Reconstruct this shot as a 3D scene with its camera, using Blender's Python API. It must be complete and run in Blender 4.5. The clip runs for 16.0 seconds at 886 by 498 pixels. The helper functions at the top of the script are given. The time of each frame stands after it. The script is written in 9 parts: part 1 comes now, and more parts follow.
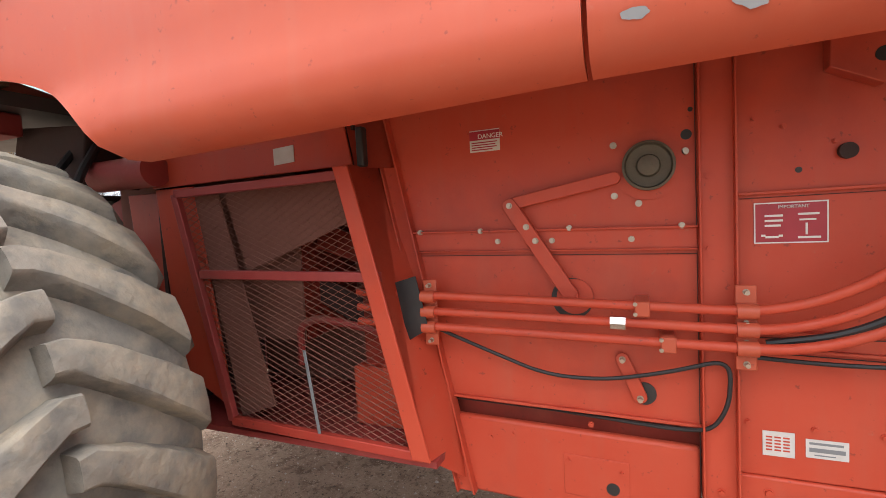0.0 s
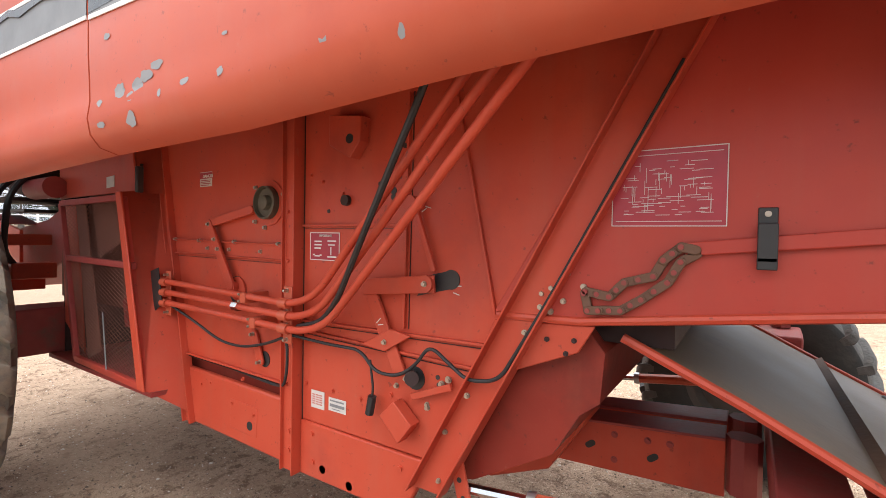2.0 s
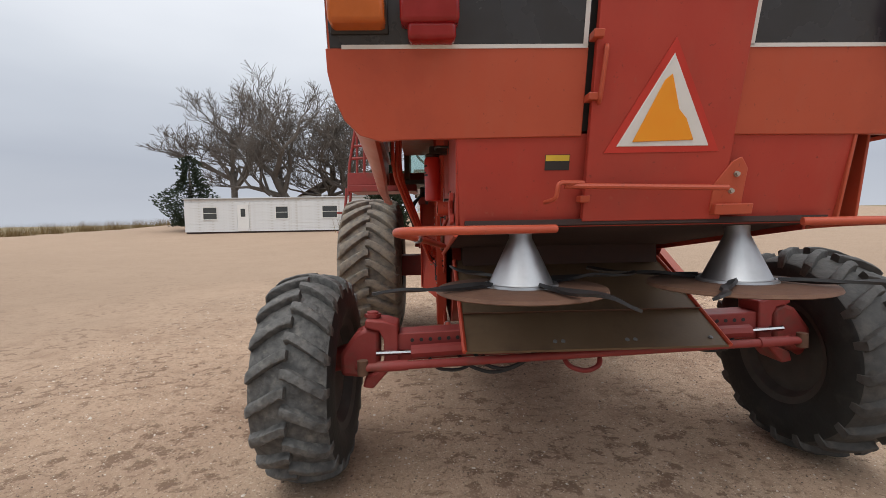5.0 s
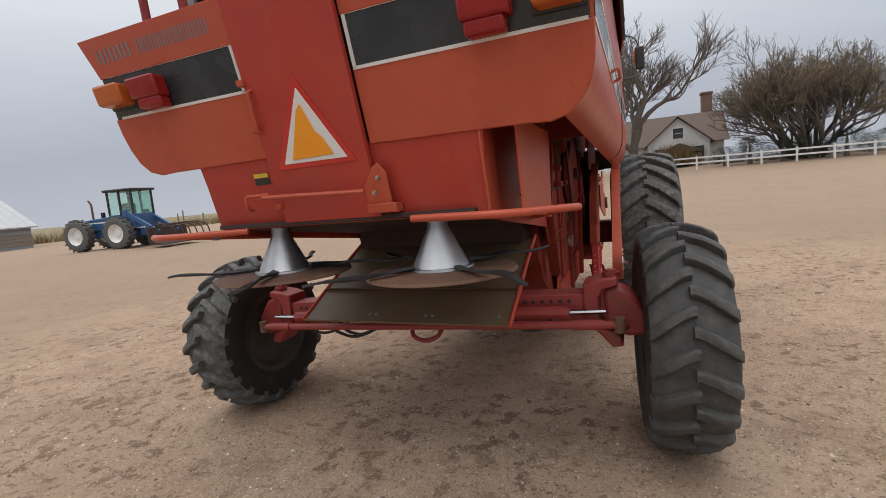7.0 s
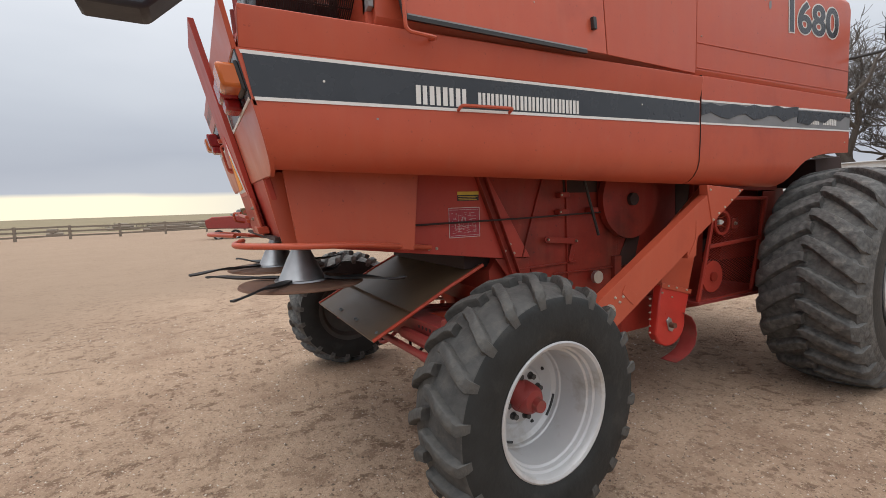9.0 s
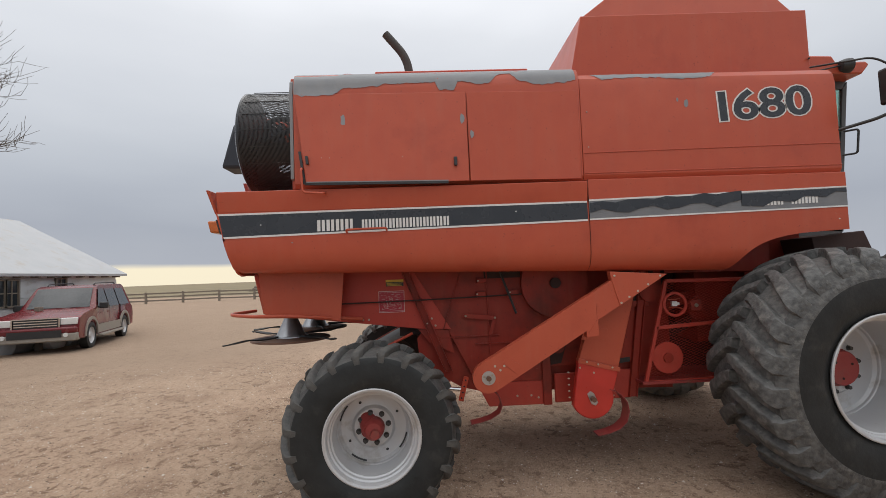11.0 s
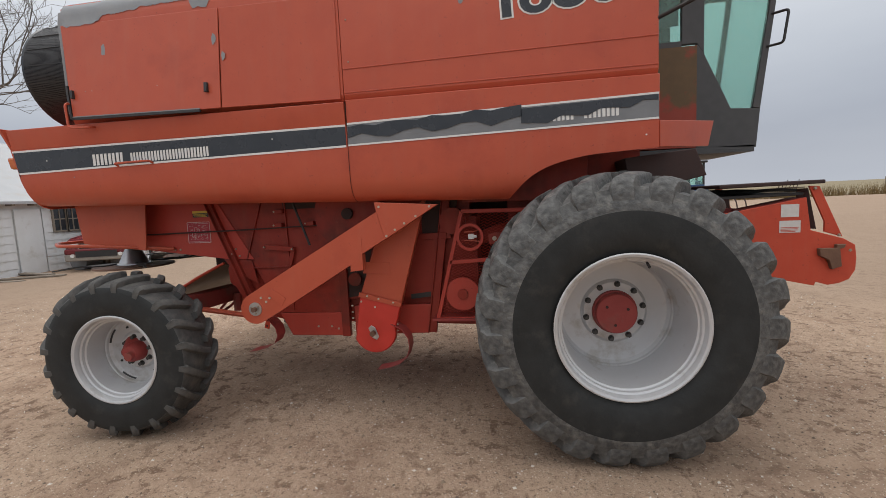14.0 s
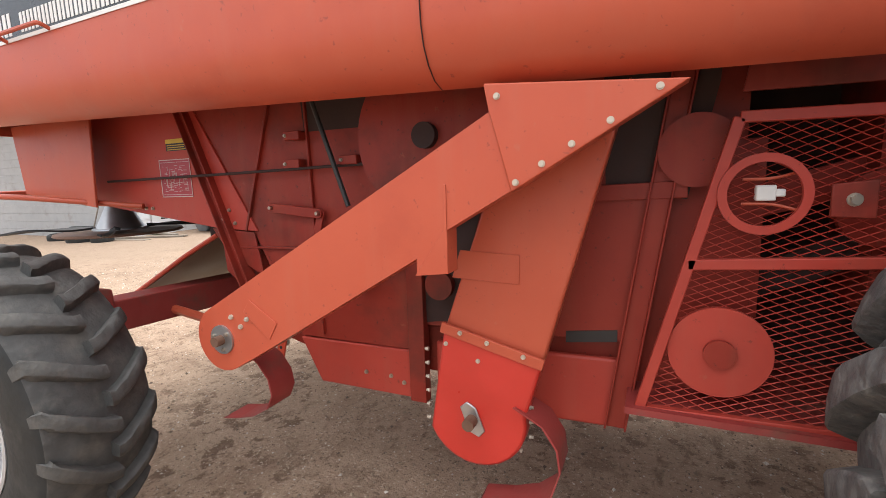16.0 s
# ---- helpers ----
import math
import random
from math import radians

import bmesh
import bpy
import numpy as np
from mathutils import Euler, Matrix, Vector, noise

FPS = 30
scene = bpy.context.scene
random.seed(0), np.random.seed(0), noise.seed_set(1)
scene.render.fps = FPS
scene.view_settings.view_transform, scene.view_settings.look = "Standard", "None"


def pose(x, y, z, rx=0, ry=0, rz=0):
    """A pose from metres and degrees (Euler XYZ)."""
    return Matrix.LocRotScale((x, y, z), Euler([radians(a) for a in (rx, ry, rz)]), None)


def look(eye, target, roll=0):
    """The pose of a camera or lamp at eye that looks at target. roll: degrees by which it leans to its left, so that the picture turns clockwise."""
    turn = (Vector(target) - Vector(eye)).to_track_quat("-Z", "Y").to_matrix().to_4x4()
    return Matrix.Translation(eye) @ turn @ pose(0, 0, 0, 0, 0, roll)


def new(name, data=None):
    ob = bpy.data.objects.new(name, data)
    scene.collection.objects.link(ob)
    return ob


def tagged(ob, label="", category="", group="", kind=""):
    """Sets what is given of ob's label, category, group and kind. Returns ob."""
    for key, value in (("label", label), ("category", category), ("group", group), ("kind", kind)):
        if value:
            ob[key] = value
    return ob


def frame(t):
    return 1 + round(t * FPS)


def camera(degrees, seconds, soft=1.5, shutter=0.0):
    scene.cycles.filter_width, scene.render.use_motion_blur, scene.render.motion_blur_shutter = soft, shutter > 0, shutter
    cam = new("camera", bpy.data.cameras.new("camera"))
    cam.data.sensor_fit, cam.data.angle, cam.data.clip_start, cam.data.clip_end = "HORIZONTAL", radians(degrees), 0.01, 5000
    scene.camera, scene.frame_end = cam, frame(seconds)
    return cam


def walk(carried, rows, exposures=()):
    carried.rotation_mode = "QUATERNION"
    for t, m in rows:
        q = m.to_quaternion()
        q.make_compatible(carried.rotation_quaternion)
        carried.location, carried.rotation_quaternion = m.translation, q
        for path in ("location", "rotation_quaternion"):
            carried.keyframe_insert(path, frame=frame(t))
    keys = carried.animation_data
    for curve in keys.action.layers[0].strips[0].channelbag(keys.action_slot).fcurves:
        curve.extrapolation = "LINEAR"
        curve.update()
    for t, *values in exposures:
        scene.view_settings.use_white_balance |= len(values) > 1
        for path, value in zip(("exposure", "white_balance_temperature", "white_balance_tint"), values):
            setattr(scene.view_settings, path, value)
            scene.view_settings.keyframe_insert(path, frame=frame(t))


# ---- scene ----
cam = camera(87.0, 16.0, soft=0.8)
PATH = [
    (0, (-1.861, 2.056, 1.423), (-1.083, 0.218, 1.301), -2.9),
    (0.5, (-2.233, 2.061, 1.401), (-1.287, 0.302, 1.297), -0.8),
    (1, (-2.628, 1.941, 1.379), (-1.614, 0.22, 1.296), 0.7),
    (1.5, (-3.004, 1.834, 1.394), (-1.959, 0.131, 1.319), -0.2),
    (2, (-3.443, 1.854, 1.411), (-2.349, 0.18, 1.367), 1.0),
    (2.5, (-3.937, 1.759, 1.395), (-2.592, 0.279, 1.375), 0.7),
    (3, (-4.476, 1.655, 1.373), (-2.944, 0.37, 1.37), 0.3),
    (3.5, (-4.988, 1.513, 1.365), (-3.204, 0.607, 1.37), 0.3),
    (3.7, (-5.19, 1.428, 1.363), (-3.346, 0.654, 1.372), 1.0),
    (5.8, (-6.485, 0.124, 1.472), (-4.529, 0.52, 1.333), -4.0),
    (6, (-6.531, -0.116, 1.426), (-4.6, 0.387, 1.288), -4.2),
    (6.5, (-6.418, -0.689, 1.431), (-4.525, -0.085, 1.202), -4.6),
    (7, (-6.19, -1.271, 1.495), (-4.362, -0.495, 1.258), -5.0),
    (7.5, (-5.905, -1.908, 1.502), (-4.282, -0.757, 1.303), -5.8),
    (8, (-5.503, -2.265, 1.533), (-4.14, -0.818, 1.319), -2.4),
    (8.5, (-5.079, -2.667, 1.524), (-4.102, -0.935, 1.316), -2.2),
    (9, (-4.793, -3.156, 1.559), (-3.866, -1.394, 1.375), -1.9),
    (9.5, (-4.504, -3.609, 1.565), (-3.625, -1.821, 1.387), -1.7),
    (10, (-4.114, -3.928, 1.591), (-3.409, -2.059, 1.506), -2.5),
    (10.2, (-3.856, -4.101, 1.609), (-3.321, -2.175, 1.691), -2.5),
    (12.3, (-2.282, -5.106, 1.71), (-2.394, -3.112, 1.817), -3.1),
    (12.5, (-2.156, -5.053, 1.699), (-2.251, -3.057, 1.793), -3.2),
    (13, (-1.594, -4.885, 1.685), (-1.736, -2.892, 1.754), -3.1),
    (13.5, (-1.01, -4.692, 1.694), (-1.207, -2.702, 1.665), -3.0),
    (14, (-0.599, -4.357, 1.643), (-0.932, -2.396, 1.431), -2.7),
    (14.5, (-0.512, -3.932, 1.6), (-1.095, -2.05, 1.257), -3.7),
    (15, (-0.724, -3.343, 1.531), (-1.341, -1.471, 1.194), -1.2),
    (15.5, (-0.952, -2.734, 1.447), (-1.677, -0.899, 1.122), -0.9),
    (16, (-1.238, -2.269, 1.417), (-2.058, -0.47, 1.114), -1.9),
]
walk(cam, [(t, look(eye, target, roll)) for t, eye, target, roll in PATH],
     [(0.0, 1.32), (0.5, 1.24), (1.0, 1.21), (1.5, 1.31), (2.0, 1.38), (2.5, 1.20), (3.0, 1.14), (3.7, 0.66), (5.8, 0.06), (7.5, -0.04), (9.0, 0.12), (10.2, 0.07), (12.3, -0.46), (13.3, -0.38), (14.5, 0.31), (15.2, 0.80), (16.0, 1.06)])

# ---------------------------------------------------------------- world, sun, exposure
SUN_DIR = Vector((-0.22, 0.16, 0.95)).normalized()      # towards the sun, behind cloud


def build_world():
    w = bpy.data.worlds.new("overcast_sky")
    scene.world = w
    w.use_nodes = True
    n, l = w.node_tree.nodes, w.node_tree.links
    n.clear()
    out = n.new("ShaderNodeOutputWorld")
    bg = n.new("ShaderNodeBackground")
    sky = n.new("ShaderNodeTexSky")
    sky.sky_type = "NISHITA"
    sky.sun_disc = False
    sky.sun_elevation = math.asin(SUN_DIR.z)
    sky.sun_rotation = math.atan2(SUN_DIR.x, SUN_DIR.y)
    sky.air_density, sky.dust_density, sky.ozone_density = 1.5, 4.0, 1.0
    dim = n.new("ShaderNodeMix"); dim.data_type = "RGBA"; dim.blend_type = "MULTIPLY"
    dim.inputs[0].default_value = 1.0
    l.new(sky.outputs[0], dim.inputs[6])
    dim.inputs[7].default_value = (0.08, 0.08, 0.08, 1)
    tc = n.new("ShaderNodeTexCoord")
    sep = n.new("ShaderNodeSeparateXYZ")
    l.new(tc.outputs["Generated"], sep.inputs[0])
    # cloud deck: brightness by height above the horizon
    ramp = n.new("ShaderNodeValToRGB")
    cr = ramp.color_ramp
    cr.elements[0].position, cr.elements[0].color = 0.0, (0.47, 0.50, 0.56, 1)
    cr.elements[1].position, cr.elements[1].color = 1.0, (1.75, 1.76, 1.80, 1)
    for p, c in ((0.10, (0.39, 0.42, 0.49, 1)), (0.25, (0.55, 0.58, 0.635, 1)), (0.45, (0.80, 0.82, 0.86, 1)), (0.7, (1.25, 1.26, 1.30, 1))):
        e = cr.elements.new(p); e.color = c
    noi = n.new("ShaderNodeTexNoise")
    mp = n.new("ShaderNodeMapping")
    mp.inputs["Scale"].default_value = (1.5, 1.5, 5.0)
    l.new(tc.outputs["Generated"], mp.inputs[0])
    l.new(mp.outputs[0], noi.inputs["Vector"])
    noi.inputs["Scale"].default_value = 1.6
    noi.inputs["Detail"].default_value = 5
    noi.inputs["Roughness"].default_value = 0.45
    add = n.new("ShaderNodeMath"); add.operation = "MULTIPLY_ADD"
    l.new(noi.outputs[0], add.inputs[0]); add.inputs[1].default_value = 0.16
    l.new(sep.outputs[2], add.inputs[2])
    sub = n.new("ShaderNodeMath"); sub.operation = "SUBTRACT"
    l.new(add.outputs[0], sub.inputs[0]); sub.inputs[1].default_value = 0.08
    l.new(sub.outputs[0], ramp.inputs[0])
    # clear yellow strip under the cloud deck in the north-west, brighter deck in the south-east
    az = n.new("ShaderNodeVectorMath"); az.operation = "DOT_PRODUCT"
    l.new(tc.outputs["Generated"], az.inputs[0])
    az.inputs[1].default_value = (-0.60, 0.80, 0.0)
    azr = n.new("ShaderNodeMapRange")
    l.new(az.outputs["Value"], azr.inputs[0])
    azr.inputs[1].default_value, azr.inputs[2].default_value = 0.55, 0.85
    gap = n.new("ShaderNodeMapRange")
    gap.inputs[1].default_value, gap.inputs[2].default_value = 0.040, 0.031
    gn = n.new("ShaderNodeMath"); gn.operation = "MULTIPLY_ADD"
    l.new(noi.outputs[0], gn.inputs[0]); gn.inputs[1].default_value = 0.03
    l.new(sep.outputs[2], gn.inputs[2])
    gs = n.new("ShaderNodeMath"); gs.operation = "SUBTRACT"
    l.new(gn.outputs[0], gs.inputs[0]); gs.inputs[1].default_value = 0.015
    l.new(gs.outputs[0], gap.inputs[0])
    mul = n.new("ShaderNodeMath"); mul.operation = "MULTIPLY"
    l.new(azr.outputs[0], mul.inputs[0]); l.new(gap.outputs[0], mul.inputs[1])
    strip = n.new("ShaderNodeMix"); strip.data_type = "RGBA"
    l.new(mul.outputs[0], strip.inputs[0])
    l.new(ramp.outputs[0], strip.inputs[6])
    strip.inputs[7].default_value = (1.0, 0.90, 0.68, 1)
    mix = n.new("ShaderNodeMix"); mix.data_type = "RGBA"
    mix.inputs[0].default_value = 0.90
    l.new(dim.outputs[2], mix.inputs[6])
    l.new(strip.outputs[2], mix.inputs[7])
    l.new(mix.outputs[2], bg.inputs[0])
    bg.inputs[1].default_value = 1.16
    l.new(bg.outputs[0], out.inputs[0])


build_world()
sun = new("sun", bpy.data.lights.new("sun", "SUN"))
sun.data.energy, sun.data.angle, sun.data.color = 0.95, radians(50), (1.0, 0.96, 0.90)
sun.matrix_world = look(SUN_DIR * 50, (0, 0, 0))

# ---------------------------------------------------------------- materials


def material(name, base, rough=0.5, metal=0.0, second=None, grain=14.0, amount=0.5, bump=0.1, bump_scale=60.0,
             stain=None, stain_scale=2.5, stain_at=(0.55, 0.75), stretch=(1, 1, 1), spec=0.5, rough_var=0.12, wear=None):
    """Base colour with a second tone by fine grain, large stains of a third tone, uneven gloss and fine relief."""
    m = bpy.data.materials.new(name)
    m.use_nodes = True
    n, l = m.node_tree.nodes, m.node_tree.links
    b = n["Principled BSDF"]
    b.inputs["Metallic"].default_value = metal
    b.inputs["Specular IOR Level"].default_value = spec
    tc = n.new("ShaderNodeTexCoord")
    mp = n.new("ShaderNodeMapping")
    mp.inputs["Scale"].default_value = stretch
    l.new(tc.outputs["Object"], mp.inputs[0])
    fine = n.new("ShaderNodeTexNoise")
    fine.inputs["Scale"].default_value, fine.inputs["Detail"].default_value = grain, 6
    l.new(mp.outputs[0], fine.inputs["Vector"])
    mix = n.new("ShaderNodeMix"); mix.data_type = "RGBA"
    second = second or tuple(min(1, c * 1.35 + 0.01) for c in base)
    fr = n.new("ShaderNodeMapRange")
    fr.inputs[1].default_value, fr.inputs[2].default_value = 0.35, 0.70
    fr.inputs[4].default_value = amount
    l.new(fine.outputs[0], fr.inputs[0])
    l.new(fr.outputs[0], mix.inputs[0])
    mix.inputs[6].default_value, mix.inputs[7].default_value = (*base, 1), (*second, 1)
    colour = mix.outputs[2]
    if stain:
        big = n.new("ShaderNodeTexNoise")
        big.inputs["Scale"].default_value, big.inputs["Detail"].default_value = stain_scale, 8
        big.inputs["Roughness"].default_value = 0.62
        l.new(mp.outputs[0], big.inputs["Vector"])
        sr = n.new("ShaderNodeMapRange")
        sr.inputs[1].default_value, sr.inputs[2].default_value = stain_at
        l.new(big.outputs[0], sr.inputs[0])
        m2 = n.new("ShaderNodeMix"); m2.data_type = "RGBA"
        l.new(sr.outputs[0], m2.inputs[0])
        l.new(colour, m2.inputs[6]); m2.inputs[7].default_value = (*stain, 1)
        colour = m2.outputs[2]
    if wear:
        # run-down dust streaks, and small scuffs and flecks
        dust, fleck = wear
        mp2 = n.new("ShaderNodeMapping")
        mp2.inputs["Scale"].default_value = (7.0, 7.0, 0.8)
        l.new(tc.outputs["Object"], mp2.inputs[0])
        for vec, scale, lo, hi, most, tone in ((mp2.outputs[0], 1.6, 0.50, 0.78, 0.34, dust), (tc.outputs["Object"], 46.0, 0.645, 0.70, 0.75, fleck), (tc.outputs["Object"], 21.0, 0.67, 0.73, 0.55, dust)):
            t = n.new("ShaderNodeTexNoise")
            t.inputs["Scale"].default_value, t.inputs["Detail"].default_value, t.inputs["Roughness"].default_value = scale, 7, 0.62
            l.new(vec, t.inputs["Vector"])
            r2 = n.new("ShaderNodeMapRange")
            r2.inputs[1].default_value, r2.inputs[2].default_value, r2.inputs[4].default_value = lo, hi, most
            l.new(t.outputs[0], r2.inputs[0])
            m3 = n.new("ShaderNodeMix"); m3.data_type = "RGBA"
            l.new(r2.outputs[0], m3.inputs[0])
            l.new(colour, m3.inputs[6]); m3.inputs[7].default_value = (*tone, 1)
            colour = m3.outputs[2]
    l.new(colour, b.inputs["Base Color"])
    rr = n.new("ShaderNodeMapRange")
    rr.inputs[3].default_value, rr.inputs[4].default_value = max(0.03, rough - rough_var), min(1, rough + rough_var)
    l.new(fine.outputs[0], rr.inputs[0])
    l.new(rr.outputs[0], b.inputs["Roughness"])
    if bump:
        bn = n.new("ShaderNodeTexNoise")
        bn.inputs["Scale"].default_value, bn.inputs["Detail"].default_value = bump_scale, 5
        l.new(mp.outputs[0], bn.inputs["Vector"])
        bp = n.new("ShaderNodeBump")
        bp.inputs["Strength"].default_value, bp.inputs["Distance"].default_value = bump, 0.01
        l.new(bn.outputs[0], bp.inputs["Height"])
        l.new(bp.outputs[0], b.inputs["Normal"])
    return m


RED = material("red_paint", (0.45, 0.082, 0.042), 0.36, second=(0.51, 0.100, 0.049), grain=6, bump=0.05, bump_scale=9,
               stain=(0.36, 0.062, 0.034), stain_scale=1.7, spec=0.38, wear=((0.44, 0.125, 0.075), (0.24, 0.050, 0.034)))
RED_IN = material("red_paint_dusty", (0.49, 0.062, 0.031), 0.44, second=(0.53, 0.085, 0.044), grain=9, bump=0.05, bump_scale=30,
                  stain=(0.33, 0.050, 0.034), stain_scale=2.2, stain_at=(0.55, 0.78), spec=0.32, wear=((0.42, 0.115, 0.072), (0.20, 0.040, 0.028)))
# deeper red; also carries the shade of the rear side sheets in its colour
RED_DEEP = material("deep_red_paint", (0.41, 0.047, 0.032), 0.44, second=(0.46, 0.064, 0.041), grain=8, bump=0.05, bump_scale=20,
                    stain=(0.33, 0.050, 0.036), stain_scale=1.6, stain_at=(0.50, 0.75), spec=0.32, wear=((0.38, 0.095, 0.062), (0.17, 0.034, 0.026)))
# oil stains, plus the shade under the skirts put into the base red
RED_OILY_SHADED = material("oil_stained_red_paint", (0.255, 0.027, 0.017), 0.46, second=(0.32, 0.044, 0.027), grain=7, bump=0.08, bump_scale=24,
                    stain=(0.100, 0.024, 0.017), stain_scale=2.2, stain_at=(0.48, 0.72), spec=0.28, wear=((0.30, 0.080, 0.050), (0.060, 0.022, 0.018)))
RED_NEW = material("bright_red_repaint", (0.48, 0.030, 0.020), 0.32, grain=5, bump=0.02)
RED_DULL = material("dull_red_axle_paint", (0.27, 0.034, 0.030), 0.55, second=(0.33, 0.06, 0.05), grain=18, bump=0.12,
                    stain=(0.16, 0.075, 0.055), stain_scale=5)
BLACK = material("black_paint", (0.018, 0.018, 0.019), 0.5, second=(0.04, 0.038, 0.036), bump=0.05)
# dark steel; also stands in for shade inside recesses and housings
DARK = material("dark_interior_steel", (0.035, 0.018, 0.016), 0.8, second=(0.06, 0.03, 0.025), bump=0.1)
RUBBER = material("tyre_rubber", (0.015, 0.017, 0.017), 0.60, second=(0.036, 0.038, 0.038), grain=10, bump=0.25, bump_scale=40,
                  stain=(0.060, 0.057, 0.052), stain_scale=6, stain_at=(0.55, 0.85), spec=0.35)
RUBBER_GAP = material("scuffed_tyre_rubber", (0.042, 0.042, 0.041), 0.70, second=(0.105, 0.103, 0.097), grain=20, bump=0.6, bump_scale=34,
                      stain=(0.105, 0.098, 0.085), stain_scale=12, stain_at=(0.52, 0.78))
RUBBER_WORN = material("worn_tread_rubber", (0.052, 0.053, 0.052), 0.66, second=(0.135, 0.134, 0.128), grain=24, amount=0.9, bump=1.0, bump_scale=34,
                       stain=(0.185, 0.178, 0.160), stain_scale=16, stain_at=(0.54, 0.76))
RUBBER_DUSTY = material("dusty_tyre_rubber", (0.115, 0.109, 0.098), 0.82, second=(0.24, 0.215, 0.178), grain=15, amount=0.85, bump=0.8, bump_scale=26,
                        stain=(0.29, 0.24, 0.175), stain_scale=8, stain_at=(0.48, 0.72))
RIM = material("silver_rim_paint", (0.51, 0.515, 0.52), 0.42, metal=0.3, second=(0.59, 0.595, 0.60), grain=4, bump=0.03,
               stain=(0.30, 0.26, 0.21), stain_scale=5, stain_at=(0.56, 0.78))
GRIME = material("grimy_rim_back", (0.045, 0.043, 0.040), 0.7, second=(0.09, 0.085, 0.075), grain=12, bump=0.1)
STEEL = material("bare_galvanised_steel", (0.43, 0.44, 0.45), 0.36, metal=0.9, second=(0.62, 0.62, 0.63), bump=0.04)
ZINC = material("zinc_bolt", (0.40, 0.35, 0.29), 0.4, metal=0.8, bump=0.05)
STRIPE = material("charcoal_stripe_film", (0.030, 0.035, 0.042), 0.27, second=(0.045, 0.052, 0.062), grain=8, bump=0.03)
STRIPE_GREY = material("bleached_stripe_film", (0.20, 0.21, 0.22), 0.55, second=(0.14, 0.15, 0.16), grain=8, bump=0.05)
WHITE = material("white_film", (0.72, 0.72, 0.70), 0.5, second=(0.64, 0.63, 0.60), bump=0.02)
PRIMER = material("grey_primer", (0.225, 0.235, 0.245), 0.65, second=(0.29, 0.29, 0.29), grain=12, bump=0.08)
AMBER = material("amber_lens", (0.46, 0.11, 0.02), 0.2, bump=0.03)
REDLENS = material("red_lens", (0.25, 0.010, 0.012), 0.22, bump=0.03)
ORANGE = material("fluorescent_orange", (0.85, 0.30, 0.01), 0.5, second=(0.85, 0.36, 0.02), bump=0.02)
RUSTPAN = material("worn_rubber_sheet", (0.15, 0.100, 0.060), 0.46, second=(0.20, 0.138, 0.084), grain=5, bump=0.08,
                   stain=(0.105, 0.070, 0.045), stain_scale=3, spec=0.32)
RUST = material("rusty_steel", (0.125, 0.062, 0.038), 0.75, second=(0.20, 0.11, 0.068), grain=16, bump=0.2)
RUST_DUST = material("dusty_rusted_sheet", (0.20, 0.080, 0.058), 0.85, second=(0.27, 0.125, 0.092), grain=6, bump=0.1)
CABGREY = material("dark_grey_cab_paint", (0.060, 0.062, 0.064), 0.55, second=(0.085, 0.086, 0.088), bump=0.04)
TARP = material("dark_blue_tarpaulin", (0.022, 0.027, 0.038), 0.6, second=(0.035, 0.042, 0.056), grain=5, bump=0.3, bump_scale=7)
BROWN = material("brown_cover_sheet", (0.12, 0.075, 0.035), 0.7, second=(0.16, 0.10, 0.05), bump=0.05, stain=(0.30, 0.05, 0.03), stain_scale=1.2, stain_at=(0.5, 0.56))
TAUPE = material("taupe_car_cladding", (0.26, 0.235, 0.20), 0.5, bump=0.02)
HOSE = material("black_hose", (0.016, 0.016, 0.017), 0.55, bump=0.1)
DECAL_RED = material("printed_red_decal", (0.33, 0.015, 0.03), 0.35, bump=0.0)
YELLOW = material("yellow_decal", (0.60, 0.42, 0.04), 0.5, bump=0.0)
PAPER = material("worn_white_label", (0.62, 0.60, 0.57), 0.6, second=(0.48, 0.46, 0.43), grain=30, bump=0.0)
WOOD = material("weathered_wood", (0.20, 0.165, 0.13), 0.85, second=(0.30, 0.26, 0.21), grain=20, bump=0.3, stretch=(1, 1, 0.2))
SIDING = material("white_painted_siding", (0.66, 0.67, 0.67), 0.7, second=(0.58, 0.58, 0.57), grain=3, bump=0.06, stain=(0.48, 0.46, 0.42))
ROOF_TIN = material("galvanised_roof", (0.40, 0.41, 0.42), 0.6, metal=0.3, second=(0.50, 0.50, 0.50), grain=2, bump=0.06, stain=(0.40, 0.36, 0.32))
SHINGLE = material("brown_shingle", (0.10, 0.070, 0.058), 0.9, second=(0.15, 0.11, 0.09), grain=10, bump=0.3)
BARK = material("grey_bark", (0.115, 0.098, 0.085), 0.9, second=(0.17, 0.15, 0.13), grain=8, bump=0.3)
NEEDLE = material("cedar_foliage", (0.030, 0.048, 0.026), 0.8, second=(0.055, 0.075, 0.040), grain=3, bump=0.2)
LEAF_DRY = material("dry_brush_leaves", (0.16, 0.11, 0.045), 0.85, second=(0.24, 0.15, 0.05), grain=3, bump=0.2)
BLUE = material("blue_tractor_paint", (0.030, 0.085, 0.20), 0.45, second=(0.05, 0.11, 0.24), bump=0.05)
MAROON = material("maroon_car_paint", (0.13, 0.012, 0.016), 0.25, second=(0.17, 0.02, 0.024), grain=3, bump=0.01)
CHROME = material("chrome", (0.6, 0.6, 0.6), 0.15, metal=1.0, bump=0.0)
BRICK = material("chimney_brick", (0.16, 0.085, 0.06), 0.9, second=(0.22, 0.13, 0.10), grain=20, bump=0.3)


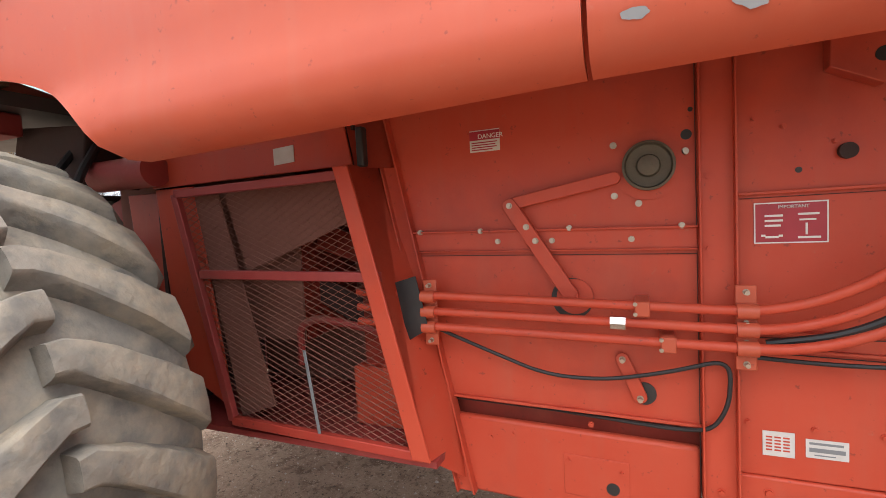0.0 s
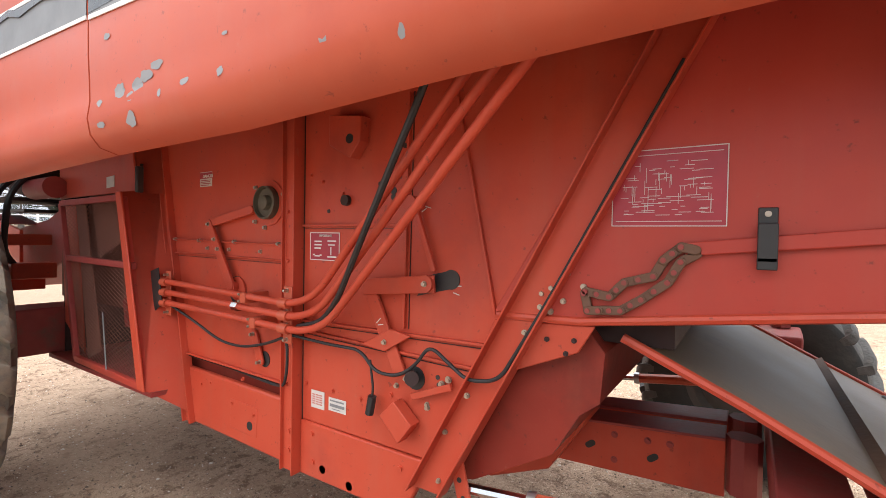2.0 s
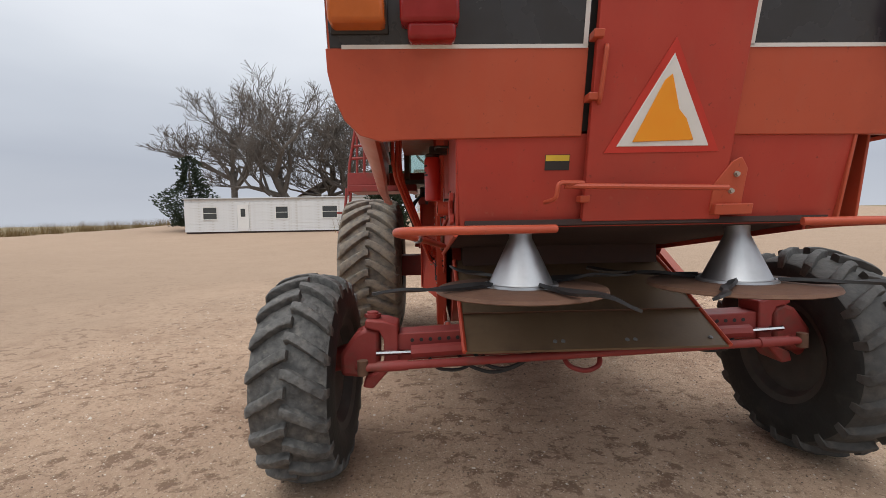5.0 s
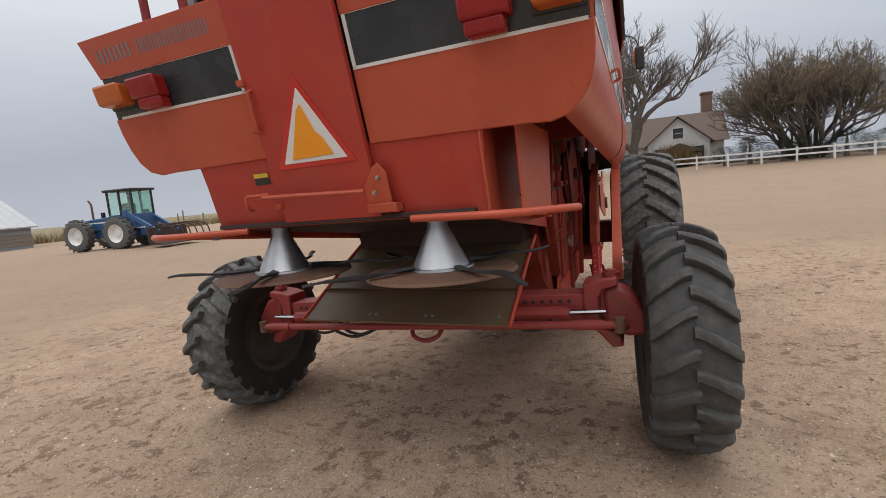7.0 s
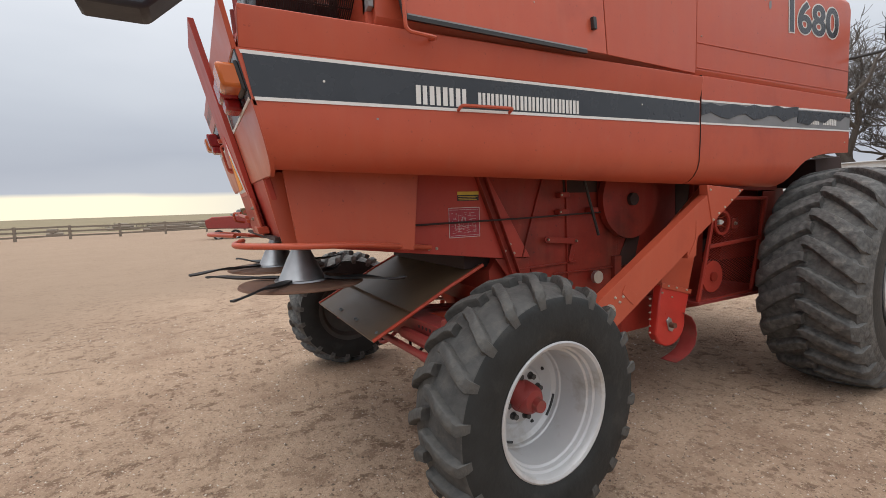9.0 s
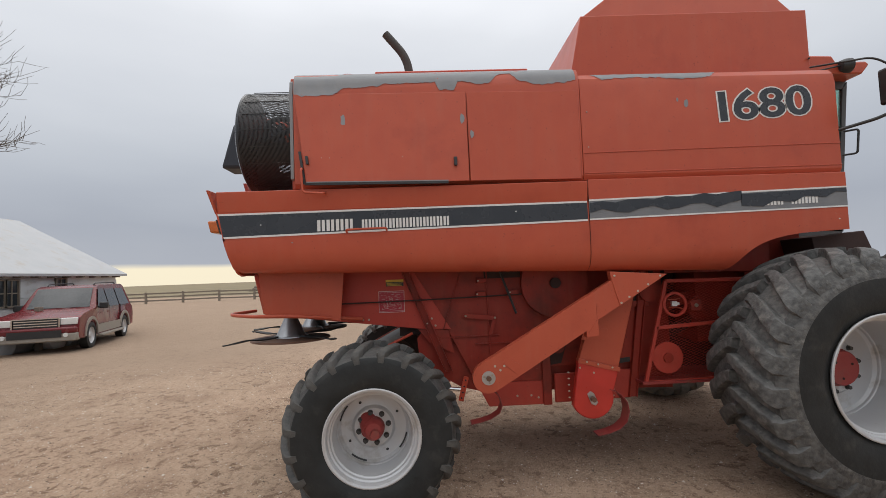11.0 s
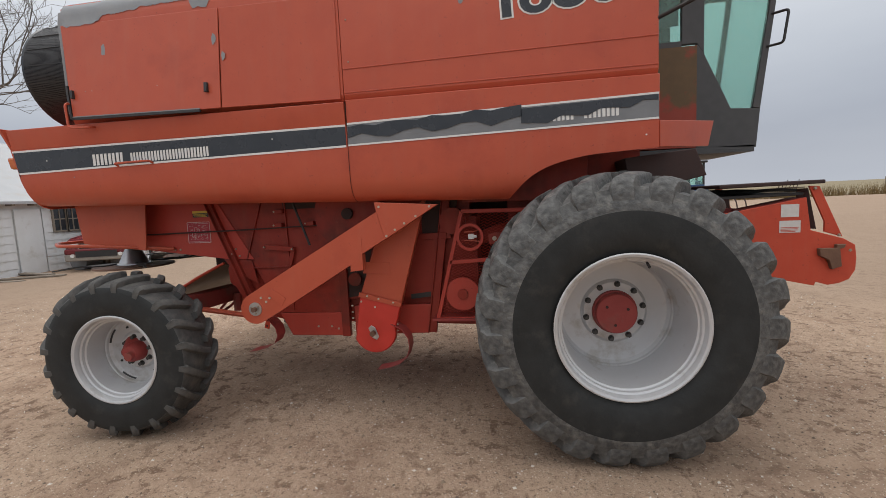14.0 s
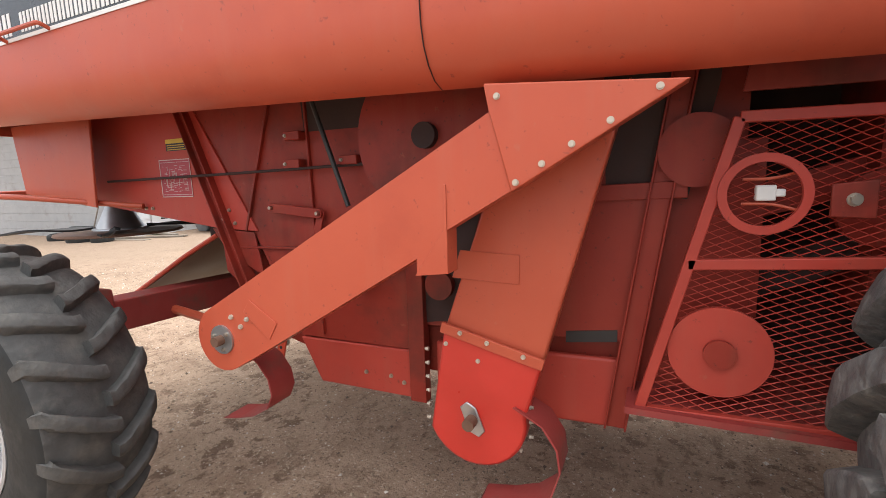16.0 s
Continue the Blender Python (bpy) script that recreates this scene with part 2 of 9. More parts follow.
def glass(name, tint):
    m = bpy.data.materials.new(name)
    m.use_nodes = True
    b = m.node_tree.nodes["Principled BSDF"]
    b.inputs["Base Color"].default_value = (*tint, 1)
    b.inputs["Roughness"].default_value = 0.05
    b.inputs["Transmission Weight"].default_value = 0.85
    b.inputs["IOR"].default_value = 1.1
    return m


GLASS = glass("green_tinted_glass", (0.66, 0.90, 0.83))
DARKGLASS = material("dark_window_glass", (0.03, 0.035, 0.04), 0.08, bump=0.0)


def ground_material():
    m = bpy.data.materials.new("sandy_dirt")
    m.use_nodes = True
    n, l = m.node_tree.nodes, m.node_tree.links
    b = n["Principled BSDF"]
    b.inputs["Roughness"].default_value = 0.95
    b.inputs["Specular IOR Level"].default_value = 0.15
    tc = n.new("ShaderNodeTexCoord")
    src = tc.outputs["Object"]

    def noise_tex(scale, detail=6, rough=0.55):
        t = n.new("ShaderNodeTexNoise")
        t.inputs["Scale"].default_value, t.inputs["Detail"].default_value, t.inputs["Roughness"].default_value = scale, detail, rough
        l.new(src, t.inputs["Vector"])
        return t.outputs[0]

    def rng(v, a, c):
        r = n.new("ShaderNodeMapRange")
        r.inputs[1].default_value, r.inputs[2].default_value = a, c
        l.new(v, r.inputs[0])
        return r.outputs[0]

    def mixc(f, a, c):
        x = n.new("ShaderNodeMix"); x.data_type = "RGBA"
        l.new(f, x.inputs[0])
        for k, v in ((6, a), (7, c)):
            if isinstance(v, tuple):
                x.inputs[k].default_value = (*v, 1)
            else:
                l.new(v, x.inputs[k])
        return x.outputs[2]

    base = mixc(rng(noise_tex(0.35), 0.35, 0.65), (0.52, 0.375, 0.268), (0.435, 0.307, 0.218))
    base = mixc(rng(noise_tex(1.6, 7), 0.50, 0.72), base, (0.34, 0.228, 0.160))
    # small dark scuffs in drifts, fine dark grit, pale grit
    drift = n.new("ShaderNodeMath"); drift.operation = "MULTIPLY"
    l.new(rng(noise_tex(8.0, 7, 0.66), 0.535, 0.59), drift.inputs[0])
    l.new(rng(noise_tex(0.7, 3), 0.40, 0.54), drift.inputs[1])
    base = mixc(drift.outputs[0], base, (0.225, 0.145, 0.100))
    mp = n.new("ShaderNodeMapping")
    mp.inputs["Scale"].default_value, mp.inputs["Rotation"].default_value = (13.0, 4.5, 1.0), (0, 0, 0.35)
    l.new(src, mp.inputs[0])
    t = n.new("ShaderNodeTexNoise")
    t.inputs["Scale"].default_value, t.inputs["Detail"].default_value, t.inputs["Roughness"].default_value = 1.0, 7, 0.62
    l.new(mp.outputs[0], t.inputs["Vector"])
    scuff = n.new("ShaderNodeMath"); scuff.operation = "MULTIPLY"
    l.new(rng(t.outputs[0], 0.575, 0.66), scuff.inputs[0]); scuff.inputs[1].default_value = 0.75
    base = mixc(scuff.outputs[0], base, (0.235, 0.155, 0.108))
    base = mixc(rng(noise_tex(14, 7, 0.72), 0.55, 0.68), base, (0.31, 0.212, 0.146))
    base = mixc(rng(noise_tex(38, 6, 0.78), 0.55, 0.63), base, (0.215, 0.150, 0.108))
    base = mixc(rng(noise_tex(60, 4, 0.75), 0.58, 0.66), base, (0.68, 0.56, 0.43))
    # darker, browner tone away from the machine, with a ragged edge
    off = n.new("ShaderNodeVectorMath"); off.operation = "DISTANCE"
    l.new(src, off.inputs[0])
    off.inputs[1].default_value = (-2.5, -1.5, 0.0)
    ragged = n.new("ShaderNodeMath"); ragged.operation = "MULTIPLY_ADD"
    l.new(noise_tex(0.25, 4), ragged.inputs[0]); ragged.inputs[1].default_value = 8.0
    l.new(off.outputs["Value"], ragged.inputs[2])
    outer_tone = n.new("ShaderNodeMath"); outer_tone.operation = "MULTIPLY"
    l.new(rng(ragged.outputs[0], 8.5, 14.0), outer_tone.inputs[0]); outer_tone.inputs[1].default_value = 0.8
    base = mixc(outer_tone.outputs[0], base, (0.31, 0.228, 0.165))
    l.new(base, b.inputs["Base Color"])
    h1, h2 = noise_tex(9, 8, 0.70), noise_tex(70, 4, 0.65)
    bp = n.new("ShaderNodeBump")
    bp.inputs["Strength"].default_value, bp.inputs["Distance"].default_value = 1.0, 0.050
    l.new(h1, bp.inputs["Height"])
    bp2 = n.new("ShaderNodeBump")
    bp2.inputs["Strength"].default_value, bp2.inputs["Distance"].default_value = 1.0, 0.011
    l.new(h2, bp2.inputs["Height"]); l.new(bp.outputs[0], bp2.inputs["Normal"])
    l.new(bp2.outputs[0], b.inputs["Normal"])
    return m


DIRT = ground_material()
GRASS_FAR = material("dry_prairie", (0.22, 0.175, 0.095), 0.95, second=(0.15, 0.12, 0.07), grain=0.05, bump=0.0, stain=(0.12, 0.10, 0.06), stain_scale=0.02)

# ---------------------------------------------------------------- mesh helpers


def part(name, bm, mat, parent=None, label="", smooth=35, bevel=0.0):
    me = bpy.data.meshes.new(name)
    bmesh.ops.recalc_face_normals(bm, faces=bm.faces)
    bm.to_mesh(me)
    bm.free()
    if smooth:
        for p in me.polygons:
            p.use_smooth = True
        me.set_sharp_from_angle(angle=radians(smooth))
    for x in (mat if isinstance(mat, (list, tuple)) else [mat]):
        me.materials.append(x)
    ob = new(name, me)
    if parent:
        ob.parent = parent
    if bevel:
        md = ob.modifiers.new("edge", "BEVEL")
        md.width, md.segments, md.limit_method, md.angle_limit = bevel, 2, "ANGLE", radians(40)
    if label:
        tagged(ob, label)
    return ob


def empty(name, label, category, group="", at=(0, 0, 0)):
    e = new(name)
    e.location = at
    e.empty_display_size = 0.2
    return tagged(e, label, category, group)


def B():
    return bmesh.new()


def box(bm, x0, x1, y0, y1, z0, z1, m=None):
    vs = [bm.verts.new((x, y, z)) for x in (x0, x1) for y in (y0, y1) for z in (z0, z1)]
    for f in ((0, 1, 3, 2), (4, 6, 7, 5), (0, 4, 5, 1), (2, 3, 7, 6), (0, 2, 6, 4), (1, 5, 7, 3)):
        bm.faces.new([vs[i] for i in f])
    if m is not None:
        for v in vs:
            v.co = m @ v.co
    return bm


def prism(bm, poly, axis, a, b):
    """A polygon of (u, v) stretched along an axis: x -> (y, z), y -> (x, z), z -> (x, y)."""
    def put(u, v, w):
        return {"x": (w, u, v), "y": (u, w, v), "z": (u, v, w)}[axis]
    lo = [bm.verts.new(put(u, v, a)) for u, v in poly]
    hi = [bm.verts.new(put(u, v, b)) for u, v in poly]
    bm.faces.new(lo)
    bm.faces.new(hi[::-1])
    k = len(poly)
    for i in range(k):
        bm.faces.new((lo[i], hi[i], hi[(i + 1) % k], lo[(i + 1) % k]))
    return bm


def bar(bm, p, q, w, h, up=(0, 0, 1)):
    """A rectangular bar from p to q, w wide across and h along up."""
    p, q = Vector(p), Vector(q)
    d = (q - p).normalized()
    s = d.cross(Vector(up)).normalized()
    u = s.cross(d)
    ring = [[bm.verts.new(c + s * w / 2 * i + u * h / 2 * j) for i, j in ((-1, -1), (1, -1), (1, 1), (-1, 1))] for c in (p, q)]
    bm.faces.new(ring[0][::-1]); bm.faces.new(ring[1])
    for i in range(4):
        bm.faces.new((ring[0][i], ring[0][(i + 1) % 4], ring[1][(i + 1) % 4], ring[1][i]))
    return bm


def rounded(pts, rad, n=5):
    """A polyline with its corners rounded."""
    pts = [Vector(p) for p in pts]
    out = [pts[0]]
    for a, c, e in zip(pts, pts[1:], pts[2:]):
        r = min(rad, (a - c).length * 0.45, (e - c).length * 0.45)
        p, q = c + (a - c).normalized() * r, c + (e - c).normalized() * r
        for i in range(n + 1):
            t = i / n
            out.append(p * (1 - t) ** 2 + c * 2 * t * (1 - t) + q * t * t)
    out.append(pts[-1])
    return out


def tube(bm, pts, r, seg=10, r2=None):
    pts = [Vector(p) for p in pts]
    d = (pts[1] - pts[0]).normalized()
    s = d.cross(Vector((0, 0, 1)) if abs(d.z) < 0.9 else Vector((1, 0, 0))).normalized()
    rings = []
    for i, p in enumerate(pts):
        e = (pts[min(i + 1, len(pts) - 1)] - pts[max(i - 1, 0)]).normalized()
        s = (s - e * s.dot(e)).normalized()
        u = e.cross(s)
        rr = r if r2 is None else r + (r2 - r) * i / (len(pts) - 1)
        rings.append([bm.verts.new(p + (s * math.cos(a) + u * math.sin(a)) * rr) for a in (2 * math.pi * k / seg for k in range(seg))])
    for a, b in zip(rings, rings[1:]):
        for k in range(seg):
            bm.faces.new((a[k], a[(k + 1) % seg], b[(k + 1) % seg], b[k]))
    bm.faces.new(rings[0][::-1]); bm.faces.new(rings[-1])
    return bm


def cyl(bm, p, q, r, seg=20, r2=None):
    return tube(bm, [p, q], r, seg, r2)


def lathe(bm, profile, centre, axis="y", seg=48, side=1):
    """Turn (offset along the axis, radius) pairs about an axis through centre; closed where the radius is 0."""
    c = Vector(centre)
    rings = []
    for w, r in profile:
        ring = []
        for k in range(seg if r > 1e-5 else 1):
            a = 2 * math.pi * k / seg
            u, v = r * math.cos(a), r * math.sin(a)
            ring.append(bm.verts.new(c + Vector({"y": (u, w * side, v), "x": (w * side, u, v), "z": (u, v, w * side)}[axis])))
        rings.append(ring)
    for a, b in zip(rings, rings[1:]):
        if len(a) == len(b) == 1:
            continue
        for k in range(seg):
            k2 = (k + 1) % seg
            if len(a) == 1:
                bm.faces.new((a[0], b[k2], b[k]))
            elif len(b) == 1:
                bm.faces.new((a[k], a[k2], b[0]))
            else:
                bm.faces.new((a[k], a[k2], b[k2], b[k]))
    return bm


def bolts(name, spots, normal, parent, r=0.012, h=0.012, mat=None):
    """Hexagon bolt heads, each a part of its own, sharing one mesh."""
    bm = B()
    r, h = r * 0.56, h * 0.8
    cyl(bm, (0, 0, -0.004), (0, 0, 0.002), r * 1.35, 12)
    cyl(bm, (0, 0, 0), (0, 0, h), r, 6)
    me = bpy.data.meshes.new(name)
    bm.to_mesh(me); bm.free()
    me.materials.append(mat or ZINC)
    q = Vector(normal).to_track_quat("Z", "Y")
    for s in spots:
        o = new(name, me)
        o.parent = parent
        o.matrix_basis = Matrix.Translation(s) @ q.to_matrix().to_4x4()

# ---------------------------------------------------------------- ground


def ground_height(x, y):
    rise = max(0.0, x - 5.0)
    z = 0.0011 * min(rise, 45.0) ** 2 + 0.02 * max(0.0, rise - 45.0) * math.exp(-max(0.0, rise - 45.0) / 60)
    z *= 1.0 if y < 15 else math.exp(-((y - 15) / 25) ** 2)
    z += 0.44 * math.exp(-((x - 6.35) ** 2 + (y - 18.2) ** 2) / 60)
    return z + 0.03 * min(1.0, max(0.0, (-1.2 - x) / 1.6))


def relief(x, y):
    p = Vector((x, y, 0))
    return 0.018 * (noise.fractal(p * 0.9, 1.0, 2.0, 4)) + 0.010 * noise.fractal(p * 4.0, 1.0, 2.0, 3)


def build_ground():
    xs = list(np.arange(-11, 5.01, 0.11))
    ys = list(np.arange(-7, 5.01, 0.11))
    far = [1.5, 3.5, 6, 9, 13, 18, 25, 35, 50, 75, 120, 200, 400, 900, 2500]
    xs = [xs[0] - d for d in reversed(far)] + xs + [xs[-1] + d for d in far]
    ys = [ys[0] - d for d in reversed(far)] + ys + [ys[-1] + d for d in far]
    verts, faces = [], []
    for x in xs:
        for y in ys:
            near = max(0.0, 1 - max(0, abs(x + 3) - 7.5) / 6, 0) * max(0.0, 1 - max(0, abs(y + 1) - 5.5) / 6)
            verts.append((x, y, ground_height(x, y) + relief(x, y) * near))
    k = len(ys)
    for i in range(len(xs) - 1):
        for j in range(k - 1):
            faces.append((i * k + j, (i + 1) * k + j, (i + 1) * k + j + 1, i * k + j + 1))
    me = bpy.data.meshes.new("ground")
    me.from_pydata(verts, [], faces)
    for p in me.polygons:
        p.use_smooth = True
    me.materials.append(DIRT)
    me.materials.append(GRASS_FAR)
    for p in me.polygons:
        c = p.center
        if max(abs(c.x), abs(c.y)) > 58:
            p.material_index = 1
    tagged(new("ground", me), "sandy tan farmyard dirt, scuffed and dry", "ground", kind="structure")


build_ground()

# ---------------------------------------------------------------- combine harvester
combine = empty("combine_harvester", "red combine harvester with faded scratched paint standing on dirt", "combine harvester")


def flat(name, poly, y, t, mat, parent=combine, label="", bevel=0.003):
    """A sheet in the plane y, with thickness t outward from the centreline."""
    s = 1 if y > 0 else -1
    return part(name, prism(B(), poly, "y", y, y + s * t), mat, parent, label, bevel=bevel)


# --- wheels
def crown(w, width, r):
    return r - 0.05 * (abs(w) / (width / 2)) ** 2.4


def lug_mesh(name, s, r, width, lug_h, lug_w, seed, mat, sweep=0.70):
    """One tread bar from the middle of the tread over the shoulder, standing at the angle 0."""
    half, rb = width / 2, r - lug_h
    big = r > 0.8
    drop = 0.20 if big else 0.105
    ends = {0.97: (0.97, 0.20), 1.035: (1.035, 0.62), 1.02: (1.02, 1.0)} if big else {0.97: (0.962, 0.16), 1.035: (0.995, 0.55), 1.02: (0.985, 1.0)}
    rnd = random.Random(seed)
    bm = B()
    rings = []
    for f in (-0.05, 0.05, 0.18, 0.32, 0.48, 0.62, 0.76, 0.88, 0.97, 1.035, 1.02):
        u = s * half * (ends[f][0] if f in ends else f)
        th = (min(abs(f), 1.0) ** 1.2) * sweep * half / r
        if f <= 0.88:
            top, bot = crown(u, width, r), crown(u, width, rb) - 0.02
        else:
            k = ends[f][1]
            top = crown(half * 0.88, width, r) - drop * k
            bot = min(crown(half * 0.88, width, rb) - 0.02, top - 0.03)
        hw = lug_w * ((0.74 + 0.78 * max(min(f, 1.0), 0)) if big else (0.85 + 0.25 * max(min(f, 1.0), 0))) * rnd.uniform(0.95, 1.05)
        hw *= ({1.035: 1.05, 1.02: 0.96} if big else {1.035: 0.94, 1.02: 0.70}).get(f, 1.0)
        th -= {1.035: 0.06, 1.02: 0.16}.get(f, 0.0) * lug_w / r
        top += rnd.uniform(-0.003, 0.003)
        ring = []
        for dw, rad in ((-hw * 0.64, bot), (-hw * 0.52, top - lug_h * 0.40), (-hw * 0.475, top - lug_h * 0.10), (-hw * 0.40, top), (0.0, top + 0.002), (hw * 0.40, top), (hw * 0.475, top - lug_h * 0.10), (hw * 0.52, top - lug_h * 0.40), (hw * 0.64, bot)):
            a = th + (dw + rnd.uniform(-0.0025, 0.0025)) / r
            uu = u if rad >= top - 0.001 or f < 0.9 else u * 0.95
            ring.append(bm.verts.new((math.cos(a) * rad, uu, math.sin(a) * rad)))
        rings.append(ring)
    k = len(rings[0])
    for a, b in zip(rings, rings[1:]):
        for i in range(k):
            bm.faces.new((a[i], a[(i + 1) % k], b[(i + 1) % k], b[i]))
    bm.faces.new(rings[0]); bm.faces.new(rings[-1][::-1])
    bmesh.ops.recalc_face_normals(bm, faces=bm.faces)
    me = bpy.data.meshes.new(name)
    bm.to_mesh(me); bm.free()
    for p in me.polygons:
        p.use_smooth = True
    me.set_sharp_from_angle(angle=radians(38))
    me.materials.append(mat)
    return me


def build_wheel(name, x, y, z, r, width, rim_r, side, lugs, lug_h, lug_w, dish, hub_r, label, steer=0.0, dusty=False, bulge=1.0, start=0.0, worn=False):
    """side: +1 where the outer face looks to +y. Built about its own centre."""
    w = new(name)
    w.parent = combine
    w.matrix_basis = pose(x, y, z, 0, 0, steer)
    tagged(w, label)
    half = width / 2
    rb = r - lug_h
    g = r / 0.9
    bm = B()
    prof = []
    for k in range(-10, 11):
        u = k / 10 * half * 0.93
        prof.append((u, crown(u, width, rb)))
    mid = (rb - 0.14 * g + rim_r) / 2
    wall = [(0.955, rb - 0.07 * g), (0.99 * bulge, rb - 0.12 * g), (1.015 * bulge, rb - 0.17 * g), (1.025 * bulge, mid), (1.005 * bulge, rim_r + 0.075 * g), (0.965 * bulge, rim_r + 0.040 * g),
            (0.950 * bulge, rim_r + 0.030 * g), (0.935 * bulge, rim_r + 0.010), (0.84 * bulge, rim_r - 0.012)]
    wall = [(a, max(c, rim_r - 0.012)) for a, c in wall]
    prof = [(-a * half, c) for a, c in reversed(wall)] + prof + [(a * half, c) for a, c in wall]
    lathe(bm, prof, (0, 0, 0), "y", 96)
    for fc in bm.faces:
        fc.material_index = 1 if fc.calc_center_median().xz.length > rb - (0.15 if r > 0.8 else 0.075) * g else 0
    # worn: paler tread, set on the left rear wheel to imitate sky glare
    tread = RUBBER_DUSTY if dusty else (RUBBER_WORN if r > 0.8 or worn else RUBBER_GAP)
    part("tyre", bm, [RUBBER_DUSTY, RUBBER_DUSTY] if dusty else [RUBBER, tread], w, "black rubber tyre with worn dusty tread", smooth=50)
    meshes = {(s, v): lug_mesh("lug", s, r, width, lug_h, lug_w, 7 * v + int(r * 100) + s, tread, 0.70 if r > 0.8 else 0.60) for s in (-1, 1) for v in range(3)}
    for i in range(lugs):
        for s in (-1, 1):
            o = new("lug", meshes[s, (i * 2 + (s > 0)) % 3])
            o.parent = w
            o.matrix_basis = Matrix.Rotation(-2 * math.pi * (i + start + (0.5 if s > 0 else 0)) / lugs, 4, "Y")
    # rim: rolled flange, two steps, long smooth barrel, flat disc
    bm = B()
    o = half * (0.86 if bulge == 1.0 else 0.95 * bulge)
    lathe(bm, [(o - 0.01, rim_r - 0.005), (o + 0.008, rim_r + 0.010), (o + 0.018, rim_r + 0.012), (o + 0.022, rim_r + 0.004), (o + 0.016, rim_r - 0.010), (o - 0.002, rim_r - 0.017), (o - 0.020, rim_r - 0.019),
               (o - 0.026, rim_r - 0.030), (o - 0.046, rim_r - 0.034), (o - 0.052, rim_r - 0.044), (dish + 0.15, rim_r - 0.052), (dish + 0.055, rim_r - 0.058), (dish + 0.048, rim_r - 0.064), (dish + 0.030, rim_r - 0.068),
               (dish + 0.012, rim_r - 0.085), (dish + 0.006, rim_r - 0.12), (dish + 0.016, hub_r + 0.075), (dish + 0.030, hub_r + 0.062), (dish + 0.036, hub_r + 0.055), (dish + 0.040, 0.02)],
          (0, 0, 0), "y", 72, side)
    part("rim", bm, RIM, w, "silver painted steel rim with grime", smooth=28)
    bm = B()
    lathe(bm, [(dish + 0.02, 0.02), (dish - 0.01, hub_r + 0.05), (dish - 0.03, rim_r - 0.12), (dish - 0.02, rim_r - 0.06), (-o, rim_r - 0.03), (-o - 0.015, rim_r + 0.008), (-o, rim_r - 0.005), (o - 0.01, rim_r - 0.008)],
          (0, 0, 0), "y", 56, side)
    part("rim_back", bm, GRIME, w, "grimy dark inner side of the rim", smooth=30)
    if r < 0.8:
        bolts("clamp_bolt", [(math.cos(0.5 + 2 * math.pi * k / 4) * (rim_r - 0.12), side * (dish + 0.006), math.sin(0.5 + 2 * math.pi * k / 4) * (rim_r - 0.12)) for k in range(4)], (0, side, 0), w, 0.013, 0.012, BLACK)
        for k in range(4):
            bm = B()
            a0 = 0.85 + math.pi / 2 * k
            tube(bm, [(math.cos(a0 + 0.07 * i) * (rim_r - 0.0745), side * (dish + 0.024), math.sin(a0 + 0.07 * i) * (rim_r - 0.0745)) for i in range(8)], 0.0065, 6)
            part("rim_slot", bm, BLACK, w, "dark slot at the edge of the rim disc")
        part("cap_end", cyl(B(), (0.012, side * (dish + 0.125), -0.018), (0.012, side * (dish + 0.160), -0.018), 0.036, 20, 0.030), RED_DULL, w, "dull red hub end")
    else:
        bm = B()
        cyl(bm, (0.10, side * (o - 0.07), rim_r - 0.048), (0.10, side * (o - 0.005), rim_r - 0.075), 0.008, 8)
        part("valve", bm, BLACK, w, "black valve stem")
    bm = B()
    lathe(bm, [(dish + 0.038, hub_r * 1.04), (dish + 0.062, hub_r * 1.03), (dish + 0.066, hub_r * 0.97), (dish + 0.104, hub_r * 0.95), (dish + 0.112, hub_r * 0.90), (dish + 0.113, 0)] if r > 0.8 else
          [(dish + 0.038, hub_r * 1.05), (dish + 0.075, hub_r * 1.0), (dish + 0.110, hub_r * 0.92), (dish + 0.128, hub_r * 0.70), (dish + 0.132, 0)],
          (0, 0, 0), "y", 36, side)
    hub = part("hub", bm, RED_DULL, w, "dull red hub cap")
    if r > 0.8:
        bolts("cap_bolt", [(math.cos(0.4 + 2.094 * k) * hub_r * 0.55, side * (dish + 0.113), math.sin(0.4 + 2.094 * k) * hub_r * 0.55) for k in range(3)], (0, side, 0), w, 0.012, 0.006, DARK)
    nb = 10 if r > 0.8 else 8
    ring = hub_r * 1.24 + 0.012
    bolts("wheel_bolt", [(math.cos(0.2 + 2 * math.pi * k / nb) * ring, side * (dish + 0.038), math.sin(0.2 + 2 * math.pi * k / nb) * ring) for k in range(nb)],
          (0, side, 0), w, 0.026, 0.034, GRIME)
    return w


build_wheel("front_wheel", -0.02, -1.325, 0.872, 0.89, 0.67, 0.418, -1, 23, 0.060, 0.102, -0.100, 0.135, "large drive wheel with chevron tyre and silver rim", 2.5, bulge=1.06)
build_wheel("front_wheel", 0.0, 1.51, 0.855, 0.86, 0.70, 0.405, 1, 23, 0.060, 0.100, -0.100, 0.135, "large drive wheel with dusty chevron tyre", dusty=True, bulge=1.06)
build_wheel("rear_wheel", -3.45, -1.44, 0.630, 0.602, 0.375, 0.308, -1, 20, 0.038, 0.058, -0.095, 0.074, "small steering wheel with chevron tyre and silver rim", 4.5)
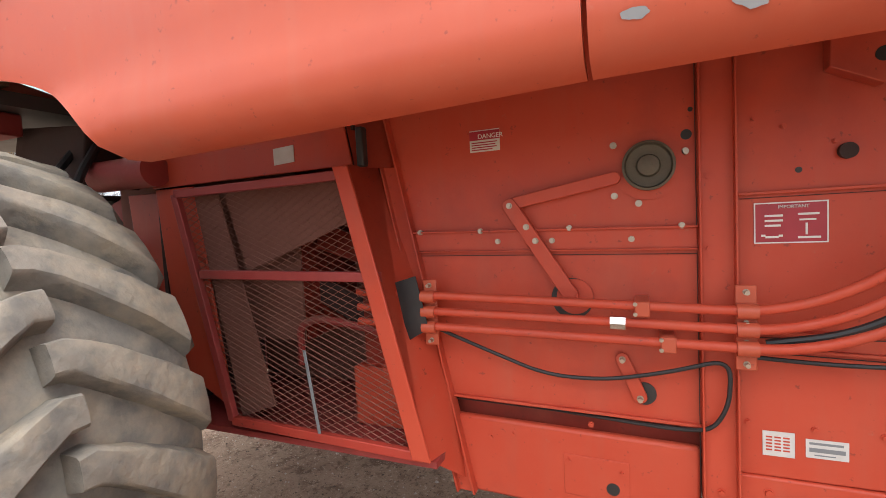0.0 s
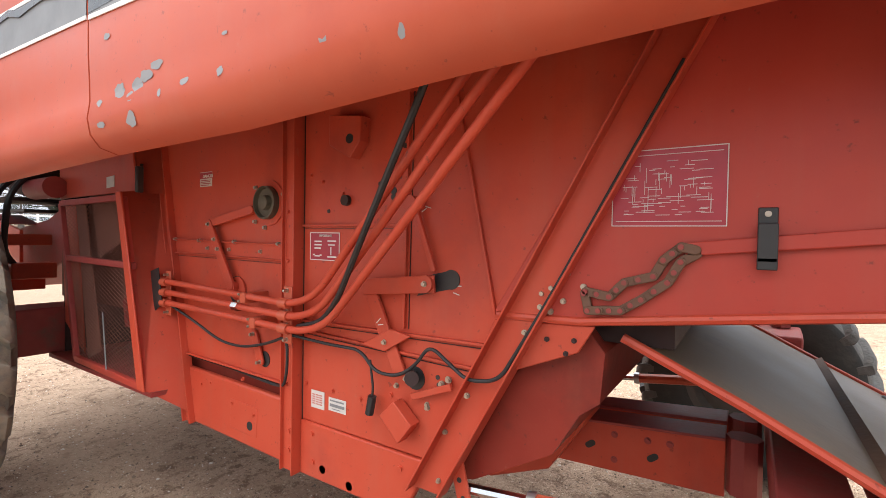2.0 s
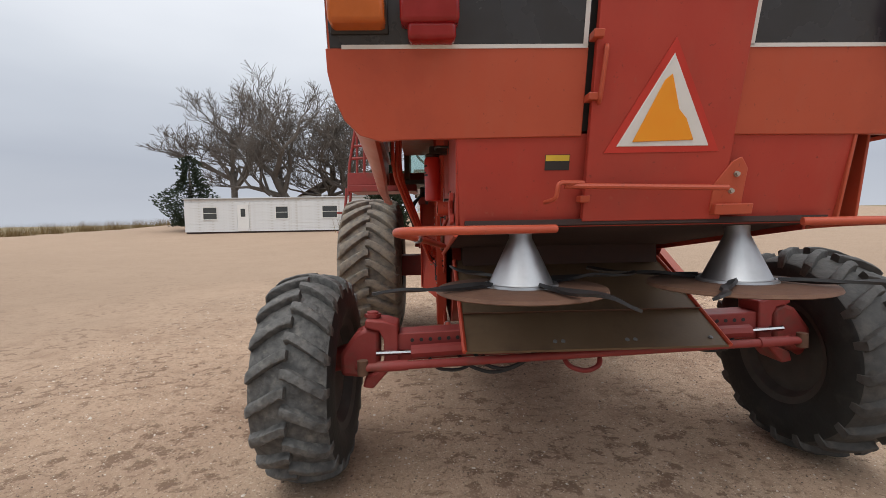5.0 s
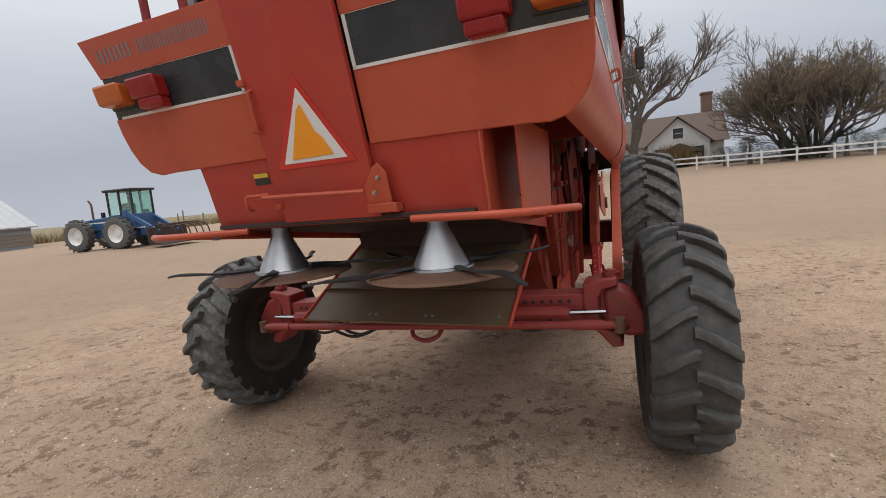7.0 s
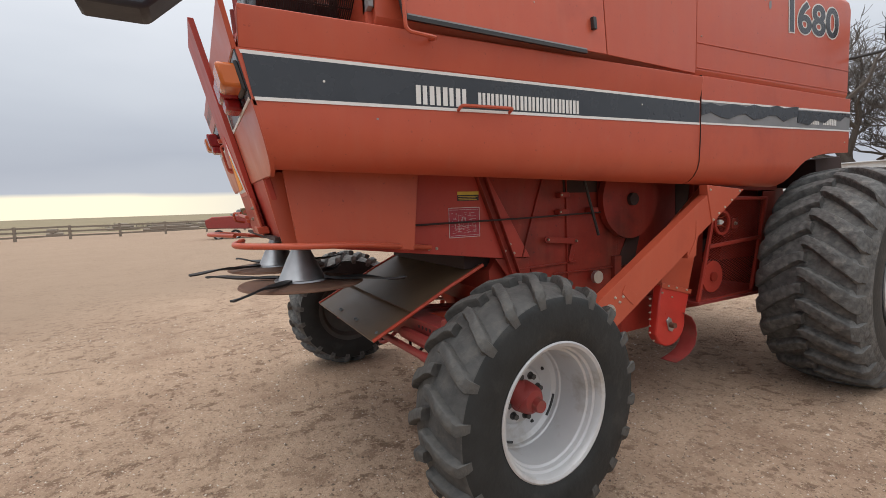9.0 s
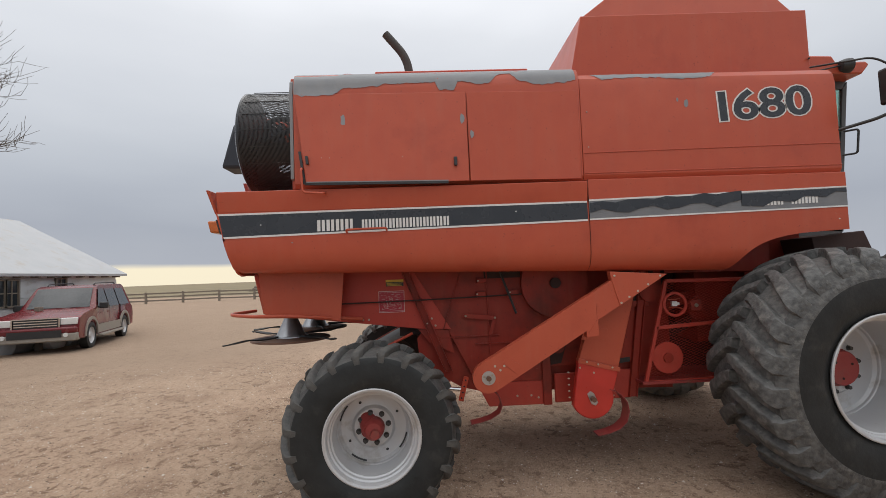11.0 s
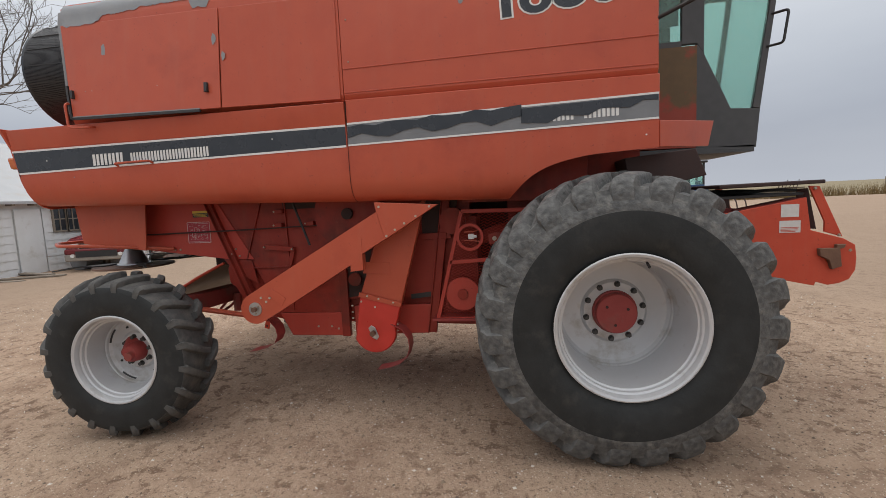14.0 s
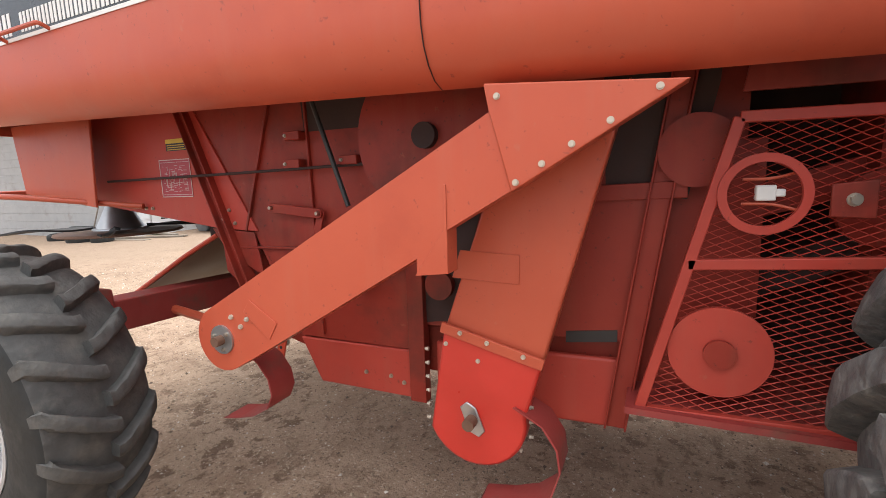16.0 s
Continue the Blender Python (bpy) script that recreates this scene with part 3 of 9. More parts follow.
# paler tread than its twin: sky glare put into the rubber colour
build_wheel("rear_wheel", -3.50, 1.475, 0.576, 0.566, 0.39, 0.300, 1, 20, 0.042, 0.058, -0.095, 0.074, "small steering wheel with dusty chevron tyre, tread lightened for sky glare", -2.0, worn=True)

# --- outer lower skin: rounded skirts on both sides
SK = [(1.165, 2.19), (1.165, 1.95), (1.160, 1.88), (1.145, 1.82), (1.115, 1.772), (1.075, 1.742), (1.04, 1.735)]


def skirt_y(z, x):
    """How far out the skirt stands at a height."""
    line = [(zz if zz > 1.9 else zz - 0.03 * (x + 4.45), yy) for yy, zz in SK]
    for (z1, y1), (z0, y0) in zip(line, line[1:]):
        if z0 <= z <= z1:
            return y0 + (y1 - y0) * (z - z0) / (z1 - z0)
    return 1.165


def between(keys, x):
    for (x0, z0), (x1, z1) in zip(keys, keys[1:]):
        if x0 <= x <= x1:
            return z0 + (z1 - z0) * (x - x0) / (x1 - x0)
    return keys[-1][1] if x > keys[-1][0] else keys[0][1]


def skirt_line(x, lo, count=13):
    """The skirt's section at x, from the top down, cut off at the height lo."""
    drop = 0.03 * (x + 4.45)
    line = [Vector((y, z if z > 1.9 else z - drop)) for y, z in SK]
    kept = [line[0]]
    for p, q in zip(line, line[1:]):
        if q.y < lo:
            if p.y > lo:
                kept.append(p + (q - p) * ((p.y - lo) / (p.y - q.y)))
            break
        kept.append(q)
    if len(kept) < 2:
        kept.append(kept[0] - Vector((0, 0.01)))
    total = sum((q - p).length for p, q in zip(kept, kept[1:]))
    out, i, run = [], 0, 0.0
    for k in range(count):
        want = total * k / (count - 1)
        while i < len(kept) - 2 and run + (kept[i + 1] - kept[i]).length < want:
            run += (kept[i + 1] - kept[i]).length
            i += 1
        seg = kept[i + 1] - kept[i]
        out.append(kept[i] + seg * min(1.0, (want - run) / max(seg.length, 1e-6)))
    return out


def skirt(name, xs, sgn, label, arch=None):
    """A curved sheet along x. arch(x): the lowest height that is left of it there."""
    bm = B()
    rows = []
    for x in xs:
        line = skirt_line(x, arch(x) if arch else 0.0)
        row = []
        for th in (0.0, 0.014):
            row.append([bm.verts.new((x + (-(p.y - 1.75) * 0.26 if abs(x + 4.5) < 1e-6 else 0), sgn * (p.x - th), p.y + (th if p.y < 1.78 else 0))) for p in line])
        rows.append(row)
    k = len(rows[0][0])
    for a, b in zip(rows, rows[1:]):
        for j in range(k - 1):
            bm.faces.new((a[0][j], b[0][j], b[0][j + 1], a[0][j + 1]))
            bm.faces.new((a[1][j + 1], b[1][j + 1], b[1][j], a[1][j]))
        bm.faces.new((a[0][-1], b[0][-1], b[1][-1], a[1][-1]))
        bm.faces.new((a[0][0], a[1][0], b[1][0], b[0][0]))
    for r in (rows[0], rows[-1]):
        for j in range(k - 1):
            bm.faces.new((r[0][j], r[0][j + 1], r[1][j + 1], r[1][j]))
    return part(name, bm, RED, combine, label, smooth=30)


ARCH = [(-0.70, 1.58), (-0.659, 1.645), (-0.581, 1.726), (-0.486, 1.797), (-0.356, 1.847), (-0.155, 1.886), (0.06, 1.897), (0.287, 1.907)]


def wheel_arch(x):
    return sum(between(ARCH, max(-0.70, x + d)) for d in (-0.07, -0.035, 0.0, 0.035, 0.07)) / 5 if x > -0.66 else between(ARCH, x) if x > -0.70 else 0.0


for sg in (-1, 1):
    skirt("rear_skirt", [-4.5, -3.8, -3.0, -2.4, -1.792 if sg > 0 else -1.7840], sg, "faded red curved side skirt with scraped paint")
    skirt("front_skirt", [-1.783, -1.3, -0.95, -0.74] + [-0.70 + 0.03 * k for k in range(0, 25)] + [0.06, 0.15, 0.275], sg,
          "faded red curved skirt cut by a wheel arch", wheel_arch)
    # shoulder above the stripe, folded outward, closed by the deck
    bm = B()
    prism(bm, [(1.165 * sg, 2.19), (1.19 * sg, 2.33), (1.19 * sg, 2.345), (1.10 * sg, 2.345), (1.10 * sg, 2.33), (1.14 * sg, 2.19)], "x", -4.60, -1.79)
    part("shoulder", bm, RED, combine, bevel=0.004)
    bm = B()
    prism(bm, [(1.165 * sg, 2.19), (1.165 * sg, 2.36), (1.12 * sg, 2.36), (1.12 * sg, 2.19)], "x", -1.783, 0.28)
    part("shoulder", bm, RED, combine, bevel=0.004)
    # dark stripe with white pinstripes
    y = 1.166 * sg
    low = [(-4.56 + 0.0533 * k, 2.008 + 0.000848 * k) for k in range(52)] + [(-1.795, 2.052)]
    high = [(-1.795, 2.180)] + [(-1.848 - 0.0533 * k, 2.1798 - 0.00023 * k) for k in range(51)] + [(-4.59, 2.168)]
    if sg > 0:
        flat("stripe_backing", low + high, y, 0.0015, STRIPE_GREY, label="bleached base of the stripe", bevel=0)
        low = [(x, z + 0.012 * max(0.0, noise.noise(Vector((x * 4.3, 0.3, 0))) + 0.55) + 0.004 * noise.noise(Vector((x * 19, 1.0, 0)))) for x, z in low]
        high = [(x, z - 0.012 * max(0.0, noise.noise(Vector((x * 5.1, 7.3, 0))) + 0.55) - 0.004 * noise.noise(Vector((x * 17, 4.0, 0)))) for x, z in high]
    flat("stripe", low + high, y, 0.0025, STRIPE, label="charcoal side stripe", bevel=0)
    flat("pinstripe", [(-4.595, 2.168), (-1.795, 2.180), (-1.795, 2.194), (-4.60, 2.182)], y, 0.003, WHITE, bevel=0)
    flat("pinstripe", [(-4.553, 1.994), (-1.795, 2.038), (-1.795, 2.052), (-4.556, 2.008)], y, 0.003, WHITE, bevel=0)
    flat("stripe", [(-1.78, 2.055), (0.275, 2.095), (0.275, 2.235), (-1.78, 2.190)], y, 0.002, STRIPE_GREY, label="torn bleached side stripe")

# rear-facing edge of the right forward side sheet
bm = B()
pts = [Vector((1.165, 2.36))] + skirt_line(-1.783, 0.0)
rows = [[bm.verts.new((x, -p.x - o, p.y)) for x in (-1.7835, -1.7827) for o in (-0.010, 0.007)] for p in pts]
for a, b in zip(rows, rows[1:]):
    for i, j in ((0, 1), (1, 3), (3, 2), (2, 0)):
        bm.faces.new((a[i], a[j], b[j], b[i]))
bm.faces.new([rows[0][i] for i in (0, 1, 3, 2)]); bm.faces.new([rows[-1][i] for i in (0, 2, 3, 1)])
part("seam_edge", bm, DARK, combine, "dark edge of the side sheet seam", smooth=0)

# deck and inner hull that close the machine
bm = B()
box(bm, -4.58, 0.28, -1.10, 1.10, 2.31, 2.335)
part("deck", bm, RED_IN, combine)
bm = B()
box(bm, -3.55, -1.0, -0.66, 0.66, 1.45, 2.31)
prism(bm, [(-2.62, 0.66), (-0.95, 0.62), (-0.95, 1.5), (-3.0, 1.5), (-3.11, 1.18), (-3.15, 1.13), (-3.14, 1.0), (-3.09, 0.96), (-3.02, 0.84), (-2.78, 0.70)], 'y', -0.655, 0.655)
part("separator_body", bm, RED_OILY_SHADED, combine, "oil-stained red inner housing with shade in its colour")
bm = B()
prism(bm, [(-2.40, 1.05), (-2.40, 0.52), (-2.66, 0.525), (-2.88, 0.615), (-2.995, 0.79), (-3.03, 0.93), (-3.03, 1.05)], "y", 0.08, 0.30)
part("cleaning_shoe", bm, RED_IN, combine, "shaded red cleaning shoe sheet", bevel=0.006)
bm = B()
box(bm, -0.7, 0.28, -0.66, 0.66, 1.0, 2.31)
part("front_housing", bm, RED_OILY_SHADED, combine, "oil-stained dark red front housing with shade in its colour")
bm = B()
box(bm, -0.7, 0.28, 0.664, 0.672, 1.0, 1.72)
part("dusty_liner", bm, RUST_DUST, combine, "dust-covered housing sheet")

# --- upper engine housing
for sg in (-1, 1):
    prof = [(1.12, 2.36), (1.14, 2.40), (1.14, 3.10), (1.125, 3.17), (1.09, 3.215), (1.03, 3.235), (0.2, 3.25), (0.2, 3.22), (1.02, 3.205), (1.10, 3.10), (1.10, 2.36)]
    tall = [(1.12, 2.36), (1.14, 2.40), (1.14, 3.12), (1.125, 3.205), (1.09, 3.26), (1.03, 3.29), (0.2, 3.31), (0.2, 3.28), (1.02, 3.255), (1.10, 3.12), (1.10, 2.36)]
    bm = prism(B(), [(a * sg, b) for a, b in tall], "x", -4.03, -1.80)
    part("engine_cover", bm, RED, combine, "faded red engine side panel with flaked top edge", smooth=25, bevel=0.003)
    bm = prism(B(), [(a * sg, b) for a, b in prof], "x", -1.797, 0.28)
    part("tank_side_panel", bm, RED, combine, "faded red upper side panel", smooth=25, bevel=0.003)
# solid near-black filler, the shade of the bay put into its colour
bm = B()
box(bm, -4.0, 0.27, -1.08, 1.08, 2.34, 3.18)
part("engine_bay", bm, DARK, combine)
# grain tank
bm = B()
prism(bm, [(-1.80, 3.22), (0.28, 3.22), (0.28, 3.82), (-1.68, 3.80)], "y", -0.92, 0.92)
part("grain_tank", bm, RED, combine, "red sheet-metal grain tank", bevel=0.006)
bm = B()
lo = [bm.verts.new(v) for v in ((-1.66, -0.90, 3.80), (0.17, -0.90, 3.82), (0.17, 0.90, 3.82), (-1.66, 0.90, 3.80))]
hi = [bm.verts.new(v) for v in ((-1.33, -0.86, 4.06), (-0.03, -0.86, 4.06), (-0.03, 0.86, 4.06), (-1.33, 0.86, 4.06))]
for k in range(4):
    bm.faces.new((lo[k], lo[(k + 1) % 4], hi[(k + 1) % 4], hi[k]))
bm.faces.new(hi)
part("tank_extension", bm, RED, combine, "red tank extension lids", bevel=0.004)
# rotary screen drum
DC = (-4.02, -0.66, 2.84)
drum = new("rotary_screen"); drum.parent = combine
tagged(drum, "black slotted rotary air screen drum")
bm = B()
for k in range(46):
    u = 0.012 + 0.0098 * k
    rows = [[bm.verts.new((DC[0] - u - w, DC[1] + math.cos(a) * 0.425, DC[2] + math.sin(a) * 0.425)) for w in (0.0, 0.0062)] for a in [2 * math.pi * i / 56 for i in range(56)]]
    for i in range(56):
        p, q = rows[i], rows[(i + 1) % 56]
        bm.faces.new((p[0], p[1], q[1], q[0]))
shell = part("slotted_shell", bm, BLACK, drum, "finely slotted dark shell", smooth=60)
tagged(shell, "finely slotted dark shell", kind="stuff")
bm = B()
lathe(bm, [(0.455, 0), (0.455, 0.424), (0.47, 0.430), (0.485, 0.405), (0.485, 0)], DC, "x", 56, -1)
part("end_cap", bm, STRIPE, drum, "dark solid end cap")
bm = B()
lathe(bm, [(0.0, 0.0), (0.0, 0.43), (0.014, 0.43), (0.014, 0.0)], DC, "x", 56, -1)
part("base_plate", bm, BLACK, drum)
bm = B()
for x0, x1, z0, z1 in ((-4.47, -4.04, 2.45, 2.60), (-4.47, -4.29, 2.60, 2.665), (-4.10, -4.04, 2.60, 2.665), (-4.47, -4.04, 2.665, 2.86)):
    box(bm, x0, x1, DC[1] - 0.01, DC[1] + 0.01, z0, z1)
part("inner_shroud", bm, BLACK, drum, "dark inner shroud with a slot")
for pts in ([(-4.40, -0.70, 2.86), (-4.36, -0.70, 3.06), (-4.05, -0.70, 3.05)], [(-4.40, -0.72, 2.84), (-4.05, -0.72, 3.02)]):
    bm = B()
    tube(bm, rounded(pts, 0.09, 6), 0.022, 10)
    part("inner_tube", bm, HOSE, drum, "black bent tube")
for sg in (-1, 1):
    bm = B()
    prism(bm, [(1.06 * sg, 2.42), (1.135 * sg, 2.44), (1.135 * sg, 3.12), (1.12 * sg, 3.20), (1.06 * sg, 3.24)], "x", -4.060, -4.034)
    part("edge_flange", bm, PRIMER, combine, "bare grey flange at the engine panel edge", bevel=0.003)
# exhaust
bm = B()
tube(bm, rounded([(-3.15, -0.31, 3.2), (-3.15, -0.31, 3.74), (-3.365, -0.317, 3.995)], 0.18, 6), 0.04, 12)
part("exhaust_pipe", bm, GRIME, combine, "dark steel exhaust stack with a bent tip")

# --- rear panels
def rx(z):
    return -4.505 - 0.26 * (z - 1.75)


def rear_sheet(name, pts, mat, off=0.0, t=0.02, label="", bevel=0.003):
    """A sheet on the leaning rear face, of (y, z), off metres proud of it."""
    bm = B()
    a = [bm.verts.new((rx(z) - off, y, z)) for y, z in pts]
    b = [bm.verts.new((rx(z) - off + t, y, z)) for y, z in pts]
    bm.faces.new(a); bm.faces.new(b[::-1])
    k = len(pts)
    for i in range(k):
        bm.faces.new((a[i], b[i], b[(i + 1) % k], a[(i + 1) % k]))
    return part(name, bm, mat, combine, label, bevel=bevel)


for sg in (-1, 1):
    wd, cd, ud = (-0.040, -0.026, -0.014) if sg > 0 else (-0.012, 0.0, 0.0)
    curve = [(1.165, 2.0), (1.165, 1.93), (1.15, 1.85), (1.12, 1.78), (1.07, 1.73), (1.0, 1.71), (0.92, 1.715)]
    rear_sheet("rear_panel", [(0.27 * sg, 1.72)] + [(0.27 * sg, 2.0)] + [((a + cd) * sg, b) for a, b in curve], RED, label="red rear corner panel")
    rear_sheet("rear_panel", [(0.27 * sg, 2.0), (0.27 * sg, 2.185), ((1.165 + wd) * sg, 2.185), ((1.165 + wd) * sg, 2.0)], STRIPE, label="charcoal rear lamp band")
    rear_sheet("rear_panel", [(0.27 * sg, 2.185), (0.27 * sg, 2.36), ((1.20 + ud) * sg, 2.36), ((1.165 + wd) * sg, 2.185)], RED, label="red rear upper panel", off=0.006)
    for z in (1.996, 2.184):
        rear_sheet("pinstripe", [(0.275 * sg, z), (0.275 * sg, z + 0.012), ((1.16 + wd) * sg, z + 0.012), ((1.16 + wd) * sg, z)], WHITE, 0.004, 0.003, bevel=0)
    rear_sheet("pinstripe", [(0.275 * sg, 2.0), (0.275 * sg, 2.19), (0.29 * sg, 2.19), (0.29 * sg, 2.0)], WHITE, 0.004, 0.003, bevel=0)
# black sheet added behind the door gaps to stand for their shade
rear_sheet("dark_backing", [(-0.30, 1.74), (-0.30, 2.33), (0.30, 2.33), (0.30, 1.74)], BLACK, -0.024, 0.004, bevel=0)
rear_sheet("rear_door", [(-0.262, 1.42), (-0.262, 2.6), (0.252, 2.6), (0.252, 1.42)], RED_DEEP, 0.03, 0.03, "deep red centre rear door")
rear_sheet("rear_box", [(-0.725, 1.40), (-0.748, 1.73), (0.710, 1.73), (0.697, 1.40)], RED_DEEP, -0.01, 0.03, "deep red lower rear panel")
flat("rear_box_return", [(-4.42, 1.395), (-4.28, 1.38), (-4.32, 1.75), (-4.50, 1.75)], -0.728, 0.012, RED, label="red folded edge of the rear panel")
rear_sheet("reflective_triangle", [(0.156, 1.678), (-0.172, 1.678), (-0.008, 1.970)], WHITE, 0.036, 0.004)
rear_sheet("triangle_centre", [(0.103, 1.692), (-0.112, 1.697), (-0.077, 1.767), (-0.047, 1.797), (-0.008, 1.907), (0.016, 1.887)], ORANGE, 0.040, 0.003)

# --- side housings under the skirts
for sg in (-1, 1):
    flat("rear_housing_side", [(-4.398 if sg > 0 else -4.30, 1.385 if sg > 0 else 1.37), (-3.10, 1.215), (-2.86, 1.205), (-3.28, 1.90), (-3.28, 2.2), (-4.60 if sg > 0 else -4.45, 2.2)], 0.70 * sg, 0.012, RED_DEEP, label="deep red rear side sheet")
    # right-hand sheets carry the shade below the skirt in their darker red
    flat("main_side_sheet", [(-3.28, 2.2), (-2.04, 2.2), (-2.04, 0.74), (-2.66, 0.74), (-2.89, 1.20), (-3.28, 1.90)], 0.69 * sg, 0.012, RED_IN if sg > 0 else RED_OILY_SHADED, label="dusty red main side sheet")
    flat("front_side_sheet", [(-2.04, 2.2), (-1.02, 2.2), (-1.30, 0.865), (-2.04, 0.85)], 0.69 * sg, 0.012, RED_IN if sg > 0 else RED_OILY_SHADED, label="dusty red front side sheet")
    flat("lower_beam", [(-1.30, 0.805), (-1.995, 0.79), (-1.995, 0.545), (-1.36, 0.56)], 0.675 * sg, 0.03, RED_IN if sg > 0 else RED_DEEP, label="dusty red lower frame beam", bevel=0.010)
    flat("lower_beam", [(-2.08, 0.74), (-2.66, 0.735), (-2.56, 0.54), (-2.08, 0.54)], 0.68 * sg, 0.03, RED_IN if sg > 0 else RED_DEEP, label="dusty red lower frame beam", bevel=0.006)
flat("side_flap", [(-4.37, 1.40), (-3.76, 1.325), (-3.72, 1.76), (-4.42, 1.76)], -0.85, 0.012, RED, label="red rear side flap")

# deflector sheet under the spreader
bm = B()
pts = [(-3.19, 1.175), (-3.45, 1.055), (-3.70, 0.925), (-3.948, 0.800)]
prism(bm, pts + [(x + 0.006, z - 0.012) for x, z in reversed(pts)], "y", -0.645, 0.645)
part("deflector_sheet", bm, RUSTPAN, combine, "worn brown deflector sheet")
for sg in (-1, 1):
    bm = B()
    for a, b in zip(pts, pts[1:]):
        tube(bm, [(a[0], 0.65 * sg, a[1]), (b[0], 0.65 * sg, b[1])], 0.012, 8)
    part("deflector_edge", bm, RED_IN, combine)

# spreader cones, discs and bats
for sg in (-1, 1):
    c = Vector((-4.28, 0.445 * sg, 0))
    sp = new("spreader")
    sp.parent = combine
    sp.location = c
    tagged(sp, "straw spreader with silver cone, rusty disc and rubber bats")
    bm = B()
    lathe(bm, [(1.165, 0.135), (1.172, 0.131), (1.355, 0.046), (1.40, 0.045), (1.40, 0)], (0, 0, 0), "z", 40)
    part("cone", bm, STEEL, sp, "bare steel spreader cone")
    bm = B()
    lathe(bm, [(1.148, 0), (1.150, 0.13), (1.142, 0.335), (1.146, 0.342), (1.158, 0.336), (1.166, 0.13), (1.166, 0.0)], (0, 0, 0), "z", 48)
    part("disc", bm, RUST, sp, "rusty spreader disc")
    bm = B()
    lathe(bm, [(1.166, 0.150), (1.176, 0.148), (1.178, 0.134), (1.166, 0.134)], (0, 0, 0), "z", 40)
    part("cone_flange", bm, STEEL, sp)
    for k in range(4):
        a = math.pi / 2 * k + (0.4 if sg > 0 else 0.9)
        d, s = Vector((math.cos(a), math.sin(a), 0)), Vector((-math.sin(a), math.cos(a), 0))
        bm = B()
        n = 15
        pts = [d * (0.14 + 0.034 * i) + s * (0.020 * math.sin(i * 0.62 + k) * i / n) + Vector((0, 0, 1.180 + 0.012 * math.sin(i * 0.55 + k * 1.7) * (i / n) ** 1.3)) for i in range(n)]
        rows = []
        for i, p in enumerate(pts):
            a2 = 0.45 * math.sin(i * 0.45 + 2.1 * k + sg)
            u, v = s * math.cos(a2) + Vector((0, 0, math.sin(a2))), Vector((0, 0, math.cos(a2))) - s * math.sin(a2)
            f = 1.0 - 0.35 * i / n
            rows.append([bm.verts.new(p + u * (x * 0.016 * f) + v * (y * 0.007 * f)) for x, y in ((-1, -1), (1, -1), (1, 1), (-1, 1))])
        for p, q in zip(rows, rows[1:]):
            for i in range(4):
                bm.faces.new((p[i], p[(i + 1) % 4], q[(i + 1) % 4], q[i]))
        bm.faces.new(rows[0][::-1]); bm.faces.new(rows[-1])
        part("bat", bm, HOSE, sp, "black rubber bat")

# rear guard hoops
for pts in ([(-3.72, 0.735, 1.298), (-4.30, 0.850, 1.362), (-4.62, 0.945, 1.400), (-4.74, 0.74, 1.402), (-4.56, 0.38, 1.398)],
            [(-3.60, -0.73, 1.322), (-4.12, -1.00, 1.388), (-4.38, -1.085, 1.402), (-4.66, -0.86, 1.408), (-4.58, -0.47, 1.408)]):
    hoop = part("guard_hoop", tube(B(), rounded(pts, 0.12, 8), 0.0145, 12), RED, combine, "bent red tube guard")
    p, q = Vector(pts[1]), Vector(pts[2])
    if pts[0][1] > 0:
        part("clamp", cyl(B(), p + (q - p) * 0.02, p + (q - p) * 0.13, 0.019, 14), STEEL, hoop, "worn bare steel clamp")

# --- rear axle
def axle_z(y):
    """Height of the middle of the steer axle, which rides a little lower on the left."""
    return 0.788 - 0.036 * y


def axle_part(name, poly, y0, y1, label="", bevel=0.006, mat=None, parent=combine):
    """A bar of section (x, height over the axle's middle) from y0 to y1, following the axle's tilt."""
    bm = B()
    rows = [[bm.verts.new((x, y, axle_z(y) + h)) for x, h in poly] for y in (y0, y1)]
    n = len(poly)
    bm.faces.new(rows[0]); bm.faces.new(rows[1][::-1])
    for k in range(n):
        bm.faces.new((rows[0][k], rows[1][k], rows[1][(k + 1) % n], rows[0][(k + 1) % n]))
    return part(name, bm, mat or RED_DULL, parent, label, bevel=bevel)


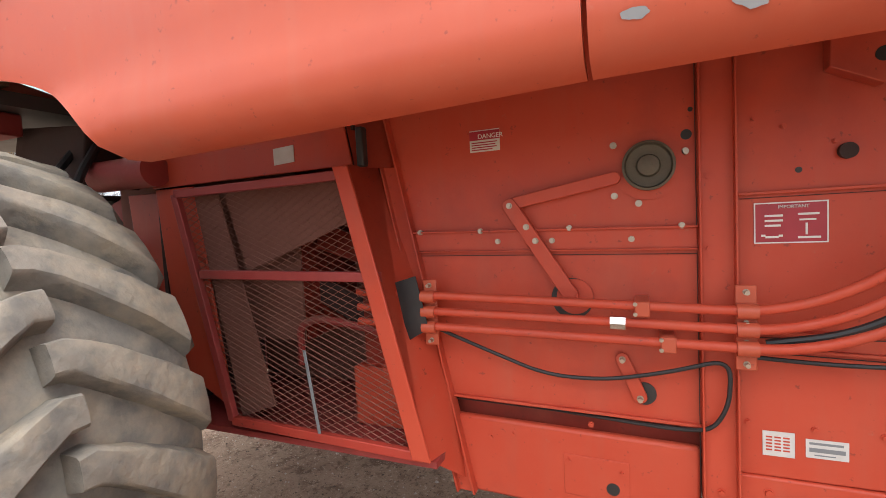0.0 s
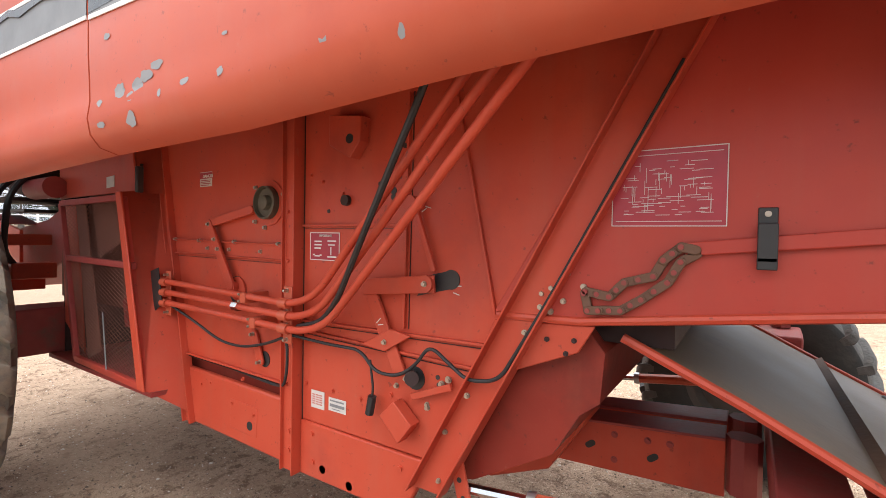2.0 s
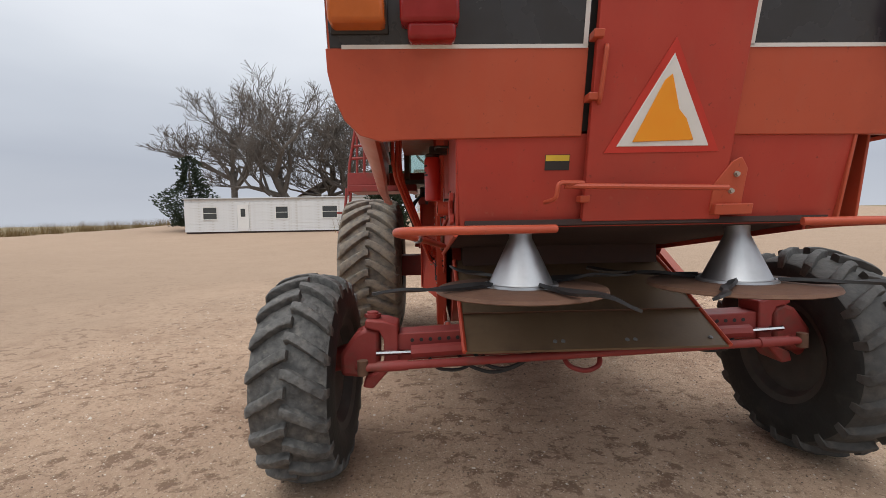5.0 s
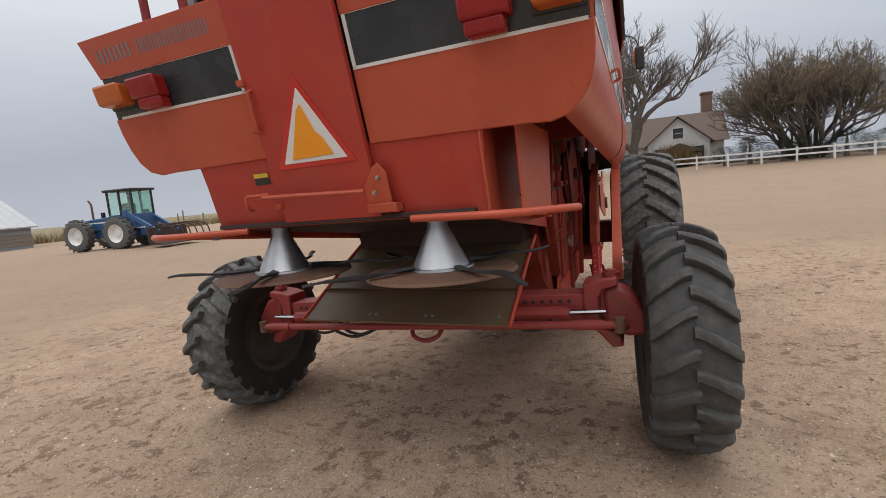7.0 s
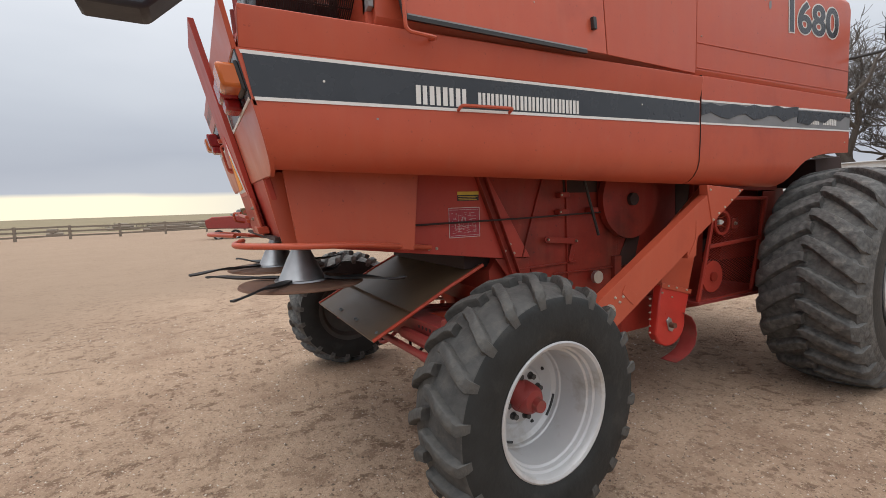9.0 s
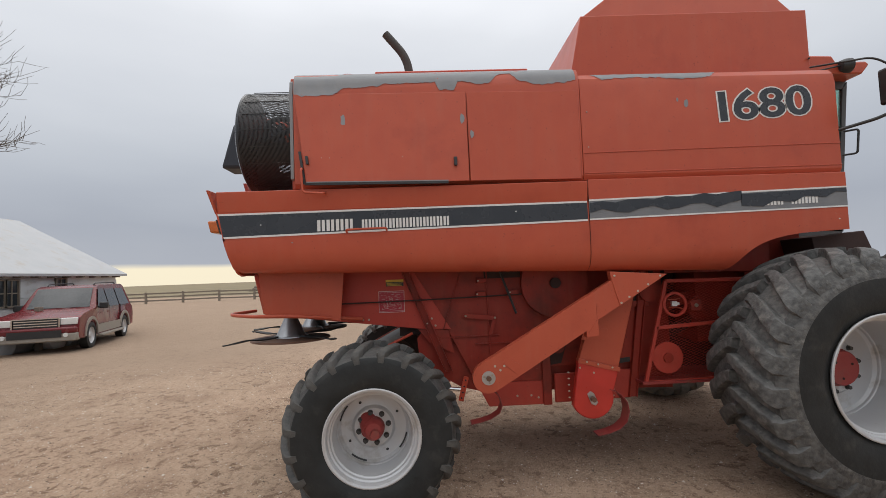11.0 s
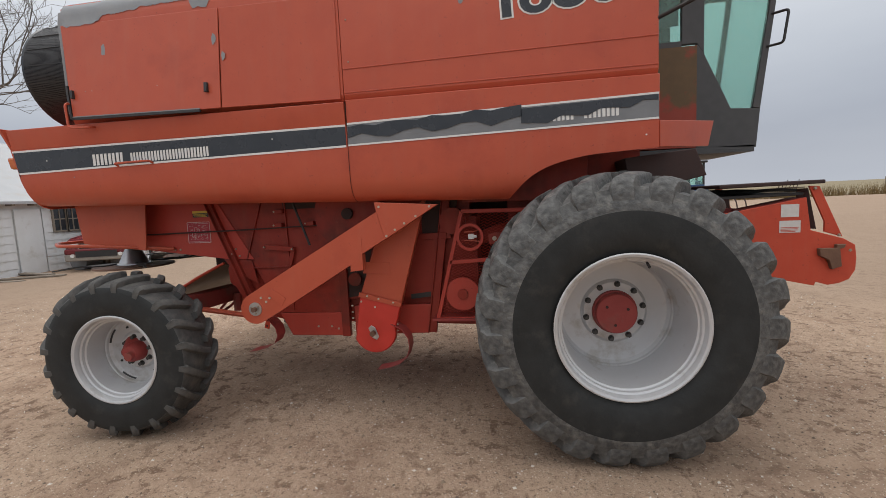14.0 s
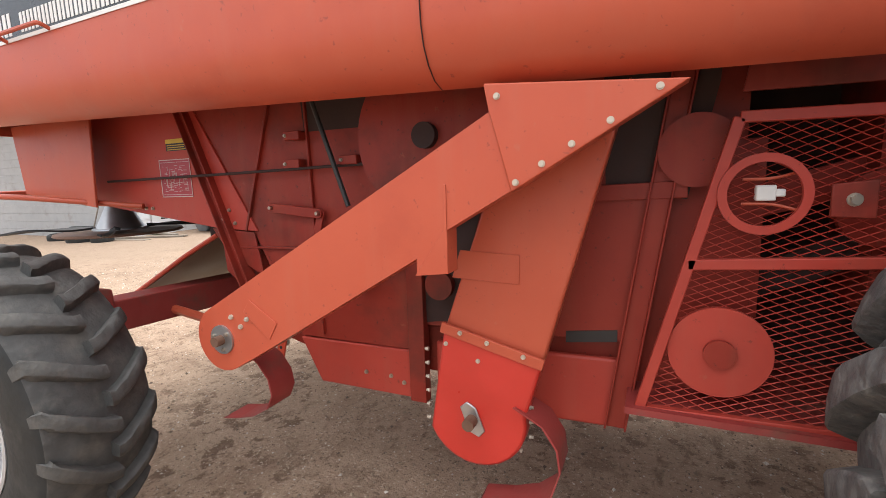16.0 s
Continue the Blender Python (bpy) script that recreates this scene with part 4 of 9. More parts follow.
AX = -3.585                                   # middle of the axle along x
axle_part("rear_axle", [(AX - 0.075, -0.075), (AX + 0.075, -0.075), (AX + 0.075, 0.075), (AX - 0.075, 0.075)], -1.02, 1.02, "dull red steer axle beam with bolt holes")
for sg in (-1, 1):
    y0 = axle_z(1.08 * sg)
    # fork at the end of the beam
    fork = prism(B(), [(0.985 * sg, y0 + 0.130), (1.05 * sg, y0 + 0.150), (1.155 * sg, y0 + 0.162), (1.165 * sg, y0 + 0.118), (1.085 * sg, y0 + 0.096), (1.062 * sg, y0 + 0.050), (1.062 * sg, y0 - 0.060), (1.085 * sg, y0 - 0.118),
                       (1.165 * sg, y0 - 0.150), (1.180 * sg, y0 - 0.205), (1.125 * sg, y0 - 0.215), (1.040 * sg, y0 - 0.120), (0.985 * sg, y0 - 0.085)], "x", AX - 0.095, AX + 0.085)
    part("axle_fork", fork, RED_DULL, combine, "dull red forked axle end", bevel=0.010)
    kn = part("steering_knuckle", prism(B(), [(1.088 * sg, y0 + 0.090), (1.150 * sg, y0 + 0.112), (1.215 * sg, y0 + 0.085), (1.300 * sg, y0 - 0.030), (1.300 * sg, y0 - 0.150), (1.200 * sg, y0 - 0.160), (1.090 * sg, y0 - 0.105)],
                                            "x", AX - 0.070, AX + 0.075), RED_DULL, combine, "dull red steering knuckle casting", bevel=0.022)
    part("spindle", cyl(B(), (AX + 0.05, 1.22 * sg, y0 - 0.06), (AX + 0.115, 1.44 * sg, 0.62), 0.075, 20, 0.060), RED_DULL, kn)
    part("king_pin", cyl(B(), (AX - 0.01, 1.125 * sg, y0 + 0.11), (AX - 0.01, 1.125 * sg, y0 + 0.190), 0.030, 16), RED_DULL, kn)
    part("king_cap", cyl(B(), (AX - 0.01, 1.125 * sg, y0 + 0.160), (AX - 0.01, 1.125 * sg, y0 + 0.178), 0.046, 6), RED_DULL, kn)
    part("knuckle_arm", tube(B(), rounded([(AX - 0.04, 1.17 * sg, y0 - 0.09), (AX - 0.13, 1.19 * sg, y0 - 0.085), (-3.76, 1.165 * sg, axle_z(1.165 * sg) - 0.068)], 0.05), 0.026, 12), RED_DULL, kn, "red steering arm")
    part("ball_joint", cyl(B(), (-3.76, 1.165 * sg, axle_z(1.165 * sg) - 0.105), (-3.76, 1.165 * sg, axle_z(1.165 * sg) - 0.030), 0.028, 14), RUST, kn, "rusty ball joint")
bm = B()
tube(bm, [(-3.76, -1.165, axle_z(-1.165) - 0.068), (-3.76, 1.165, axle_z(1.165) - 0.068)], 0.022, 14)
part("tie_rod", bm, RED_DULL, combine, "dull red tie rod behind the axle")
for sg in (-1, 1):
    part("tie_rod_sleeve", cyl(B(), (-3.76, 0.93 * sg, axle_z(0.93 * sg) - 0.068), (-3.76, 1.09 * sg, axle_z(1.09 * sg) - 0.068), 0.027, 14), RED_DULL, combine)
bm = B()
box(bm, -0.13, 0.13, -1.0, 1.30, 0.72, 0.98)
part("front_axle", bm, RED_DULL, combine, "dark red final drive axle", bevel=0.01)


# ---------------------------------------------------------------- combine: left side details
LY = 0.703                                    # outer face of the left side sheets


def disc(name, x, z, y, r, t, mat, parent=combine, label="", r2=None, seg=28):
    s = 1 if y > 0 else -1
    return part(name, cyl(B(), (x, y, z), (x, y + s * t, z), r, seg, r2), mat, parent, label)


def strap(name, p, q, y, w, t, mat, parent=combine, label="", ends=True):
    """A flat bar with rounded ends from p to q, each (x, z)."""
    p, q = Vector((p[0], p[1])), Vector((q[0], q[1]))
    d = (q - p).normalized()
    n = Vector((-d.y, d.x))
    poly = []
    for c, a0 in ((q, -90), (p, 90)):
        for k in range(7):
            a = radians(a0 + k * 30)
            poly.append(tuple(c + d * math.cos(a) * w / 2 + n * math.sin(a) * w / 2) if ends else tuple(c + n * (w / 2 if (a0 < 0) == (k > 3) else -w / 2)))
    if not ends:
        poly = [tuple(p - n * w / 2), tuple(q - n * w / 2), tuple(q + n * w / 2), tuple(p + n * w / 2)]
    return flat(name, poly, y, t, mat, parent, label, bevel=0.002)


def label_plate(name, x0, x1, z0, z1, y, mat, lines, ink, label, border=None, parent=combine, words=""):
    """A printed plate; its unreadable print is drawn as bars: (u, v, length, height) in shares of the plate."""
    s = 1 if y > 0 else -1
    pl = flat(name, [(x0, z0), (x1, z0), (x1, z1), (x0, z1)], y, 0.0015, mat, parent, label, bevel=0)
    if lines:
        bm = B()
        for u, v, a, h in lines:
            xa, xb = x0 + (x1 - x0) * u, x0 + (x1 - x0) * (u + a)
            za, zb = z1 - (z1 - z0) * v, z1 - (z1 - z0) * (v + h)
            prism(bm, [(xa, zb), (xb, zb), (xb, za), (xa, za)], "y", y + s * 0.0015, y + s * 0.0023)
        part("print", bm, ink, pl, "printed lines", smooth=0)
    if border:
        b = border
        bm = B()
        for xa, xb, za, zb in ((x0, x1, z1 - b, z1), (x0, x1, z0, z0 + b)):
            prism(bm, [(xa, za), (xb, za), (xb, zb), (xa, zb)], "y", y + s * 0.0015, y + s * 0.0024)
        for xa in (x0, x1 - math.copysign(b, x1 - x0)):
            prism(bm, [(xa, z0 + b), (xa + math.copysign(b, x1 - x0), z0 + b), (xa + math.copysign(b, x1 - x0), z1 - b), (xa, z1 - b)], "y", y + s * 0.0015, y + s * 0.0024)
        part("border", bm, ink, pl, smooth=0)
    return pl


def lettering(name, text, size, at, turn, mat, parent, shear=0.0, offset=0.0, extrude=0.001, stretch=1.0, tight=0):
    cu = bpy.data.curves.new(name, "FONT")
    cu.body, cu.size, cu.shear, cu.offset, cu.extrude = text, size, shear, offset, extrude
    cu.resolution_u = 4
    if tight:
        cu.body_format[0].kerning = tight
    tmp = bpy.data.objects.new("tmp", cu)
    scene.collection.objects.link(tmp)
    bpy.context.view_layer.update()
    me = bpy.data.meshes.new_from_object(tmp.evaluated_get(bpy.context.evaluated_depsgraph_get()))
    bpy.data.objects.remove(tmp)
    me.name = name
    me.materials.clear()
    me.materials.append(mat)
    me.transform(Matrix.Diagonal((stretch, 1, 1, 1)))
    ob = new(name, me)
    ob.parent = parent
    ob.matrix_basis = Matrix.Translation(at) @ Euler([radians(a) for a in turn]).to_matrix().to_4x4()
    return ob


# uprights, channels and ribs
bm = B()
prism(bm, [(-2.080, 0.690), (-1.998, 0.690), (-1.998, 0.738), (-2.004, 0.738), (-2.004, 0.722), (-2.074, 0.722), (-2.074, 0.748), (-2.080, 0.748)], "z", 0.54, 2.2)
part("upright_post", bm, RED_IN, combine, "dusty red upright channel post", bevel=0.002)
bolts("bolt", [(-2.04, 0.724, z) for z in (0.62, 0.69)], (0, 1, 0), combine, 0.014, 0.010, RED_IN)


def slanted(name, a, b, w, base, lips, sg=1, label=""):
    """A channel along a side sheet from a to b, (x, z) of its front edge, w wide towards the rear."""
    (x0, z0), (x1, z1) = a, b
    d0, d1, d2 = 0.69, 0.703 + base, 0.703 + lips
    sec = [(0.0, d0), (0.0, d2), (0.007, d2), (0.007, d1), (w - 0.007, d1), (w - 0.007, d2), (w, d2), (w, d0)]
    bm = B()
    lo, hi = ([bm.verts.new((x - o, sg * y, z)) for o, y in sec] for x, z in (a, b))
    bm.faces.new(lo); bm.faces.new(hi[::-1])
    for k in range(8):
        bm.faces.new((lo[k], hi[k], hi[(k + 1) % 8], lo[(k + 1) % 8]))
    return part(name, bm, RED_IN if sg > 0 else RED_OILY_SHADED, combine, label, bevel=0.002)


slanted("corner_channel", (-1.030, 1.90), (-1.305, 0.56), 0.062, 0.012, 0.030, label="dusty red slanted corner channel")
slanted("diagonal_channel", (-3.29, 1.93), (-2.60, 0.655), 0.112, 0.014, 0.052, label="dusty red diagonal frame channel")
bolts("bolt", [(-1.135 - k * 0.052, 0.717, 1.34 - k * 0.25) for k in range(4)], (0, 1, 0), combine, 0.009, 0.008)
bolts("bolt", [(-2.70, 0.72, 0.70), (-2.72, 0.72, 0.85), (-2.96, 0.72, 1.17), (-3.07, 0.716, 1.33), (-3.11, 0.716, 1.30), (-3.06, 0.716, 1.26), (-3.0, 0.716, 1.24)], (0, 1, 0), combine, 0.010, 0.010)
bm = B()
bar(bm, (-1.18, 0.708, 1.388), (-1.998, 0.708, 1.376), 0.030, 0.006)
prism(bm, [(-1.19, 1.325), (-1.995, 1.318), (-1.995, 1.374), (-1.18, 1.386)], "y", 0.70, 0.709)
bar(bm, (-1.19, 0.708, 1.326), (-1.995, 0.708, 1.319), 0.022, 0.005)
part("cross_rail", bm, RED_IN, combine, "dusty red cross rail", bevel=0.0015)
bolts("bolt", [(-1.22, 0.72, 1.388), (-1.42, 0.72, 1.385), (-1.68, 0.72, 1.384), (-1.96, 0.72, 1.38), (-1.47, 0.71, 1.352), (-1.63, 0.71, 1.350), (-1.84, 0.71, 1.348)], (0, 1, 0), combine, 0.011, 0.012)
for nm, pts in (("rib", ((-2.085, 1.450), (-2.545, 1.452))), ("rib", ((-2.555, 1.13), (-2.565, 1.86))), ("rib", ((-2.085, 1.105), (-2.86, 1.118))), ("rib", ((-2.085, 1.070), (-2.84, 1.045))),
                ("rib", ((-2.72, 1.90), (-2.870, 1.205))), ("rib", ((-1.305, 0.868), (-1.998, 0.853)))):
    bm = B()
    (x0, z0), (x1, z1) = pts
    bar(bm, (x0, 0.705, z0), (x1, 0.705, z1), 0.020, 0.008, (0, 0, 1) if abs(x1 - x0) > abs(z1 - z0) else (1, 0, 0))
    part(nm, bm, RED_IN, combine, bevel=0.0015)
bm = B()
tube(bm, [(-2.88, 0.715, 1.208), (-3.10, 0.715, 1.213), (-4.45, 0.715, 1.383)], 0.011, 8)
part("lower_edge_rail", bm, RED_IN, combine, "rounded red bottom edge")
flat("gusset", [(-2.87, 1.195), (-3.14, 1.205), (-3.10, 1.135), (-2.78, 1.00)], 0.705, 0.010, RED_IN, label="red gusset plate with bolts")
bolts("bolt", [(-3.02, 0.716, 1.16), (-3.09, 0.716, 1.165), (-3.07, 0.716, 1.13)], (0, 1, 0), combine, 0.009, 0.010, DARK)

# bearing with lever, link and slotted disc
g = new("shaft_lever"); g.parent = combine
tagged(g, "red shaft lever with a round bearing and bolts")
disc("bearing_flange", -1.885, 1.538, LY, 0.088, 0.006, RED_IN, g, "red bearing flange")
bm = B()
lathe(bm, [(0, 0.064), (0.026, 0.064), (0.028, 0.058), (0.012, 0.054), (0.010, 0.030), (0.030, 0.026), (0.034, 0.012), (0.034, 0)], (-1.885, LY + 0.005, 1.538), "y", 32)
part("bearing", bm, material("greasy_bearing", (0.10, 0.085, 0.060), 0.6, metal=0.3, bump=0.2), g, "greasy round bearing")
strap("lever_arm", (-1.80, 1.512), (-1.53, 1.462), LY + 0.012, 0.034, 0.018, RED_IN, g)
strap("link", (-1.516, 1.455), (-1.675, 1.205), LY + 0.022, 0.042, 0.012, RED_IN, g)
bolts("bolt", [(-1.516, LY + 0.034, 1.455), (-1.563, LY + 0.034, 1.392), (-1.588, LY + 0.034, 1.352), (-1.80, LY + 0.006, 1.465), (-1.86, LY + 0.004, 1.442), (-1.80, LY + 0.004, 1.60), (-1.972, LY + 0.004, 1.568)], (0, 1, 0), g, 0.012, 0.012)
disc("slot_disc", -1.680, 1.184, LY, 0.058, 0.003, BLACK, combine, "black slotted hole")
disc("slot_plate", -1.688, 1.190, LY + 0.002, 0.050, 0.006, RED_IN)
disc("pin", -1.678, 1.200, LY + 0.006, 0.022, 0.024, RED_IN)
disc("hole", -1.975, 1.610, LY - 0.003, 0.013, 0.0045, BLACK)
g = new("short_lever"); g.parent = combine
tagged(g, "short red lever over a dark slot")
disc("slot", -1.862, 0.925, LY - 0.002, 0.031, 0.0045, BLACK, g)
strap("lever", (-1.809, 1.02), (-1.852, 0.918), LY + 0.006, 0.036, 0.010, RED_IN, g)
bolts("bolt", [(-1.809, LY + 0.016, 1.02), (-1.852, LY + 0.016, 0.915)], (0, 1, 0), g, 0.012, 0.022)
flat("inspection_cover", [(-1.64, 0.725), (-1.82, 0.722), (-1.82, 0.60), (-1.64, 0.605)], 0.704, 0.004, RED_IN, label="red inspection cover with a round hole")
disc("cover_hole", -1.775, 0.640, 0.7075, 0.018, 0.002, BLACK)
bolts("bolt", [(-1.655, 0.708, 0.708), (-1.80, 0.708, 0.690), (-1.42, 0.704, 0.745), (-1.49, 0.704, 0.762)], (0, 1, 0), combine, 0.010, 0.008, RED_IN)
bolts("bolt", [(-2.145, 0.709, 0.70), (-2.15, 0.709, 0.60), (-2.55, 0.709, 0.69)], (0, 1, 0), combine, 0.017, 0.010, RED_IN)
for x, z in ((-2.20, 0.585), (-2.33, 0.565)):
    disc("hole", x, z, 0.708, 0.015, 0.002, BLACK)
bolts("bolt", [(-2.28, LY, 1.56), (-2.12, LY, 1.63), (-2.18, LY, 1.365 + 0.24), (-2.33, LY, 1.70)], (0, 1, 0), combine, 0.010, 0.010, RED_IN)
disc("plug", -2.30, 1.535, LY, 0.018, 0.016, DARK)
disc("hole", -2.21, 1.500, LY - 0.003, 0.007, 0.0045, BLACK)

# three hydraulic tubes with clamps, and cables
for za, zb, xb, xt, yt in ((1.204, 1.172, -2.21, -2.92, 0.998), (1.155, 1.128, -2.23, -3.00, 1.012), (1.108, 1.083, -2.26, -3.09, 1.033)):
    bm = B()
    tube(bm, rounded([(-1.02, 0.79, za + 0.004), (xb, 0.79, zb), (xt, yt, 1.75), (xt - 0.20, yt - 0.02, 1.98)], 0.16, 8), 0.0125, 12)
    part("hydraulic_tube", bm, RED_IN, combine, "red painted hydraulic tube")
for x, z0, z1 in ((-1.269, 1.045, 1.245), (-2.088, 1.030, 1.235)):
    g = new("tube_clamp"); g.parent = combine
    tagged(g, "red stacked tube clamp with bolts")
    flat("plate", [(x - 0.022, z0), (x + 0.022, z0), (x + 0.022, z1), (x - 0.022, z1)], 0.772, 0.006, RED, g)
    for z in (1.196 if x > -1.5 else 1.175, 1.15 if x > -1.5 else 1.131, 1.103 if x > -1.5 else 1.086):
        part("saddle", cyl(B(), (x - 0.022, 0.79, z), (x + 0.022, 0.79, z), 0.0185, 14), RED, g)
    zz = [z0 + 0.016, z1 - 0.016, (z0 + z1) / 2 + 0.012, (z0 + z1) / 2 - 0.035]
    bolts("bolt", [(x, 0.779, z) for z in zz], (0, 1, 0), g, 0.010, 0.022)
for x, z in ((-1.862, 1.176), (-1.920, 1.088)):
    bm = B()
    box(bm, x - 0.018, x + 0.018, 0.700, 0.806, z - 0.020, z + 0.020)
    part("tube_clip", bm, RED, combine, bevel=0.004)
    bolts("bolt", [(x + 0.016, 0.806, z + 0.013), (x + 0.016, 0.806, z - 0.013)], (0, 1, 0), combine, 0.007, 0.008)
part("fitting_nut", cyl(B(), (-1.785, 0.79, 1.1385), (-1.822, 0.79, 1.1375), 0.018, 6), CHROME, combine, "bright hexagon fitting")


def cable(name, pts, r=0.0055, mat=None, label="black cable", rad=0.10, parent=combine):
    bm = B()
    tube(bm, rounded(pts, rad, 6), r, 8)
    return part(name, bm, mat or HOSE, parent, label)


cable("cable", [(-1.29, 0.785, 1.10), (-1.42, 0.745, 1.035), (-1.60, 0.73, 0.965), (-1.76, 0.73, 0.962), (-1.92, 0.74, 1.000), (-2.06, 0.755, 1.050), (-2.055, 0.75, 0.93), (-2.02, 0.735, 0.855), (-1.93, 0.705, 0.835), (-1.60, 0.695, 0.850), (-1.42, 0.69, 0.868)])
cable("cable", [(-2.09, 0.77, 1.062), (-2.25, 0.74, 1.045), (-2.40, 0.735, 1.045), (-2.46, 0.735, 0.985), (-2.55, 0.735, 0.985), (-2.62, 0.735, 1.03), (-2.67, 0.735, 1.10), (-2.74, 0.735, 1.055), (-2.80, 0.74, 1.02), (-2.90, 0.745, 1.035), (-3.02, 0.745, 1.24), (-3.32, 0.745, 1.80)])
cable("cable", [(-2.44, 0.735, 1.02), (-2.455, 0.735, 0.93), (-2.45, 0.735, 0.90)], 0.004)
bm = B()
tube(bm, [(-2.452, 0.735, 0.905), (-2.44, 0.735, 0.845)], 0.014, 8)
part("connector", bm, HOSE, combine, "black hanging connector")
cable("hose", [(-2.13, 0.765, 1.095), (-2.28, 0.795, 1.13), (-2.40, 0.840, 1.22), (-2.57, 0.925, 1.40), (-2.74, 0.995, 1.60), (-2.85, 1.025, 1.75), (-2.93, 1.01, 1.98)], 0.009, label="black rubber hose")

# rear bay levers and actuator
g = new("actuator"); g.parent = combine
tagged(g, "red actuator levers over a dark slot with cables")
disc("slot", -2.722, 1.292, LY - 0.002, 0.029, 0.0045, BLACK, g)
flat("slot_edge", [(-2.60, 1.235), (-2.72, 1.264), (-2.725, 1.320), (-2.64, 1.30)], LY - 0.002, 0.0035, BLACK, g, bevel=0)
strap("lever", (-2.40, 1.252), (-2.68, 1.278), LY + 0.02, 0.052, 0.010, RED_IN, g, ends=False)
disc("boss", -2.655, 1.278, LY + 0.03, 0.026, 0.012, RED_IN, g)
strap("link", (-2.425, 1.240), (-2.495, 1.095), LY + 0.010, 0.046, 0.012, RED_IN, g)
strap("rod", (-2.60, 1.51), (-2.672, 1.32), LY + 0.012, 0.016, 0.014, RED_IN, g)
disc("boss", -2.60, 1.515, LY, 0.024, 0.05, RED_IN, g)
flat("bracket", [(-2.40, 1.065), (-2.50, 1.055), (-2.60, 1.115), (-2.52, 1.128)], LY + 0.024, 0.010, RED_IN, g)
strap("lever", (-2.51, 1.075), (-2.555, 0.985), LY + 0.012, 0.044, 0.010, RED_IN, g, ends=False)
disc("slot", -2.597, 0.982, LY - 0.002, 0.036, 0.0045, BLACK, g)
part("motor", cyl(B(), (-2.59, LY + 0.01, 0.985), (-2.62, LY + 0.05, 0.995), 0.022, 12), DARK, g, "dark electric actuator")
strap("rack", (-2.60, 0.93), (-2.74, 0.985), LY + 0.012, 0.020, 0.012, RED_IN, g, ends=False)
flat("guard", [(-2.50, 0.86), (-2.555, 0.915), (-2.625, 0.855), (-2.575, 0.79)], LY + 0.01, 0.045, RED_IN, g, "square red guard cover")
bolts("bolt", [(-2.655, LY + 0.042, 1.278), (-2.50, LY + 0.034, 1.085), (-2.585, LY + 0.03, 0.985), (-2.70, LY + 0.01, 0.985), (-2.725, LY + 0.01, 1.00), (-2.645, LY, 0.90), (-2.525, LY, 0.945)], (0, 1, 0), g, 0.012, 0.012)
flat("hinge_bracket", [(-2.256, 1.82), (-2.40, 1.80), (-2.395, 1.72), (-2.352, 1.668), (-2.256, 1.718)], LY, 0.045, RED_IN, label="folded red bracket with a round hole")
disc("hole", -2.350, 1.731, LY + 0.0435, 0.016, 0.0025, BLACK)
for x, z, r in ((-2.444, 1.585, 0.007), (-2.526, 1.602, 0.007), (-2.501, 1.560, 0.012), (-2.501, 1.540, 0.010), (-2.68, 0.998, 0.007), (-2.683, 0.977, 0.006), (-2.744, 0.881, 0.012), (-1.985, 1.672, 0.006), (-2.544, 1.698, 0.008)):
    disc("hole", x, z, LY - 0.003, r, 0.0045, BLACK)
bolts("bolt", [(-3.029, LY + 0.012, 1.291), (-3.004, LY + 0.012, 1.275), (-3.027, LY + 0.012, 1.231), (-2.716, LY, 1.0), (-2.643, LY, 0.909), (-2.81, LY + 0.05, 0.983)], (0, 1, 0), combine, 0.011, 0.010)
bolts("bolt", [(-2.502, LY, 0.911), (-2.372, LY, 0.871), (-2.241, LY, 0.872), (-2.103, LY, 0.875), (-2.019, 0.722, 0.86), (-2.019, 0.722, 1.32), (-2.019, 0.722, 1.50), (-1.31, LY + 0.01, 0.74), (-1.72, LY, 0.82)], (0, 1, 0), combine, 0.011, 0.008, RED_IN)
# chalk scribbles
rnd = random.Random(12)
for x, z in ((-2.746, 1.275), (-2.740, 1.252), (-2.636, 1.505), (-2.622, 1.497), (-2.476, 1.150), (-2.484, 1.138)):
    a = rnd.uniform(-0.8, 0.8)
    strap("chalk_mark", (x - 0.010 * math.cos(a), z - 0.010 * math.sin(a)), (x + 0.010 * math.cos(a), z + 0.010 * math.sin(a)), LY + (0.0345 if z < 1.2 else 0.0005), 0.003, 0.001, PAPER)

# printed plates on the left
W3 = [(0.15, 0.30, 0.25, 0.05), (0.15, 0.42, 0.25, 0.05), (0.15, 0.54, 0.22, 0.05), (0.60, 0.28, 0.28, 0.05), (0.62, 0.42, 0.22, 0.04), (0.70, 0.52, 0.03, 0.28), (0.60, 0.84, 0.30, 0.05), (0.10, 0.78, 0.06, 0.05), (0.16, 0.82, 0.18, 0.05), (0.34, 0.79, 0.06, 0.05)]
pl = label_plate("notice_plate", -2.119, -2.267, 1.327, 1.426, LY, DECAL_RED, W3, WHITE, "red notice plate with white border", 0.003)
lettering("heading", "IMPORTANT", 0.011, (-2.168, LY + 0.003, 1.411), (90, 0, 180), WHITE, pl)
LINES = [(0.06, 0.55, 0.86, 0.05), (0.06, 0.66, 0.80, 0.05), (0.06, 0.77, 0.84, 0.05), (0.06, 0.88, 0.70, 0.05)]


